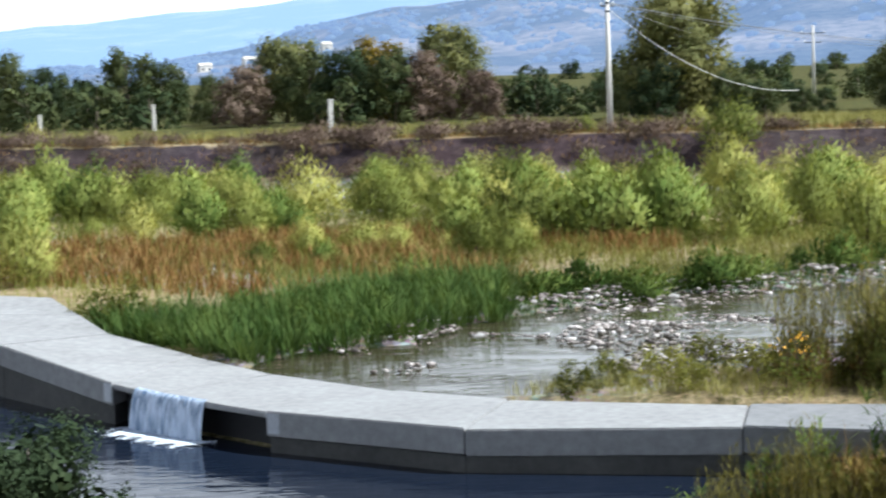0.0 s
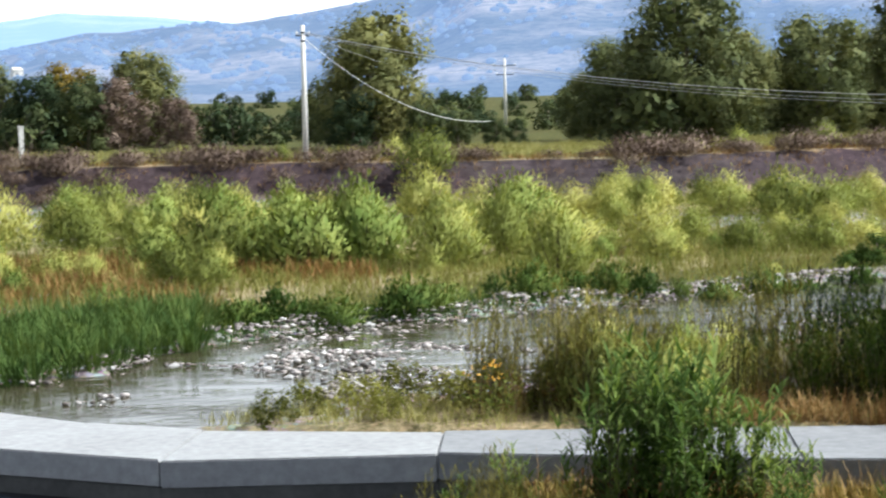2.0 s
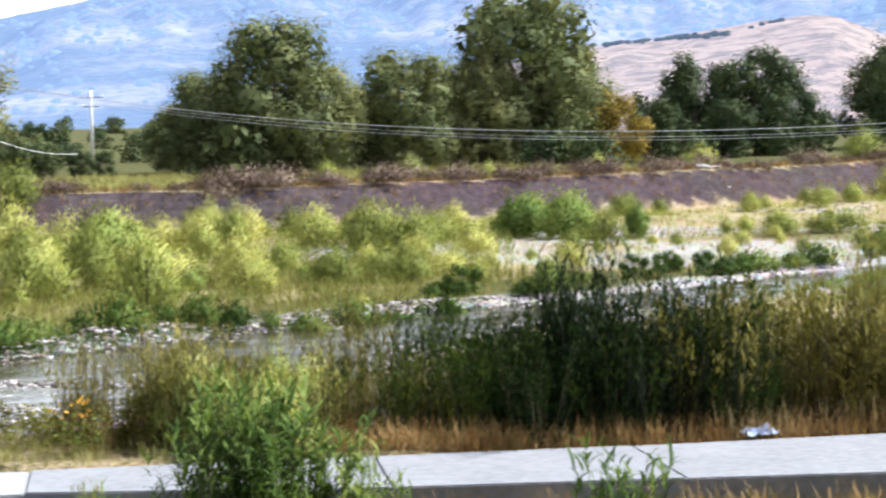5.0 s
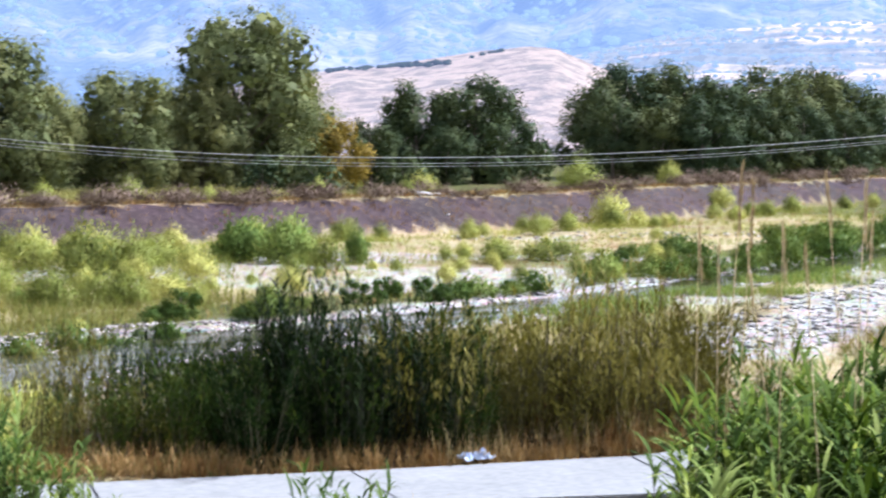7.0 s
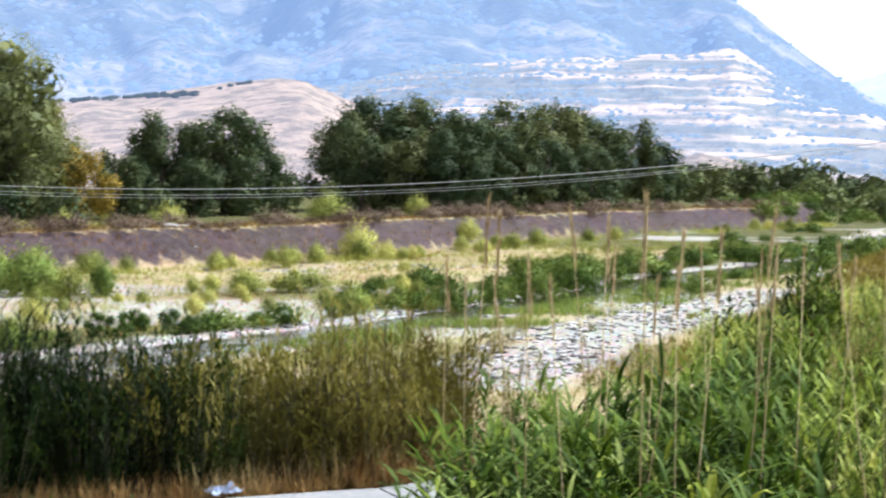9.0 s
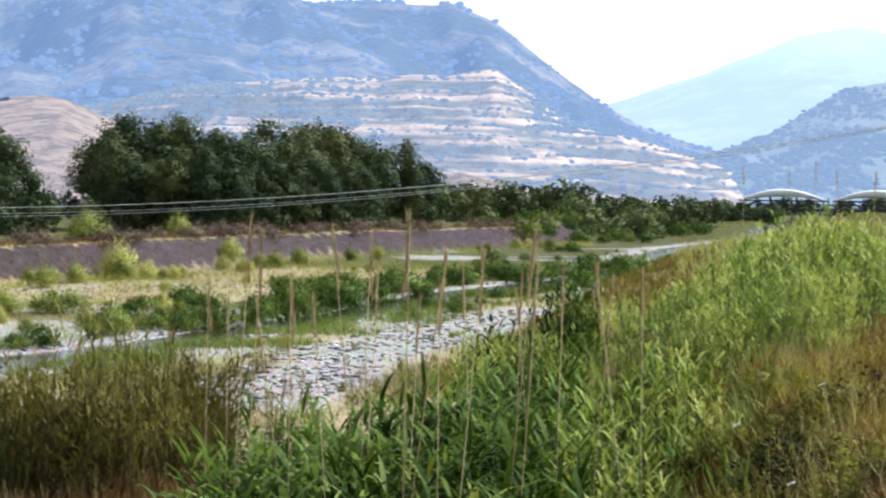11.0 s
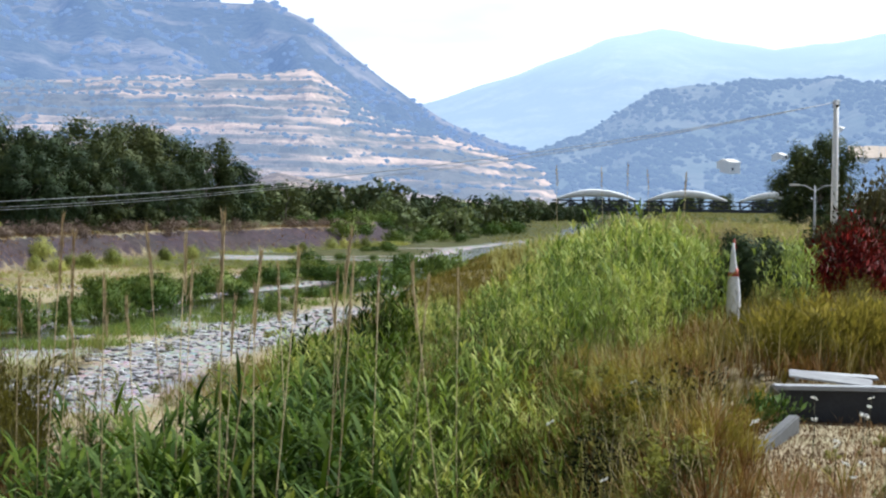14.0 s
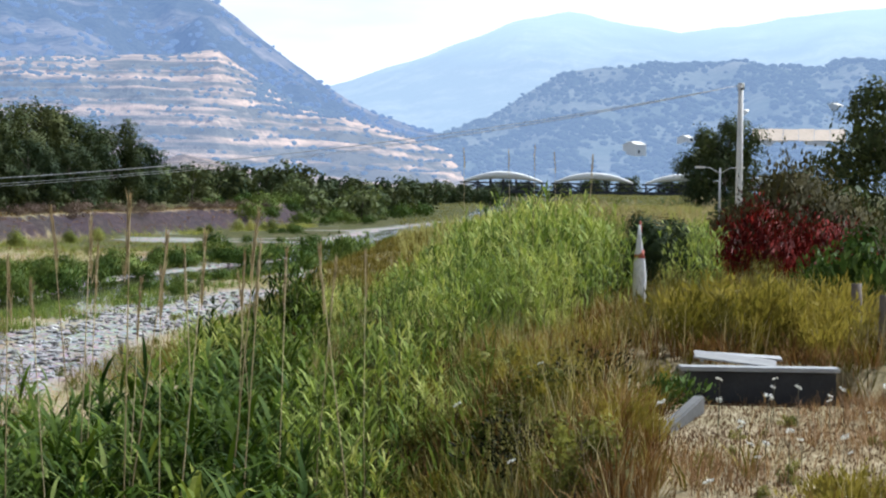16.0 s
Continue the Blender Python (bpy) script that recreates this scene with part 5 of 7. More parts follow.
stand(BANKS, BANK_NEAR + BANK_FAR, 2.0, 1.3, BK)
for az, r, w, h in BANK_NEAR:
    for k in range(2):
        put(BANKS, *polar(az + rng.uniform(-0.9, 0.9), r + rng.uniform(-0.8, 0.8)), w * rng.uniform(0.25, 0.4), group=BK)
for az, r, w, h in BANK_FAR:
    for k in range(3):
        put(BANKS, *polar(az + rng.uniform(-1.0, 1.0), r * rng.uniform(0.97, 1.04)), w * rng.uniform(0.2, 0.38), group=BK)
scatter(ROUNDS, clumped(beside(STREAM, 5.0, 11.0, 40, 3.0, 8.0), 0.5, 8, 0.1), 0.4, 0.8, BK)
scatter(BANKS, clumped(beside(STREAM, 9.0, 12.0, 110, 3.0, 13.0), 0.3, 3, 0.0), 0.6, 1.3, BK)
scatter(WILLOW, beside(STREAM, 5.0, 12.0, 50, 6.0, 24.0), 0.2, 0.5, BK)
scatter(BANKS, beside(STREAM, 9.0, 12.0, 50, -7.0, -3.2), 0.4, 0.8, BK)
scatter(BANKS, beside(STREAM, 12.0, 13.5, 40, 9.0, 40.0), 1.2, 2.4, BK)

# ---- dry bushes along the levee's crest
scatter(RUSSETS, beside(LEVEE, 1.0, 9.6, 200, -1.5, 4.0), 0.5, 1.45, "bushes on the levee", 0.85)
scatter(WILLOW, beside(LEVEE, 3.0, 9.0, 60, -9.0, -5.0), 0.35, 0.75, "shrubs at the levee's foot")
scatter(RUSSETS, beside(LEVEE, 1.0, 3.5, 70, -4.5, 0.5), 0.6, 1.35, "bushes on the levee", 0.85)
scatter(RUSSETS, beside(LEVEE, 1.6, 5.2, 42, -0.8, 1.6), 0.75, 1.2, "bushes on the levee", 0.85)
scatter(WILLOW, beside(LEVEE, 1.0, 6.0, 14, 1.0, 8.0), 0.4, 0.75, "shrubs on the levee")
scatter(SCRUB, beside(LEVEE, 6.0, 10.0, 26, 14.0, 40.0), 0.45, 0.8, "thickets behind the levee")

# ---- trees behind the levee: heading, distance, model, size
BIG_STAND = [(22.4, 187, EUCALYPT, 1.06), (23.6, 192, EUCALYPT, 0.72), (15.2, 170, EUCALYPT, 0.86), (16.4, 172, EUCALYPT, 0.62), (18.9, 178, EUCALYPT, 0.68), (20.4, 192, EUCALYPT, 0.62), (13.2, 176, EUCALYPT, 0.58), (14.0, 166, SCRUB, 1.1), (17.6, 180, EUCALYPT, 0.5), (21.2, 182, EUCALYPT, 0.62), (12.4, 182, EUCALYPT, 0.4)]
POLE_STAND = [(6.2, 170, PINES, 1.02), (4.9, 178, POPLAR, 0.55), (5.6, 165, POPLAR, 0.45), (7.6, 166, POPLAR, 0.36), (8.6, 172, POPLAR, 0.24), (9.7, 168, POPLAR, 0.22), (10.3, 172, POPLAR, 0.2), (2.1, 195, SCRUB, 0.8), (3.2, 192, SCRUB, 0.6), (1.5, 250, SCRUB, 0.8)]
MIDDLE_STAND = [(25.0, 190, GOLDEN, 1.05), (26.0, 196, POPLAR, 0.6), (24.2, 215, POPLAR, 0.6), (27.3, 212, POPLAR, 0.98), (26.9, 216, POPLAR, 0.7), (29.0, 214, POPLAR, 1.04), (29.8, 220, POPLAR, 0.82), (28.2, 205, POPLAR, 0.55), (30.6, 225, SCRUB, 0.8)]
DARK_STAND = [(32.5, 248, POPLAR, 1.05), (33.4, 252, POPLAR, 1.24), (34.4, 255, POPLAR, 1.22), (35.3, 252, POPLAR, 1.2), (36.2, 250, POPLAR, 1.12), (34.4, 238, POPLAR, 0.85), (33.0, 238, POPLAR, 0.8), (35.6, 238, POPLAR, 0.85), (37.4, 256, POPLAR, 0.95), (37.2, 275, POPLAR, 1.25), (38.4, 290, POPLAR, 1.3), (39.4, 300, POPLAR, 1.3), (38.4, 262, POPLAR, 0.8), (39.6, 280, POPLAR, 0.8), (40.7, 318, POPLAR, 1.2), (41.5, 325, POPLAR, 0.9)]
LEFT_STAND = [(-13.0, 236, POPLAR, 0.72), (-11.8, 232, POPLAR, 0.6), (-9.6, 238, POPLAR, 0.78), (-8.6, 236, POPLAR, 0.6), (-12.4, 205, SCRUB, 1.0), (-10.5, 205, SCRUB, 1.0), (-9.0, 202, SCRUB, 0.9), (-7.2, 205, POPLAR, 0.45)]
LEFT_NEAR_STAND = [(-6.3, 196, BROWNS, 0.9), (-5.1, 205, EUCALYPT, 0.56), (-4.4, 194, POPLAR, 0.62), (-3.3, 192, POPLAR, 0.66), (-2.4, 202, GOLDEN, 1.25), (-1.2, 190, BROWNS, 1.0), (-0.4, 198, EUCALYPT, 0.58), (0.5, 190, BROWNS, 0.7), (-3.6, 184, SCRUB, 0.9), (-2.0, 188, POPLAR, 0.6)]
PATH_STAND = [(58.35, 300, POPLAR, 1.25), (57.9, 306, POPLAR, 0.95), (63.4, 120, POPLAR, 0.95), (60.3, 125, POPLAR, 0.45), (61.4, 118, SCRUB, 0.85), (59.6, 125, SCRUB, 0.85), (62.2, 110, SCRUB, 0.75), (60.6, 112, SCRUB, 0.7), (58.9, 118, SCRUB, 0.6)]
for az, r, models, k in BIG_STAND + POLE_STAND + MIDDLE_STAND + DARK_STAND + LEFT_STAND + LEFT_NEAR_STAND + PATH_STAND:
    put(models, *polar(az, r), k, group="trees behind the levee" if az < 50 else "trees by the path")

# ---- thickets and woods on the far plain
for i in range(150):
    az = rng.uniform(40.5, 57)
    r = rng.uniform(330, 600) if az > 43 else rng.uniform(360, 520)
    q = polar(az, r)
    if az < 51.5 and off_stream(np.array([q[0]]), np.array([q[1]]))[0][0] > 12:
        put(SCRUB if rng.random() < 0.7 else SCRUB_LIGHT, *polar(az, r), rng.uniform(0.8, 1.5), group="thickets on the far plain")
for i in range(170):
    az, r = rng.uniform(-15, 40), 215 * 3.0 ** rng.random()
    r = max(r, 264.0) if az > 33 else r
    put(SCRUB if rng.random() < 0.65 else SCRUB_LIGHT, *polar(az, r), rng.uniform(0.4, 0.85) * (r / 300) ** 0.5, group="thickets on the far plain")

for i in range(40):
    put(SCRUB, *polar(rng.uniform(-15, 12), rng.uniform(195, 270)), rng.uniform(0.35, 0.7), group="thickets behind the levee")

for i in range(18):
    put(SCRUB, *polar(rng.uniform(49.6, 51.7), rng.uniform(540, 592)), rng.uniform(0.7, 1.1), group="thickets on the far plain")
for i in range(40):
    put(SCRUB, *polar(rng.uniform(50.4, 59.0), rng.uniform(690, 760)), rng.uniform(0.7, 1.35), group="thickets behind the bridge")
for i in range(60):
    put(SCRUB_LIGHT, *polar(rng.uniform(51.6, 58.5), rng.uniform(270, 420)), rng.uniform(0.08, 0.16), group="thickets before the bridge")

# ---- reed bed behind the ford
RB = "reed bed by the ford"
for i in range(120):
    u = rng.random()
    x = 10.5 + 20 * u
    y = np.interp(x, FORD_FAR[:, 0], FORD_FAR[:, 1]) + 0.9 + 6.0 * rng.random()
    v = u + 0.11 * math.sin(37.1 * x + 23.7 * y)
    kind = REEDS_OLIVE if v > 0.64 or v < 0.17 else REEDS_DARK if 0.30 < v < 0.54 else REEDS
    big = np.interp(u, [0, 0.12, 0.4, 0.55, 0.75, 1.0], [0.55, 0.62, 0.92, 1.0, 0.92, 0.85])
    put(kind, x, y, big * (0.86 + 0.5 * wave(np.array([x]), np.array([y]), 1.1, 3)[0]) * rng.uniform(0.6, 1.15), group=RB)
for i in range(52):
    u = rng.random()
    x = 11 + 19.5 * u
    y = np.interp(x, FORD_FAR[:, 0], FORD_FAR[:, 1]) + 1.0 + 5.0 * rng.random()
    v = u + 0.11 * math.sin(37.1 * x + 23.7 * y)
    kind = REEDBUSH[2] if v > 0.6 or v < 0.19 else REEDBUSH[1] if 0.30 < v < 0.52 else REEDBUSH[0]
    put([kind], x, y, np.interp(u, [0, 0.12, 0.4, 0.55, 0.75, 1.0], [0.55, 0.66, 0.85, 0.95, 0.95, 0.9]) * rng.uniform(0.5, 1.12), group=RB)
# ---- low growth on the gravel shore and below the ford
for x, y, k in [(2.4, 44.9, 0.55), (3.2, 45.8, 0.6), (4.4, 45.4, 0.65), (5.6, 46.6, 0.7), (6.6, 45.2, 0.7), (7.6, 45.8, 0.8), (5.0, 44.3, 0.5), (8.8, 44.8, 0.8), (9.5, 45.9, 0.9)]:
    put(TUFTS, x, y, k * 1.35, group="tufts on the shore")
for i in range(30):
    put(REEDS_OLIVE, rng.uniform(7.2, 11.5), rng.uniform(43.4, 47.0), rng.uniform(0.45, 0.78), group="tufts on the shore")
for i in range(16):
    put(WILLOW, *polar(rng.uniform(11.0, 16.3), rng.uniform(43.4, 47)), rng.uniform(0.42, 0.7), group="tufts on the shore", squash=1.15)
shore_pts = beside(FORD_FAR, 5.0, 8.0, 900, 0.3, 4.5)
NEAR_CANES = [(12.6, 37.5, 1.1), (13.6, 36.8, 1.25), (14.6, 37.0, 1.3), (15.6, 36.6, 1.2), (16.4, 37.2, 1.05), (14.2, 35.6, 1.0), (15.2, 35.2, 0.95), (24.6, 33.0, 1.1), (25.4, 33.4, 1.05), (21.2, 35, 0.55), (18.0, 35, 0.6), (37.8, 35, 1.1)]
MORE_CANES = [(38.6, 36, 1.15), (38.6, 30, 1.0), (39.6, 31, 1.1), (6.2, 36.5, 0.55), (8.5, 36.8, 0.6), (10.2, 37, 0.7), (13.2, 36.2, 1.3), (14.0, 37.2, 1.45), (14.9, 36.0, 1.4), (15.3, 37.4, 1.4), (16.9, 36.8, 1.1), (17.5, 36.2, 0.95), (18.3, 36.0, 0.7)]
for az, r, k in NEAR_CANES + MORE_CANES:
    put(FORDCANE, *polar(az, r), k * 0.74, group="giant canes below the ford")
POOLBUSH = tree_model("pool_bush", 3.0, 3.8, 18, 13000, 0.075, M_TREE_DARK, 137, 0.08, -0.05, "dense dark green bush beside the pool", "bush")
put([POOLBUSH], *polar(-12.9, 33.0), 1.0)
for az, r, k in [(-1.6, 64, 0.5), (-1.2, 64.6, 0.45), (-1.9, 64.8, 0.42)]:
    put(FORDCANE, *polar(az, r), k, group="giant canes on the stream bank")
for az, r, k in [(-7.4, 57.5, 0.7), (-6.2, 56, 0.55), (-5.0, 57.5, 0.75), (-3.6, 56.5, 0.6), (-2.6, 59, 0.75), (-1.2, 61, 0.8), (-4.2, 61.5, 0.8), (-6.6, 61.5, 0.7)]:
    put(BANKS, *polar(az, r), k, group="bushes on the stream bank")
for az, r, k in [(-10.6, 60, 1.2), (-10.0, 60.5, 1.1), (-9.2, 60, 0.9)]:
    put(TUFTS, *polar(az, r), k, group="bushes on the stream bank")
for az, r in [(-4.0, 26), (-3.0, 25), (-2.4, 26.5), (-1.6, 25.5), (-2.0, 27)]:
    put(PLUMES, *polar(az, r), 0.62, group="dry plume canes")

# ---- tufts on the gravel bar
for x, y in beside(PATCH, 0, 2.9, 34, -4.5, 5.0):
    put(TUFTS if rng.random() < 0.7 else REEDS_OLIVE, x, y, rng.uniform(0.2, 0.4), group="tufts on the gravel bar")

tuft_pts = beside(PATCH, 0, 2.9, 900, -7.5, -2.6)
# ---- canes and reeds on the high bank


def bank_slope(x, y):
    d = along(x, y, BANK)[0]
    a, r = np.degrees(np.arctan2(x, y)), np.hypot(x, y)
    return (d > -14) & (d < 6.5) & (r > 26) & ~((a > 54.4) & (r < 62))


CROWN_AZ = [34, 36, 38.3, 38.8, 39.5, 41.5, 42.4, 42.8, 44.7, 47.1, 48.7, 50.3, 51.5, 52.4, 54.2, 56, 58, 64]
CROWN_EL = [-6.0, -5.4, -5.5, -6.1, -5.4, -5.0, -4.6, -3.9, -3.55, -2.75, -2.25, -1.3, -0.8, -0.45, -0.5, -1.1, -1.7, -1.9]


def headroom(x, y):
    """How high plants grow on the bank: their tops fall away towards the river."""
    a, r = np.degrees(np.arctan2(x, y)), np.hypot(x, y)
    return EYE + r * np.tan(np.radians(np.interp(a, CROWN_AZ, CROWN_EL))) - survey(x, y)[0]


HB = "reeds on the high bank"
def reed_on_bank(x, y, size):
    room = headroom(np.array([x]), np.array([y]))[0] * rng.uniform(0.55, 1.1) / 4.0
    if room > 0.16:
        put(BANKREEDS, x, y, min(size, room), group=HB)


for x, y in np.vstack([field(270, 42.5, 57.5, 31, 130, bank_slope), field(140, 43.2, 53.5, 28, 62, bank_slope)]):
    w = wave(np.array([x]), np.array([y]), 0.55, 4)[0]
    az = math.degrees(math.atan2(x, y))
    if w > -0.2 and not (47.9 < az < 51.9 and math.hypot(x, y) < 34):
        reed_on_bank(x, y, np.clip(0.56 + 0.28 * w + 0.1 * rng.normal(), 0.28, 0.95))
for x, y in field(50, 49, 57, 90, 170, lambda x, y: along(x, y, BANK)[0] < 4):
    reed_on_bank(x, y, rng.uniform(0.5, 0.8))
for x, y in field(70, 49.5, 55.3, 50, 95, lambda x, y: along(x, y, BANK)[0] < 5):
    reed_on_bank(x, y, rng.uniform(0.75, 1.2))
scatter(REEDS_OLIVE, field(60, 55.5, 63, 44, 75, lambda x, y: along(x, y, BANK)[0] < 0), 0.28, 0.42, HB)
for az in rng.uniform(36.2, 45.5, 112):
    r = rng.uniform(24, 41)
    x, y = polar(az, r)
    if wave(np.array([x]), np.array([y]), 0.9, 2)[0] < -0.25:
        continue
    low = -np.interp(az, CROWN_AZ, CROWN_EL) + (0.9 if az > 42.6 else 0.1)
    k = (EYE - r * math.tan(radians(low + 2.4 * rng.random() ** 1.5)) - ground_at(x, y)) / 3.6
    if k > 0.3 and along(np.array([x]), np.array([y]), FORD_NEAR)[0][0] < -0.5:
        put(FORDCANE if rng.random() < (0.75 if az < 39.6 else 0.3) else GIANT, x, y, min(k, 1.3), group="giant canes on the bank")
for az, r in [(35.7, 33), (36.2, 35), (36.6, 31), (37.0, 34), (36.0, 30), (37.3, 29), (36.8, 27)]:
    x, y = polar(az, r)
    put(FORDCANE, x, y, (EYE - r * math.tan(radians(7.4 + rng.random())) - ground_at(x, y)) / 3.7, group="giant canes on the bank")
scatter(GIANT, field(16, 43, 47, 40, 52, lambda x, y: along(x, y, BANK)[0] < 8), 0.6, 0.9, "giant canes on the bank")
for i in range(46):
    x, y = polar(rng.uniform(4.5, 12.5), rng.uniform(33, 38.6))
    if along(np.array([x]), np.array([y]), FORD_NEAR)[0][0] < -0.6:
        put(REEDS_OLIVE if rng.random() < 0.5 else TUFTS, x, y, rng.uniform(0.3, 0.5), group="growth below the ford")
CANE_PLUMES = [
    (36.45, -0.65), (36.9, -1.1), (39.9, -0.85), (40.85, -0.55), (41.6, -1.55), (44.1, -0.85), (44.5, -1.8), (43.1, -1.5), (45.5, -2.0), (35.85, -2.4), (38.3, -2.3),
    (40.1, -1.9), (40.35, -1.2), (43.0, -1.9), (44.3, -2.1), (36.1, -2.9), (46.6, -2.2), (47.3, -1.9), (42.2, -2.6), (37.5, -3.0), (39.1, -2.9), (45.0, -2.6), (41.2, -2.9), (48.2, -2.0)]
for az, top in CANE_PLUMES:
    r = rng.uniform(26, 33)
    x, y = polar(az, r)
    put(PLUMES, x, y, (EYE + r * math.tan(radians(top)) - ground_at(x, y)) / 4.2, group="dry plume canes")
for az in (52.2, 52.9, 53.6, 54.4, 54.5, 51.0):
    put(PLUMES, *polar(az, rng.uniform(52, 60)), 1.12, group="dry plume canes")

# ---- grasses
def hb(x, y, cut=-0.25, f=1.1, seed=1):
    a, r = np.degrees(np.arctan2(x, y)), np.hypot(x, y)
    yard = (a > 56.6) & (r > 24) & (r < 43.5) & ~((a > 60.6) & (r < 27))
    hollow = (np.abs(a - 49.8) < 1.9) & (r < 30) & (rng.random(len(x)) < 0.85)
    return ~hollow & (along(x, y, BANK)[0] < 4) & (wave(x, y, f, seed) + 0.5 * wave(x, y, f * 2.7, seed + 3) > cut) & (headroom(x, y) > 0.7) & (~yard | (rng.random(len(x)) < 0.01))


def tussocks(name, pts, height, blades, material, label, width=0.03, spread=0.17):
    """Tussocks of arching grass as stuff, each a tight clump."""
    size = np.repeat(rng.uniform(0.45, 1.1, len(pts)), blades)
    z, _ = survey(pts[:, 0], pts[:, 1])
    base = np.repeat(np.column_stack([pts, z - 0.04]), blades, 0)
    n = len(base)
    az = rng.uniform(0, 2 * np.pi, n)
    off = np.abs(rng.normal(0, spread, n)) * size
    base[:, 0] += off * np.cos(az)
    base[:, 1] += off * np.sin(az)
    V, F = strips(base, az, np.abs(rng.normal(0.15, 0.25, n)), height * size * rng.uniform(0.5, 1.1, n), width * rng.uniform(0.6, 1.4, n), rng.uniform(0.2, 1.5, n), 3)
    return tagged(new(name, mesh_of(name, V, F, material)), label, "grass", kind="stuff")


tussocks("olive_grass", field(3600, 47, 67, 17, 75, lambda x, y: hb(x, y, -0.3, 1.2, 2)), 1.15, 14, M_GRASS_OLIVE, "olive grass tussocks on the high bank")
tussocks("dry_grass", field(2600, 47.5, 67, 17, 62, lambda x, y: hb(x, y, 0.0, 0.8, 4)), 1.0, 14, M_GRASS_DRY, "brown dry grass tussocks on the high bank")
tussocks("green_grass", field(2600, 36, 52, 17, 60, lambda x, y: hb(x, y, -0.1, 0.9, 8)), 1.2, 13, M_GRASS_GREEN, "green grass tussocks on the high bank", 0.04)
grass("straw_stalks", field(3600, 40, 67, 18, 60, lambda x, y: hb(x, y, 0.1, 0.9, 6)), 1.35, 0.014, M_STRAW, "thin straw stalks standing over the grass", lean=0.15, per=3, spread=0.08)
grass("yard_litter", field(9000, 56, 67, 25, 43, lambda x, y: along(x, y, BANK)[0] < 0), 0.15, 0.02, M_LITTER, "dry straw litter in the worn yard", lean=0.9, per=4, spread=0.12)
strip = beside(STREAM, 6.0, 12.0, 6000, -8.0, -1.8)
strip = strip[wave(strip[:, 0], strip[:, 1], 0.6, 3) + 0.6 * wave(strip[:, 0], strip[:, 1], 1.7, 1) > 0.0]
grass("strip_grass", strip, 0.6, 0.06, M_SHRUB, "low green growth beside the stream", per=4, spread=0.15)
grass("cane_grass", field(9000, 33, 54, 19, 60, lambda x, y: (along(x, y, BANK)[0] < 8) & (headroom(x, y) > 0.8) & (along(x, y, FORD_NEAR)[0] < -0.6) & ((np.abs(np.degrees(np.arctan2(x, y)) - 49.8) > 1.9) | (np.hypot(x, y) > 30))), 1.0, 0.028, M_OLIVE_HERB, "olive grass among the canes", per=4, spread=0.15)
grass("slope_grass", field(16000, 41, 53, 38, 150, lambda x, y: (along(x, y, BANK)[0] < 8.5) & (along(x, y, BANK)[0] > -8) & (headroom(x, y) < 1.1)), 0.5, 0.035, M_GRASS_OLIVE, "short olive grass down the bank", per=5, spread=0.2)
grass("bar_edge_grass", tuft_pts, 0.55, 0.03, M_GRASS_OLIVE, "olive grass along the gravel bar", per=5, spread=0.15)
grass("country_grass", beside(LEVEE, 1.0, 6.0, 5000, 4.0, 34.0), 0.9, 0.06, M_OLIVE_HERB, "tall olive grass behind the levee", per=4, spread=0.25)
grass("far_bank_grass", field(7500, 49, 62, 95, 290, lambda x, y: along(x, y, BANK)[0] < 3), 1.2, 0.07, M_OLIVE_HERB, "straw-green grass along the high bank", per=4, spread=0.25)
grass("far_plain_grass", field(6000, 49, 58.6, 285, 600, lambda x, y: x > 0), 0.45, 0.16, M_OLIVE_HERB, "low olive growth on the far plain", per=3, spread=0.5)
grass("reed_litter", beside(FORD_FAR, 8.95, 9.75, 380, 0.4, 2.6), 1.3, 0.03, M_GRASS_DRY, "rust-brown dry grass at the reed bed's foot", lean=0.3, per=5, spread=0.12)
grass("reed_straw", beside(FORD_FAR, 8.3, 9.4, 60, 0.3, 1.2), 1.3, 0.02, M_STRAW, "straw-coloured stalks before the reed bed", lean=0.25, per=6, spread=0.1)
grass("plain_grass", field(18000, -15, 50, 55, 210, lambda x, y: in_plain(x, y, 3) & (wave(x, y, 0.4, 2) > -0.3)), 0.5, 0.035, M_GRASS_DRY, "dry grass over the river plain", per=4, spread=0.2)
grass("plain_herbs", field(42000, -15, 46, 55, 210, lambda x, y: in_plain(x, y, 2.0) & (wave(x, y, 0.33, 7) + 0.5 * wave(x, y, 0.9, 4) > -0.3)), 0.6, 0.035, M_WILLOW, "yellow-green herbs over the river plain", per=4, spread=0.2)
def thick(x, y):
    return in_plain(x, y, 8.0) & (wave(x, y, 0.25, 5) + 0.5 * wave(x, y, 0.7, 2) > -0.35)


grass("tall_herbs", field(14000, -15, 22, 70, 140, thick), 0.9, 0.04, M_WILLOW, "tall olive herbs among the shrubs", lean=0.2, per=4, spread=0.2)
grass("shore_herbs", field(9000, -6, 24, 58, 92, lambda x, y: in_plain(x, y, 4.5) & (wave(x, y, 0.5, 5) > -0.45)), 0.75, 0.04, M_OLIVE_HERB, "olive herbs behind the bank bushes", lean=0.25, per=4, spread=0.2)
grass("shore_grass", shore_pts, 0.5, 0.025, M_OLIVE_HERB, "olive grass on the sandy shore", lean=0.3, per=6, spread=0.15)
grass("russet_herbs", field(3500, -15, 6, 66, 90, lambda x, y: in_plain(x, y, 8.0) & (wave(x, y, 0.2, 9) > -0.1)), 1.0, 0.06, M_GRASS_DRY, "russet dry herbs on the river plain", lean=0.2, per=4, spread=0.2)
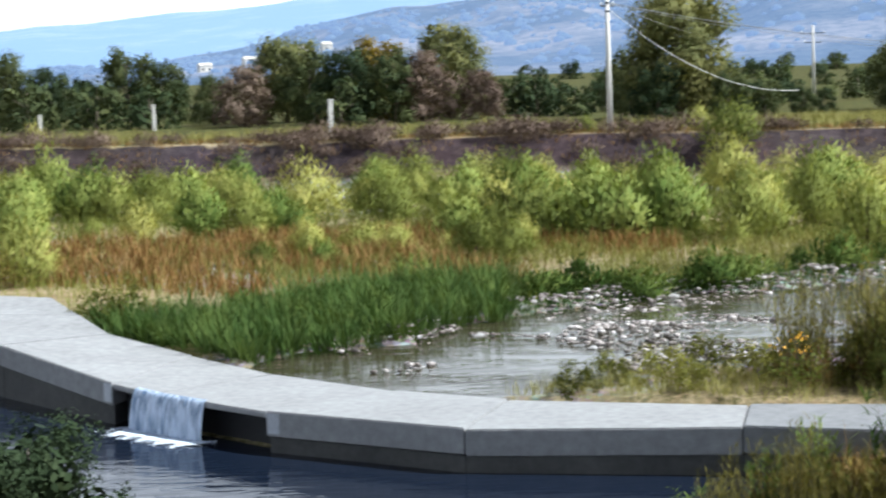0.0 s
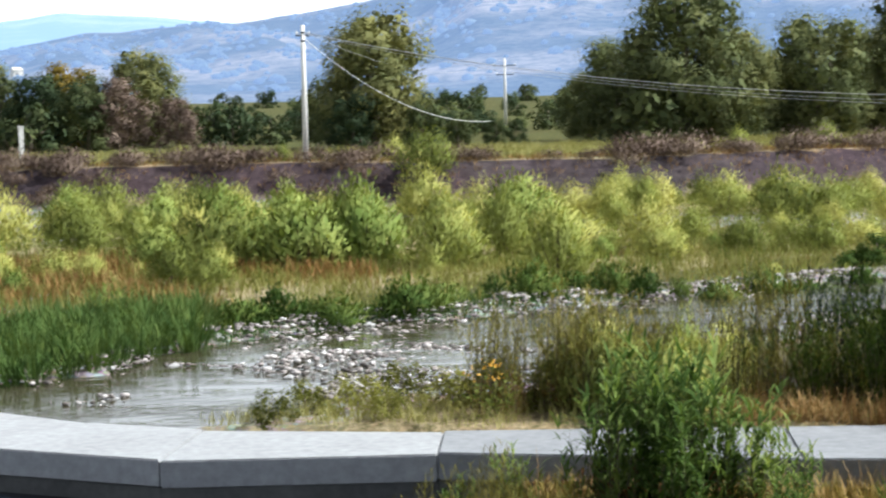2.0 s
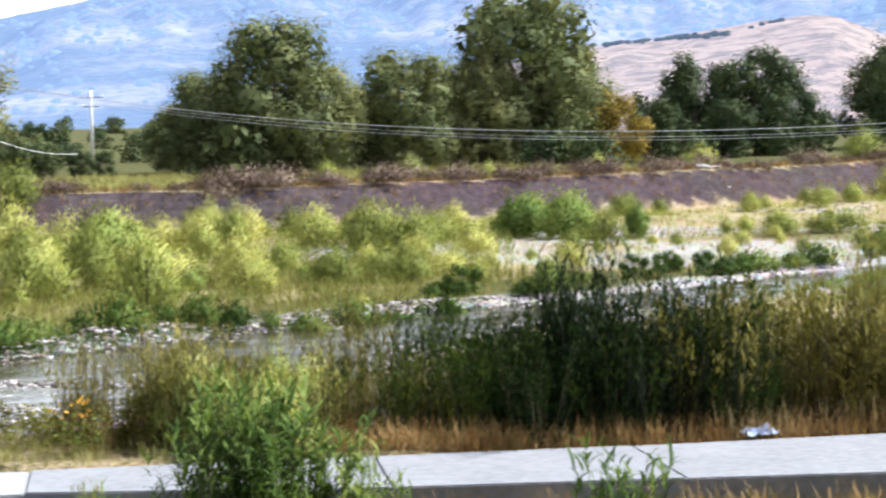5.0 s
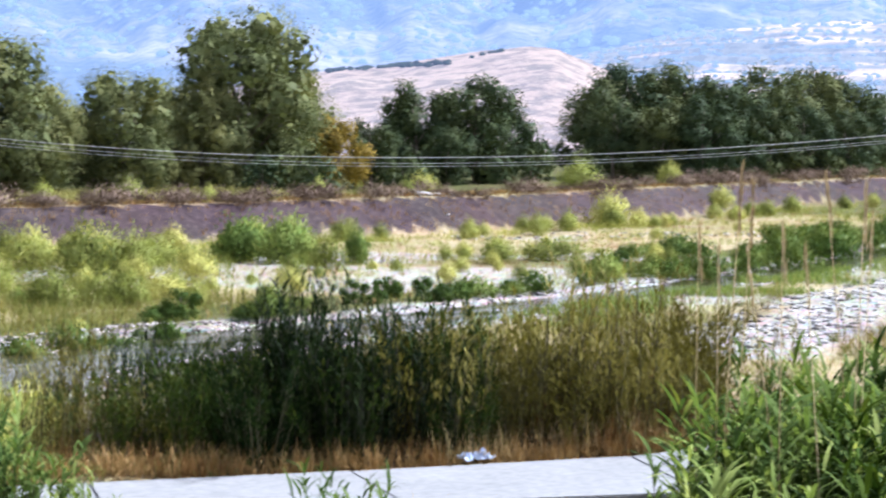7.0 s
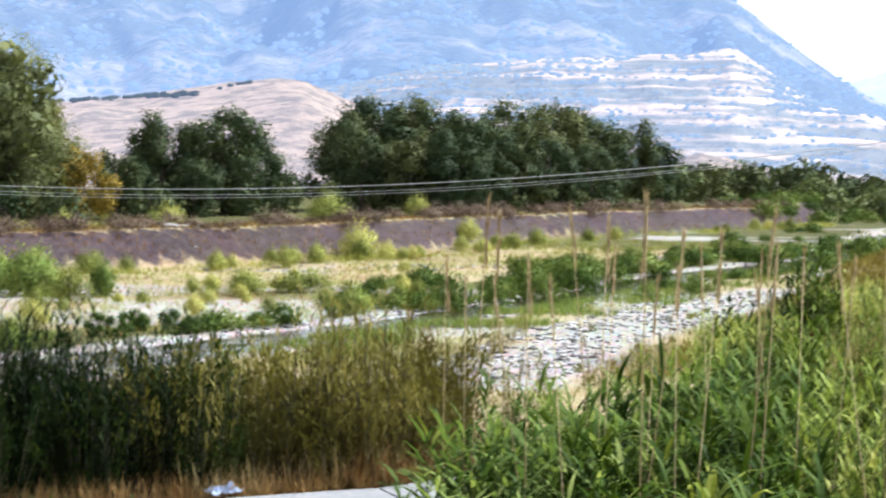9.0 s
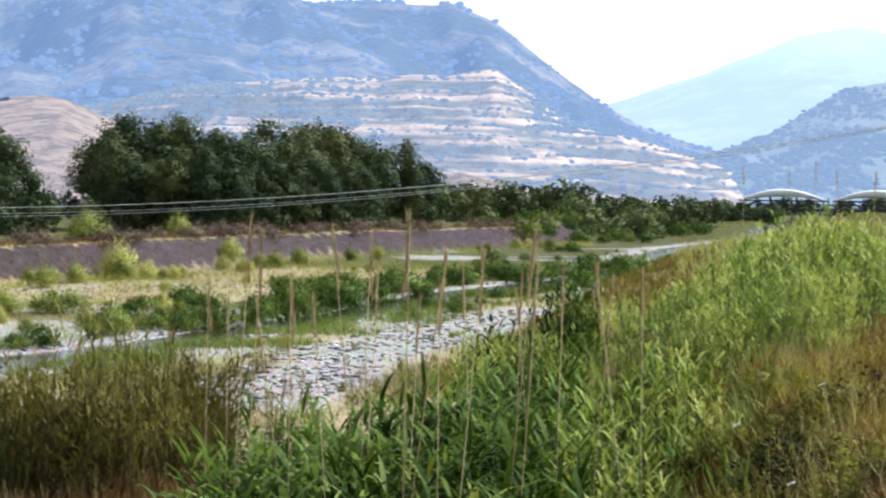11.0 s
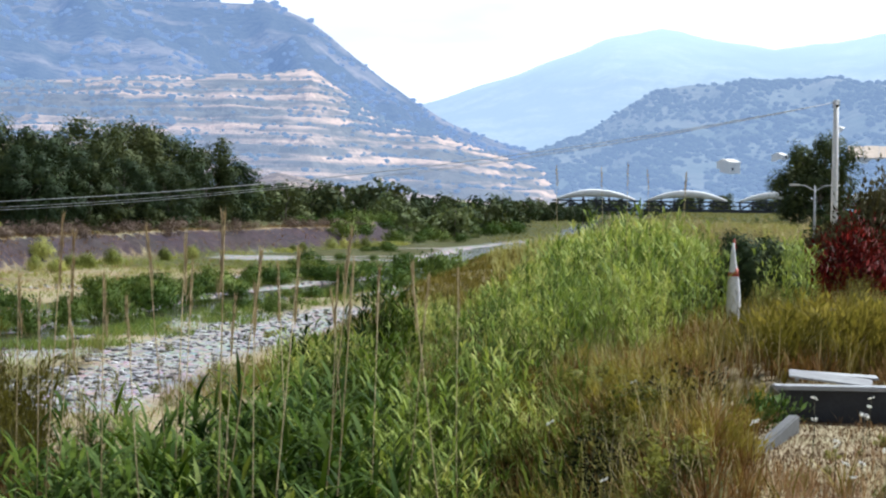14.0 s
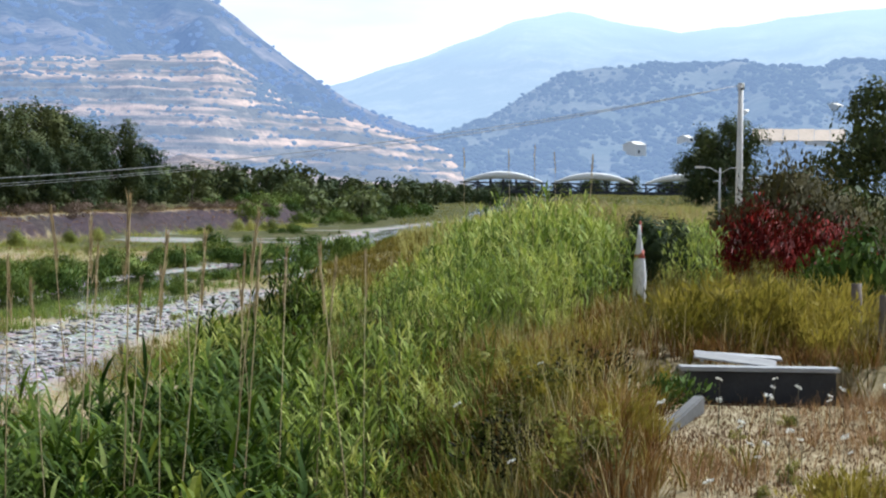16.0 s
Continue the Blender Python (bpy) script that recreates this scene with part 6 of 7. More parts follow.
def lush(x, y, reach):
    off, side = off_stream(x, y)
    return (off > 0.3) & (off < reach) & (side > 0) & (along(x, y, FORD_FAR)[0] > 0.5)


tussocks("bank_grass", field(2300, -11, 1.2, 46, 69, lambda x, y: lush(x, y, 9.5) & (wave(x, y, 0.5, 2) + 0.3 * x / 6 > -0.75)), 1.5, 12, M_LUSH, "lush green grass on the stream bank", 0.05, 0.25)
grass("bank_sward", field(6000, 0.5, 15, 50, 70, lambda x, y: lush(x, y, 5.5)), 0.4, 0.03, M_LUSH, "short green grass along the stones", per=5, spread=0.12)
grass("near_grass", field(9000, 3, 36, 27, 41, lambda x, y: (along(x, y, FORD_NEAR)[0] < -0.3)), 0.75, 0.025, M_GRASS_OLIVE, "green grass below the ford", per=5, spread=0.1)
grass("levee_foot_herbs", clumped(beside(LEVEE, 1.0, 9.6, 3500, -8.5, -4.8), 0.4, 5, 0.0), 0.8, 0.06, M_WILLOW, "herbs along the levee's foot", per=4, spread=0.2)
grass("levee_grass", beside(LEVEE, 1.0, 9.6, 6000, -4.0, 7.0), 0.5, 0.05, M_GRASS_DRY, "dry grass on the levee's crest", per=4, spread=0.2)

# ---------------------------------------------------------------- stones


def stone_mesh(seed):
    g = np.random.default_rng(seed)
    bm = bmesh.new()
    bmesh.ops.create_icosphere(bm, subdivisions=1, radius=1.0)
    k = g.uniform(0.75, 1.2, 3)
    for v in bm.verts:
        v.co = Vector((v.co.x * k[0], v.co.y * k[1], v.co.z * 0.48)) * g.uniform(0.8, 1.12)
    me = bpy.data.meshes.new("stone")
    bm.to_mesh(me)
    bm.free()
    me.materials.append(M_STONE)
    return me


STONES = [stone_mesh(300 + i) for i in range(6)]


def stone_arrays(pts, sizes, lift=0.0):
    sets = []
    for (x, y), k in zip(pts, sizes):
        me = STONES[int(rng.integers(len(STONES)))]
        v = np.array([tuple(q.co) for q in me.vertices])
        f = np.array([tuple(p.vertices) for p in me.polygons])
        a = rng.uniform(0, 6.28)
        c, s = math.cos(a), math.sin(a)
        w = np.column_stack([v[:, 0] * c - v[:, 1] * s, v[:, 0] * s + v[:, 1] * c, v[:, 2]]) * k
        sets.append((w, [f], (x, y)))
    xy = np.array([q[2] for q in sets])
    z, _ = survey(xy[:, 0], xy[:, 1])
    return joined(*[(w + np.array([p[0], p[1], zz + lift]), f) for (w, f, p), zz in zip(sets, z)])


def shallow(x, y):
    off, side = off_stream(x, y)
    return (off < 2.2) & (along(x, y, FORD_FAR)[0] > 1.5) & (wave(x, y, 0.35, 3) + 0.6 * wave(x, y, 0.9, 5) > 0.5 - 0.9 * step(1.0, 4.0, x) - 0.6 * (off > -0.5))


bed = field(26000, -4, 30, 46, 80, shallow)
patch_pts = beside(PATCH, 0, 2.9, 1000, -2.0, 4.5)
strip_pts = np.vstack([beside(STREAM, 5.0, 12.0, 1100, -4.0, -1.2), beside(STREAM, 5.0, 12.0, 600, 1.2, 3.5), beside(np.array([(30.0, 108), (46, 111), (56, 108)]), 0, 1.9, 260, -3, 3), beside(np.array([(70.0, 131), (84, 126), (100, 122)]), 0, 1.9, 260, -4, 4), beside(np.array([(-18.0, 75), (-8, 77), (0, 76)]), 0, 1.9, 300, -2, 2)])
V, F = stone_arrays(bed, 0.035 + 0.11 * rng.random(len(bed)) ** 2.8, 0.285)
tagged(new("stream_stones", mesh_of("stream_stones", V, F, M_BEDSTONE, False)), "wet grey stones breaking the shallow stream", "stones", kind="stuff")
V, F = stone_arrays(np.vstack([patch_pts, strip_pts]), 0.045 + 0.2 * rng.random(len(patch_pts) + len(strip_pts)) ** 1.8, 0.02)
tagged(new("gravel_stones", mesh_of("gravel_stones", V, F, M_BARSTONE, False)), "pale rounded river stones on the gravel bars", "stones", kind="stuff")
bar = tagged(new("gravel_bar"), "bar of pale rounded river stones", "gravel bar", kind="structure")
for x, y in np.vstack([beside(PATCH, 0, 2.6, 170, -2.0, 4.0), field(700, -2, 22, 47, 70, shallow)[:110]]):
    st = new("stone", STONES[int(rng.integers(len(STONES)))])
    st.parent = bar
    k = rng.uniform(0.12, 0.28)
    st.matrix_basis = pose(x, y, ground_at(x, y) + (0.2 if off_stream(np.array([x]), np.array([y]))[0][0] < 0 else 0.03), 0, 0, rng.uniform(0, 360)) @ Matrix.Diagonal((k, k, k, 1))
for az, r, k in [(26.6, 158, 0.5), (26.9, 157, 0.7), (27.2, 158, 0.9), (27.5, 157, 0.7), (27.9, 158, 0.5), (28.3, 157, 0.45), (21.6, 121, 0.4), (22.2, 121, 0.5), (22.8, 120, 0.45), (-12.9, 68, 0.4), (14.2, 87, 0.4), (14.5, 86, 0.5)]:
    x, y = polar(az, r)
    b = tagged(new("boulder", STONES[int(rng.integers(len(STONES)))]), "pale grey boulder lying on the river plain", "boulder", "boulders on the river plain")
    b.matrix_basis = pose(x, y, ground_at(x, y) + 0.15 * k, 0, 0, rng.uniform(0, 360)) @ Matrix.Diagonal((k * 1.3, k, k, 1))

# ---------------------------------------------------------------- poles and wires


def pole(x, y, height, radius, label, arms=(), name="utility_pole", material=None, base_z=None):
    z = ground_at(x, y) if base_z is None else base_z
    root = tagged(new(name), label, "pole")
    root.location = (x, y, z)
    V, F = tube([(0, 0, -0.4), (0, 0, height * 0.5), (0, 0, height)], [radius * 1.35, radius * 1.1, radius * 0.85], 12)
    child("shaft", mesh_of("shaft", V, F, material or M_POLE, False), root)
    for h, turn, length in arms:
        arm = part("crossarm", box_bm(length, 0.10, 0.10, 0.01, (0, 0, h), turn), M_STEEL, root)
        for k in (-0.46, 0.0, 0.46):
            c, s = math.cos(radians(turn)), math.sin(radians(turn))
            V, F = tube([(k * length * c, k * length * s, h + 0.05), (k * length * c, k * length * s, h + 0.16), (k * length * c, k * length * s, h + 0.30)], [0.03, 0.07, 0.03], 8)
            child("insulator", mesh_of("insulator", V, F, M_WHITE, True), arm)
    return root


def wire(p, q, sag, radius, material, name="overhead_wire", label="thin overhead wire sagging between poles"):
    p, q = np.array(p, float), np.array(q, float)
    u = np.linspace(0, 1, 40)
    pts = p[None] * (1 - u[:, None]) + q[None] * u[:, None]
    pts[:, 2] -= sag * 4 * u * (1 - u)
    V, F = tube(pts, [radius] * len(u), 5)
    return tagged(new(name, mesh_of(name, V, F, material, True)), label, "wire", "overhead wires")


PA, PC = (9.6, 130.6), polar(58.75, 100)
za, zc = ground_at(*PA), ground_at(*PC)
pole_a = pole(*PA, 9.0, 0.15, "white concrete utility pole on the levee", [(8.3, 44, 1.3)])
for k in (7.9, 8.45):
    V, F = tube([(0, 0, k), (0, 0, k + 0.12)], [0.16, 0.16], 12)
    child("band", mesh_of("band", V, F, M_STEEL), pole_a)
pole(*PC, EYE + 100 * math.tan(radians(3.05)) - zc, 0.15, "pale concrete utility pole beside the red bush", [(EYE + 100 * math.tan(radians(3.05)) - zc - 0.3, 44, 1.2)])
topc = EYE + 100 * math.tan(radians(3.05)) - 0.1
for k, sg in ((-0.55, 5.9), (0.0, 5.45), (0.55, 5.75)):
    dx, dy = k * math.cos(radians(44)), k * math.sin(radians(44))
    wire((PA[0] + dx, PA[1] + dy, za + 8.5), (PC[0] + dx, PC[1] + dy, topc), sg, 0.02 if k == 0 else 0.011, M_WIRE)
wire((PA[0], PA[1], za + 8.2), (*polar(9.6, 158), 5.2), 1.6, 0.02, M_WHITE, label="slack cable hanging from the utility pole")
wire((PA[0], PA[1], za + 8.6), (*polar(9.9, 262), 11.8), 2.2, 0.013, M_WIRE)
pole(*polar(10.0, 262), 8.6, 0.17, "far utility pole with a crossarm", [(7.6, 10, 3.2), (6.4, 10, 2.4)], base_z=3.4)
for az, r, h in [(-3.85, 146, 2.9), (-8.9, 190, 2.4), (-12.1, 190, 1.8)]:
    x, y = polar(az, r)
    p = tagged(new("concrete_post"), "weathered pale concrete post on the levee", "post", "posts on the levee")
    p.location = (x, y, ground_at(x, y))
    part("shaft", box_bm(0.36, 0.32, h + 0.4, 0.04, (0, 0, h / 2 - 0.2), 12), M_POLE, p)
    part("cap", box_bm(0.42, 0.38, 0.12, 0.03, (0, 0, h + 0.05), 12), M_POLE, p)
px, py = polar(58.2, 112)
lamp_h = EYE + 112 * math.tan(radians(0.62)) - ground_at(px, py)
post = pole(px, py, lamp_h, 0.06, "thin street lamp with two heads by the trees", (), "street_lamp", M_WIRE)
for s in (-1, 1):
    V, F = tube([(0, 0, lamp_h - 0.3), (s * 0.4, -s * 0.4, lamp_h), (s * 0.75, -s * 0.75, lamp_h + 0.05)], [0.03, 0.03, 0.03], 6)
    child("lamp_arm", mesh_of("lamp_arm", V, F, M_WIRE, True), post)
    part("lamp_head", box_bm(0.55, 0.2, 0.12, 0.03, (s * 0.8, -s * 0.8, lamp_h + 0.03), -45), M_WALL, post)

# ---- tall tufts on the bank's crown and dry growth before the bridge
main_rng, rng = rng, np.random.default_rng(77)
DRYREEDS = [reed_model("dry_reed", 4.0, 1.3, 30, 15, 0.5, 0.06, M_DRYREED, 270 + i, 0.4, 0.7, "straw-coloured dry reeds on the high bank") for i in range(2)]
for az, top, r in [(50.85, -1.1, 66), (51.3, -1.05, 70), (51.66, -0.85, 64), (52.1, -0.7, 72), (52.47, -0.3, 62), (52.6, -0.45, 66), (53.13, -0.6, 70), (53.54, -0.5, 60), (54.1, -0.3, 62), (53.9, -0.5, 66), (54.7, -0.85, 58), (55.2, -0.9, 64), (57.2, -0.95, 74), (57.6, -1.0, 70), (56.9, -1.1, 72), (57.3, -1.0, 66), (57.8, -1.2, 68)]:
    x, y = polar(az, r)
    put(BANKREEDS, x, y, (EYE + r * math.tan(radians(top)) - ground_at(x, y)) / 3.45, group=HB)
for az in np.linspace(52.6, 57.9, 30):
    r = rng.uniform(88, 135)
    x, y = polar(az, r)
    room = EYE + r * math.tan(radians(rng.uniform(-0.85, -0.36))) - ground_at(x, y)
    if room > 0.8:
        put(DRYREEDS, x, y, min(room / 3.5, 1.4), group="dry reeds before the bridge")
for az, top, r in [(56.35, -0.72, 68), (56.75, -0.95, 70)]:
    x, y = polar(az, r)
    put([POOLBUSH], x, y, (EYE + r * math.tan(radians(top)) - ground_at(x, y)) / 3.0, group="dark bushes on the bank")
foot_x = rng.uniform(7.0, 31.0, 420)
foot = np.column_stack([foot_x, np.interp(foot_x, FORD_NEAR[:, 0], FORD_NEAR[:, 1]) - rng.uniform(0.35, 2.4, 420)])
tussocks("ford_foot_grass", foot, 1.15, 14, M_GRASS_DRY, "brown and straw grass below the ford's near edge", 0.022)
tussocks("ford_foot_herbs", foot[::2] + np.array([0.2, -0.25]), 1.0, 12, M_GRASS_OLIVE, "olive grass below the ford's near edge", 0.025)
skirt_x = rng.uniform(10.5, 30.5, 1100)
skirt = np.column_stack([skirt_x, np.interp(skirt_x, FORD_FAR[:, 0], FORD_FAR[:, 1]) + rng.uniform(0.15, 0.9, 1100)])
grass("reed_skirt", skirt, 0.9, 0.022, M_GRASS_DRY, "brown dead grass hanging over the ford's edge", lean=0.75, per=5, spread=0.15)
rng = main_rng

# ---------------------------------------------------------------- the far bridge


def build_bridge():
    r = 600.0
    root = tagged(new("arch_bridge"), "far road bridge with white bowstring arches and dark deck", "bridge")
    c = Vector((*polar(54.6, r), 0.0))
    root.matrix_basis = Matrix.Translation(c) @ Matrix.Rotation(radians(-54.6), 4, "Z")
    span, zd, zs, zt = 26.6, 5.95, 8.95, 10.95
    for k in range(-1, 3):
        x0 = k * 27.4 - span / 2
        deck = part("deck_span", box_bm(27.3, 8.0, 0.9, 0.1, (k * 27.4, 0, zd)), M_STEEL, root)
        for side in (-3.6, 3.6):
            u = np.linspace(0, 1, 25)
            pts = np.column_stack([x0 + 1.6 + (span - 3.2) * u, np.full(25, side), zs + (zt - zs) * 4 * u * (1 - u)])
            V, F = tube(pts, 0.28 + 0.85 * np.sin(np.pi * u), 8)
            child("arch_rib", mesh_of("arch_rib", V, F, M_WHITE, True), root, "white painted arch rib")
            part("upper_chord", box_bm(26.0, 0.5, 0.42, 0.05, (k * 27.4, side, zs - 0.35)), M_STEEL, deck)
            for j in range(0, 25, 4):
                x, z = pts[j][0], pts[j][2]
                V, F = tube([(x, side, zd + 0.3), (x, side, z)], [0.2, 0.2], 5)
                child("hanger", mesh_of("hanger", V, F, M_STEEL), deck)
                if j < 24:
                    up = j % 8 == 0
                    V, F = tube([(x, side, zd + 0.4 if up else zs - 0.4), (pts[j + 4][0], side, zs - 0.4 if up else zd + 0.4)], [0.2, 0.2], 5)
                    child("brace", mesh_of("brace", V, F, M_STEEL), deck)
            part("railing", box_bm(27.2, 0.15, 0.3, 0.02, (k * 27.4, side * 1.08, zd + 1.5)), M_STEEL, deck)
        for j in (8, 10, 12, 14, 16):
            u = j / 24
            part("cross_beam", box_bm(1.5, 7.0, 0.35, 0.05, (x0 + 1.6 + (span - 3.2) * u, 0, zs + (zt - zs) * 4 * u * (1 - u) + 0.35)), M_WHITE, root)
        part("pier", box_bm(1.2, 7.0, 5.0, 0.2, (k * 27.4 - 13.7, 0, zd - 2.9)), M_WETWALL, root)


build_bridge()


def house(az, r, z, w, h, d, label, roof=True):
    root = tagged(new("house"), label, "house", "houses on the hills")
    root.matrix_basis = Matrix.Translation((*polar(az, r), z)) @ Matrix.Rotation(radians(-az + (50 if az > 40 else 15)), 4, "Z")
    wall = part("wall", box_bm(w, d, h + 6, 0.05, (0, 0, h / 2 - 3)), M_WALL, root)
    if roof:
        bm = bmesh.new()
        vs = [bm.verts.new(v) for v in [(-w * 0.54, -d * 0.55, h), (w * 0.54, -d * 0.55, h), (w * 0.54, d * 0.55, h), (-w * 0.54, d * 0.55, h), (-w * 0.5, 0, h + d * 0.2), (w * 0.5, 0, h + d * 0.2)]]
        for f in ((0, 1, 5, 4), (2, 3, 4, 5), (1, 2, 5), (3, 0, 4), (3, 2, 1, 0)):
            bm.faces.new([vs[i] for i in f])
        part("roof", bm, M_WALL, root)
    for i in range(max(1, int(w / 4))):
        for lev in range(max(1, int(h / 3.2))):
            part("window", box_bm(1.1, 0.12, 1.4, 0.0, (-w / 2 + 2 + i * 4, -d / 2 - 0.03, 1.6 + lev * 3.1)), M_GLASS, root)


rr, zz = on_hill("backdrop_wooded_hill", 55.75, 0.95)
house(55.75, rr - 3, zz, rr * 0.008, rr * 0.0052, 8, "white two-storey house on the wooded hill")
for az, el, w, h in [(58.9, 2.1, 5, 2.2), (61.4, 2.3, 5, 2.2), (57.2, 1.3, 4, 2.2)]:
    rr, zz = on_hill("backdrop_wooded_hill", az, el)
    house(az, rr - 3, zz, w, h, 7, "pale house on the wooded hill")
for az, el, w, h in [(-6.1, 0.35, 9, 4), (-5.4, 0.5, 6, 4), (-4.6, 0.62, 7, 4), (-7.4, 0.2, 8, 4), (-3.9, 0.7, 6, 4)]:
    rr, zz = on_hill("backdrop_mountain", az, el)
    house(az, rr - 3, zz, w, h, 8, "pale village house at the mountain's foot")

rr, zz = on_hill("backdrop_wooded_hill", 60.5, 1.42)
hot = tagged(new("greenhouse"), "long pale greenhouse with a tan sloping roof on the hillside", "greenhouse")
hot.matrix_basis = Matrix.Translation((*polar(60.4, rr - 4), zz)) @ Matrix.Rotation(radians(-60.4), 4, "Z")
part("base_wall", box_bm(rr * 0.046, 9, 4.0, 0.1, (0, 0, -2.0)), M_WALL, hot)
for k in range(6):
    bm = box_bm(rr * 0.0074, 14, 0.25, 0.03)
    bmesh.ops.transform(bm, matrix=Matrix.Translation((rr * 0.0076 * (k - 2.5), -1.0, 2.4)) @ Matrix.Rotation(radians(22 + 2 * (k % 2)), 4, "X"), verts=bm.verts[:])
    part("roof_bay", bm, M_SHEET, hot, "pale tan roof sheet")

# ---------------------------------------------------------------- the near terrace


def build_marker():
    x, y = polar(55.95, 61)
    z = ground_at(x, y)
    root = tagged(new("marker_cone"), "white tapering roadside marker with a red band", "marker")
    root.location = (x, y, z)
    prof = [(0.0, 0.26), (0.25, 0.27), (0.32, 0.22), (1.0, 0.215), (1.5, 0.175), (1.85, 0.12), (2.25, 0.07), (2.62, 0.03)]
    V, F = tube([(0.03 * math.sin(h * 2), 0, h) for h, _ in prof], [q for _, q in prof], 14)
    child("body", mesh_of("body", V, F, M_MARKER, True), root)
    V, F = tube([(0, 0, 1.6), (0.01, 0, 1.85)], [0.172, 0.128], 14)
    child("band", mesh_of("band", V, F, M_REDPAINT, True), root, "faded red painted band")
    V, F = tube([(0.02, 0, 2.42), (0.02, 0, 2.75)], [0.062, 0.02], 10)
    child("tip", mesh_of("tip", V, F, M_REDPAINT, True), root, "faded red tip")
    part("foot", box_bm(0.7, 0.7, 0.25, 0.03, (0, 0, 0.08)), M_CONCRETE, root)


build_marker()


def build_tank():
    """Low concrete basin with a ledge, boards lying on it and a sloping side wall."""
    a, b = Vector((*polar(57.35, 42.3), 0)), Vector((*polar(61.6, 42.8), 0))
    z = 3.10
    d = (b - a)
    turn = math.degrees(math.atan2(d.y, d.x))
    L = d.length
    root = tagged(new("concrete_basin"), "low weathered concrete basin with a pale ledge", "basin")
    root.matrix_basis = Matrix.Translation((a.x, a.y, z)) @ Matrix.Rotation(radians(turn), 4, "Z")
    part("front_wall", box_bm(L, 0.25, 1.4, 0.03, (L / 2, 0.1, -0.15)), M_DARKWALL, root, "dark front wall")
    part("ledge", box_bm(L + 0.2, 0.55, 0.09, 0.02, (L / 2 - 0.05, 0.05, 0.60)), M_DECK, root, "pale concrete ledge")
    part("side_wall", box_bm(0.25, 3.0, 1.2, 0.03, (0.1, 1.6, -0.1)), M_WETWALL, root)
    part("back_wall", box_bm(L, 0.25, 1.2, 0.03, (L / 2, 3.1, -0.1)), M_CONCRETE, root)
    for k, (px, py, tilt, w) in enumerate([(1.1, 0.45, 6, 1.75), (1.2, 0.75, 3, 1.9)]):
        bd = tagged(new("loose_board"), "weathered pale board lying across the basin", "board", "boards on the basin")
        bd.matrix_basis = root.matrix_basis @ pose(px, py, 0.76 + 0.05 * k, 30 - 20 * k, tilt, -8 + 10 * k)
        part("plank", box_bm(w, 0.27, 0.05, 0.01), M_BOARD, bd)
        part("batten", box_bm(0.08, 0.26, 0.1, 0.01, (-w * 0.4, 0, -0.05)), M_BOARD, bd)
    w = tagged(new("sloping_wall"), "broken concrete wing wall beside the basin", "wall")
    p, q = Vector((*polar(56.1, 35.0), 0)), Vector((*polar(57.55, 40.0), 0))
    bm = bmesh.new()
    side = Vector((0.25, -0.2, 0))
    zz = ground_at(p.x, p.y)
    vs = [bm.verts.new(v) for v in [(p.x, p.y, zz - 0.6), (q.x, q.y, zz - 0.6), (q.x, q.y, zz + 0.2), (p.x, p.y, zz - 0.1)]]
    f = bm.faces.new(vs)
    ext = bmesh.ops.extrude_face_region(bm, geom=[f])
    bmesh.ops.translate(bm, verts=[v for v in ext["geom"] if isinstance(v, bmesh.types.BMVert)], vec=side * 0.8)
    bmesh.ops.recalc_face_normals(bm, faces=bm.faces[:])
    bmesh.ops.bevel(bm, geom=bm.edges[:], offset=0.03, segments=2, affect="EDGES")
    part("wall_block", bm, M_FOOTING, w)


build_tank()

M_UMBER = leaf_material("umber_leaf", [(0.15, (0.018, 0.018, 0.010)), (0.5, (0.05, 0.046, 0.022)), (0.9, (0.13, 0.11, 0.05))], 0.2)
UMBER = mound_model("umber_thicket", 5.4, 8.0, 18, 14000, 0.26, M_UMBER, 402, "dark brownish thicket behind the red bush", "bush", slim=0.5, rise=0.6)
put([UMBER], *polar(60.4, 92), 1.0, 0.0)
RED = mound_model("red_bush", 3.2, 4.4, 16, 5200, 0.17, M_RED, 400, "deep red-leaved bush by the utility pole", "bush")
put([RED], *polar(59.3, 76), 1.12)
put(BANKS, *polar(56.85, 40.5), 0.75, group="bushes by the path")
for i in range(40):
    x, y = polar(rng.uniform(48, 57), rng.uniform(22, 44))
    put(BROOMS, x, y, rng.uniform(0.35, 0.7), group="brooms on the bank")
for i in range(26):
    put(BROOMS, *polar(rng.uniform(56.9, 62.2), rng.uniform(45.5, 56)), rng.uniform(0.7, 1.25), group="brooms behind the basin")
RED2 = mound_model("red_bush", 3.0, 4.4, 16, 5200, 0.17, M_RED, 401, "deep red-leaved bush by the utility pole", "bush")
put([RED2], *polar(61.0, 78), 1.08)
for az, r, k in [(61.6, 66, 1.7), (63.0, 62, 1.9), (56.9, 80, 1.7), (57.6, 84, 1.6), (47.6, 112, 1.7), (54.9, 66, 1.0)]:
    put(BANKS, *polar(az, r), k, group="bushes by the path")
for az, r, k in [(56.35, 70, 1.0), (56.7, 73, 1.1), (57.3, 78, 1.2), (57.9, 82, 1.2), (62.6, 64, 1.5)]:
    put(ROUNDS, *polar(az, r), k, group="bushes by the path")
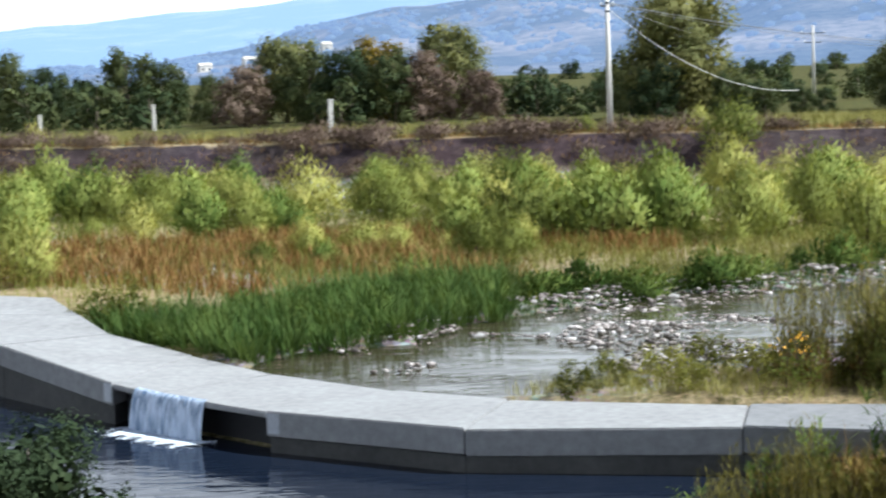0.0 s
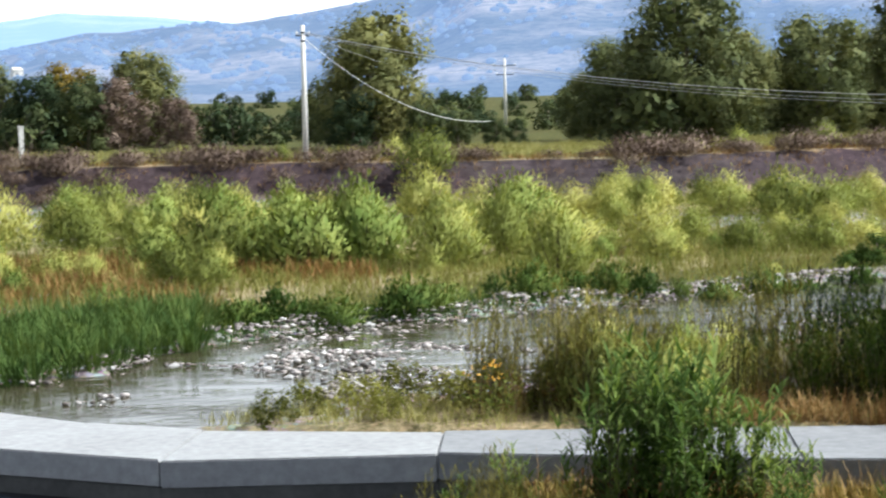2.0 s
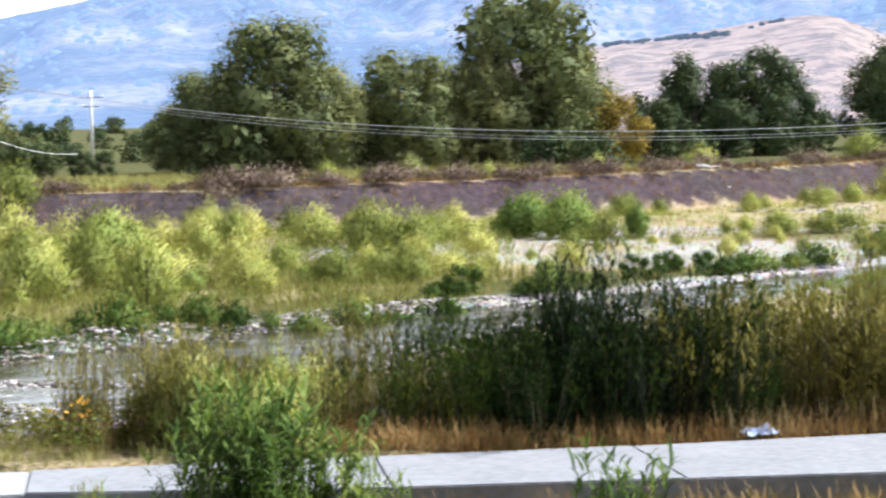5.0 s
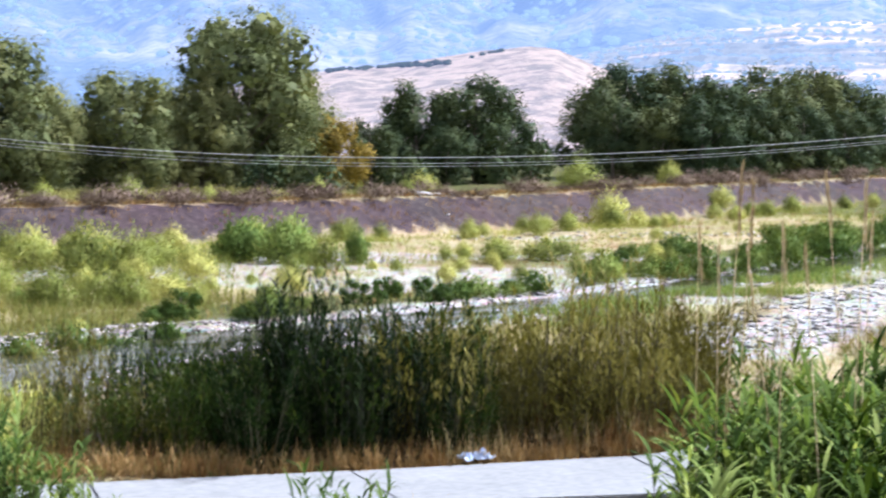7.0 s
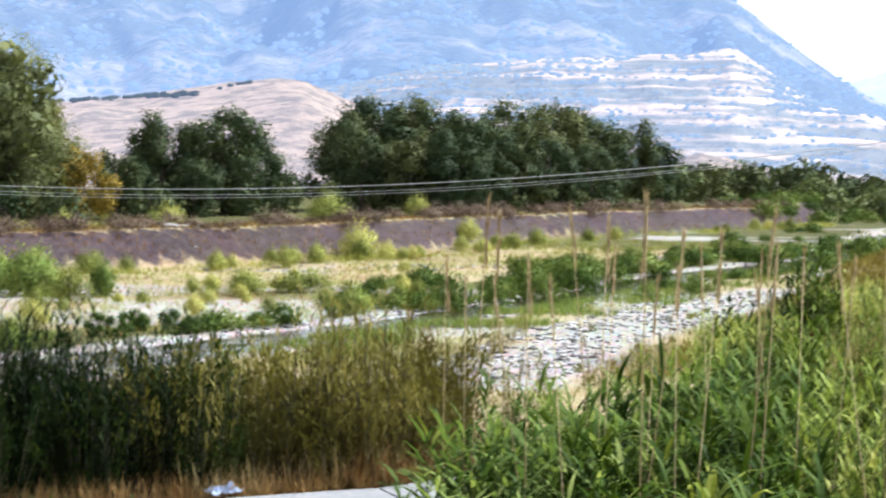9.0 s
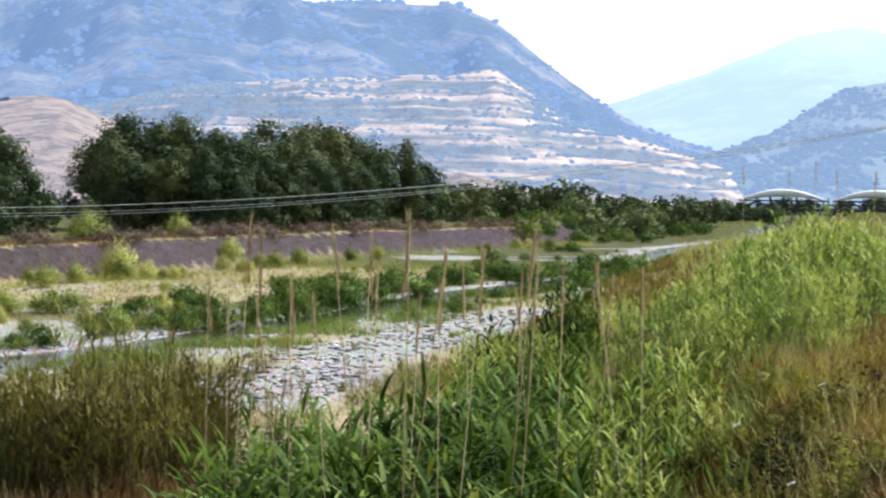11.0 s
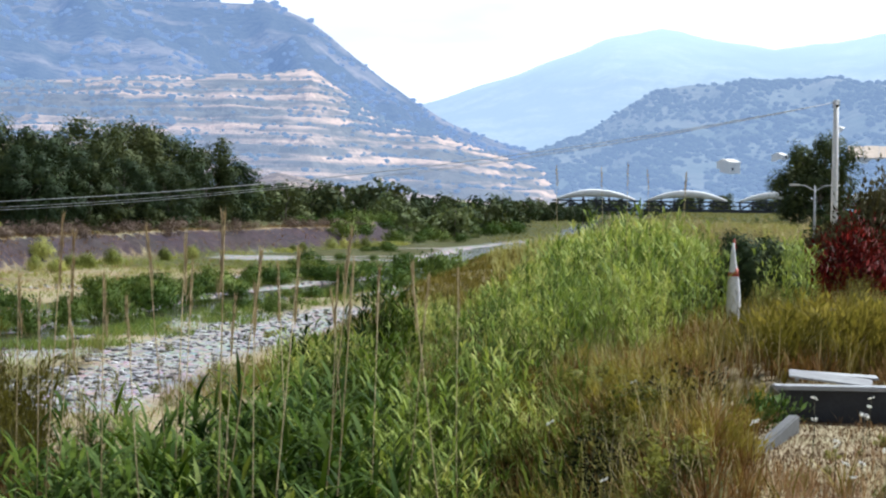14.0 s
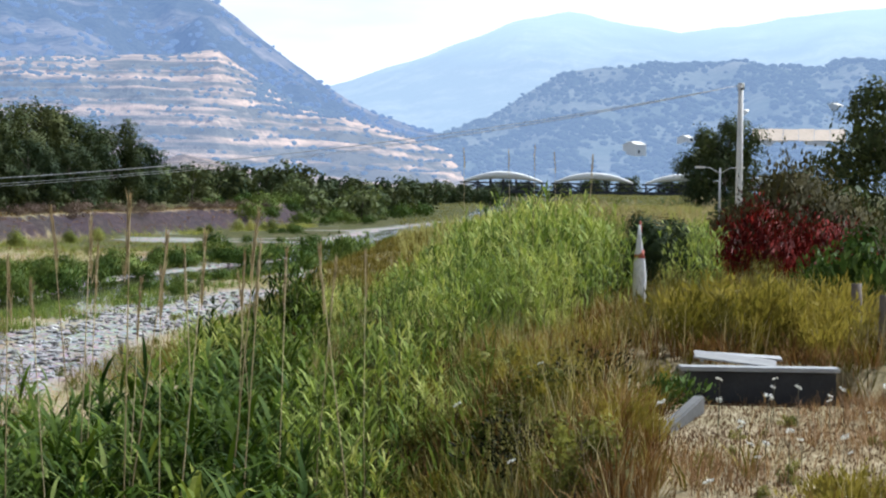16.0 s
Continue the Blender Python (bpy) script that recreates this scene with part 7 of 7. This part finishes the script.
for az, r in [(62.1, 50), (62.9, 46)]:
    x, y = polar(az, r)
    p = tagged(new("fence_post"), "old dark wooden fence post in the grass", "post", "fence posts")
    p.location = (x, y, ground_at(x, y))
    V, F = tube([(0, 0, -0.3), (0.03, 0, 0.7), (0.05, 0.02, 1.5)], [0.16, 0.15, 0.13], 8)
    child("stake", mesh_of("stake", V, F, M_BARK, True), p)


def umbel_model(seed):
    """A wild carrot: stalk, rays and a flat white head of small flowers."""
    g = np.random.default_rng(seed)
    root = tagged(new("wild_carrot"), "white-flowered wild carrot among the grass", "flower")
    V, F = tube([(0, 0, -0.1), (0.02, 0.0, 0.5), (0.04, 0.02, 1.0)], [0.008, 0.007, 0.005], 5)
    child("stalk", mesh_of("umbel_stalk", V, F, M_STEM), root)
    n = 60
    a, r = g.uniform(0, 6.28, n), 0.055 * np.sqrt(g.random(n))
    p = np.column_stack([0.04 + r * np.cos(a), 0.02 + r * np.sin(a), 1.03 + (0.6 + 0.3 * g.random()) * r * np.cos(a + seed) + g.normal(0, 0.01, n)])
    V, F = diamonds(p, np.column_stack([np.cos(a), np.sin(a), 0.15 * np.ones(n)]), 0.03, 0.026)
    child("flower_head", mesh_of("umbel_head", V, F, M_FLOWER), root, "flat white flower head")
    return root


for az, r, k in [(48.3, 28.5, 1.3), (49.2, 29.5, 1.2), (50.2, 29.0, 1.3), (51.0, 28.0, 1.1), (50.7, 25.0, 1.0), (48.7, 24.5, 1.1), (49.4, 25.5, 1.2), (50.0, 24.2, 1.1), (49.2, 27.0, 1.2), (50.4, 26.5, 1.0), (48.4, 26.5, 1.0), (51.6, 25.5, 1.0), (52.2, 24.5, 0.8), (49.0, 29.0, 1.1), (55.2, 24.0, 0.6)]:
    put(BRAMBLE, *polar(az, r), k, group="brambles in the grass")


def drift(az, r, spread, count):
    """Places thinning out round a middle."""
    x, y = polar(az, r)
    return np.column_stack([rng.normal(x, spread, count), rng.normal(y, spread, count)])


grass("rust_weeds", np.vstack([drift(50.6, 27.0, 0.9, 150), drift(48.3, 27.0, 0.7, 90), drift(51.6, 29.0, 0.8, 110), drift(57.9, 31.5, 0.7, 130), drift(58.5, 30.0, 0.5, 40), drift(61.8, 43.5, 1.0, 200), drift(62.3, 40.0, 1.0, 110), drift(61.3, 47.5, 1.2, 150), drift(60.5, 33.5, 1.3, 36), drift(62.0, 35.5, 0.9, 70)]), 0.5, 0.02, M_RUST, "rust-brown dead weeds round the basin", lean=0.5, per=5, spread=0.14)
grass("brown_weeds", field(4500, 47, 57, 20, 44, lambda x, y: hb(x, y, 0.45, 1.4, 5)), 0.9, 0.024, M_GRASS_DRY, "brown dead weeds on the bank", lean=0.35, per=6, spread=0.13)
for i in range(60):
    put(BRAMBLE if rng.random() < 0.4 else TUFTS, *polar(rng.uniform(42, 55), rng.uniform(21, 38)), rng.uniform(0.45, 0.95), group="leafy weeds on the bank")
UMBELS = [umbel_model(500 + i) for i in range(3)]
for i in range(14):
    put(TUFTS, *polar(rng.uniform(57.5, 63.5), rng.uniform(28, 40)), rng.uniform(0.12, 0.3), group="weeds in the yard")
for i in range(7):
    put(BROOMS, *polar(rng.uniform(61.4, 63.2), rng.uniform(26.5, 28.5)), rng.uniform(0.4, 0.6), group="brooms on the bank")
for i in range(16):
    put(UMBELS, *polar(rng.uniform(58.0, 63.0), rng.uniform(27, 40)), rng.uniform(0.45, 0.9), group="wild carrots in the grass")
for az in rng.uniform(44, 64, 34):
    x, y = polar(az, rng.uniform(20, 36))
    put(UMBELS, x, y, rng.uniform(0.7, 1.1), group="wild carrots in the grass")


def yellow_model():
    root = shrub_model("yellow_flower_plant", 1.2, 1.2, 20, 260, 0.16, M_SHRUB, 520, 0.4, 0.05, "leafy plant with orange-yellow flowers by the ford", "plant")
    g = np.random.default_rng(521)
    n = 46
    p = np.column_stack([g.normal(0, 0.3, n), g.normal(0, 0.3, n), g.uniform(0.85, 1.25, n)])
    V, F = diamonds(p, g.normal(0, 1, (n, 3)) + np.array([0, 0, 0.6]), 0.09, 0.08)
    child("blossom", mesh_of("blossom", V, F, M_YELLOW), root, "orange-yellow blossom")
    return root


put([yellow_model()], *polar(9.5, 44.6), 1.0)


def build_litter():
    x, y = polar(29.1, 45.3)
    g = np.random.default_rng(530)
    root = tagged(new("plastic_litter"), "crumpled blue and white plastic sheet on the ford", "litter")
    root.location = (x, y, 0.2)
    bm = bmesh.new()
    bmesh.ops.create_grid(bm, x_segments=14, y_segments=10, size=0.5)
    for v in bm.verts:
        v.co = Vector((v.co.x * 0.75, v.co.y * 0.5, 0.03 + abs(g.normal(0, 0.1))))
    bmesh.ops.solidify(bm, geom=bm.faces[:], thickness=0.01)
    part("sheet", bm, M_PLASTIC, root)


build_litter()
sill = tagged(new("river_sill"), "low white concrete sill across the far riverbed", "sill")
sill.matrix_basis = Matrix.Translation((*polar(52.1, 300), 2.0)) @ Matrix.Rotation(radians(-52), 4, "Z")
part("slab", box_bm(3.2, 1.2, 0.3, 0.05, (0, 0, 0.1)), M_CONCRETE, sill)
part("footing", box_bm(3.0, 0.9, 1.6, 0.05, (0, 0, -0.84)), M_CONCRETE, sill)

for group in (FORDCANE, ROUNDS, REEDBUSH, WILLOW, GREENS, BANKS, TUFTS, BROOMS, BRAMBLE, RUSSETS, EUCALYPT, POPLAR, GOLDEN, PINES, BROWNS, SCRUB, SCRUB_LIGHT, REEDS, BANKREEDS, REEDS_DARK, REEDS_OLIVE, GIANT, PLUMES, UMBELS):
    for ob in group:
        if ob.name not in PLACED:
            for o in (*ob.children_recursive, ob):
                bpy.data.objects.remove(o)
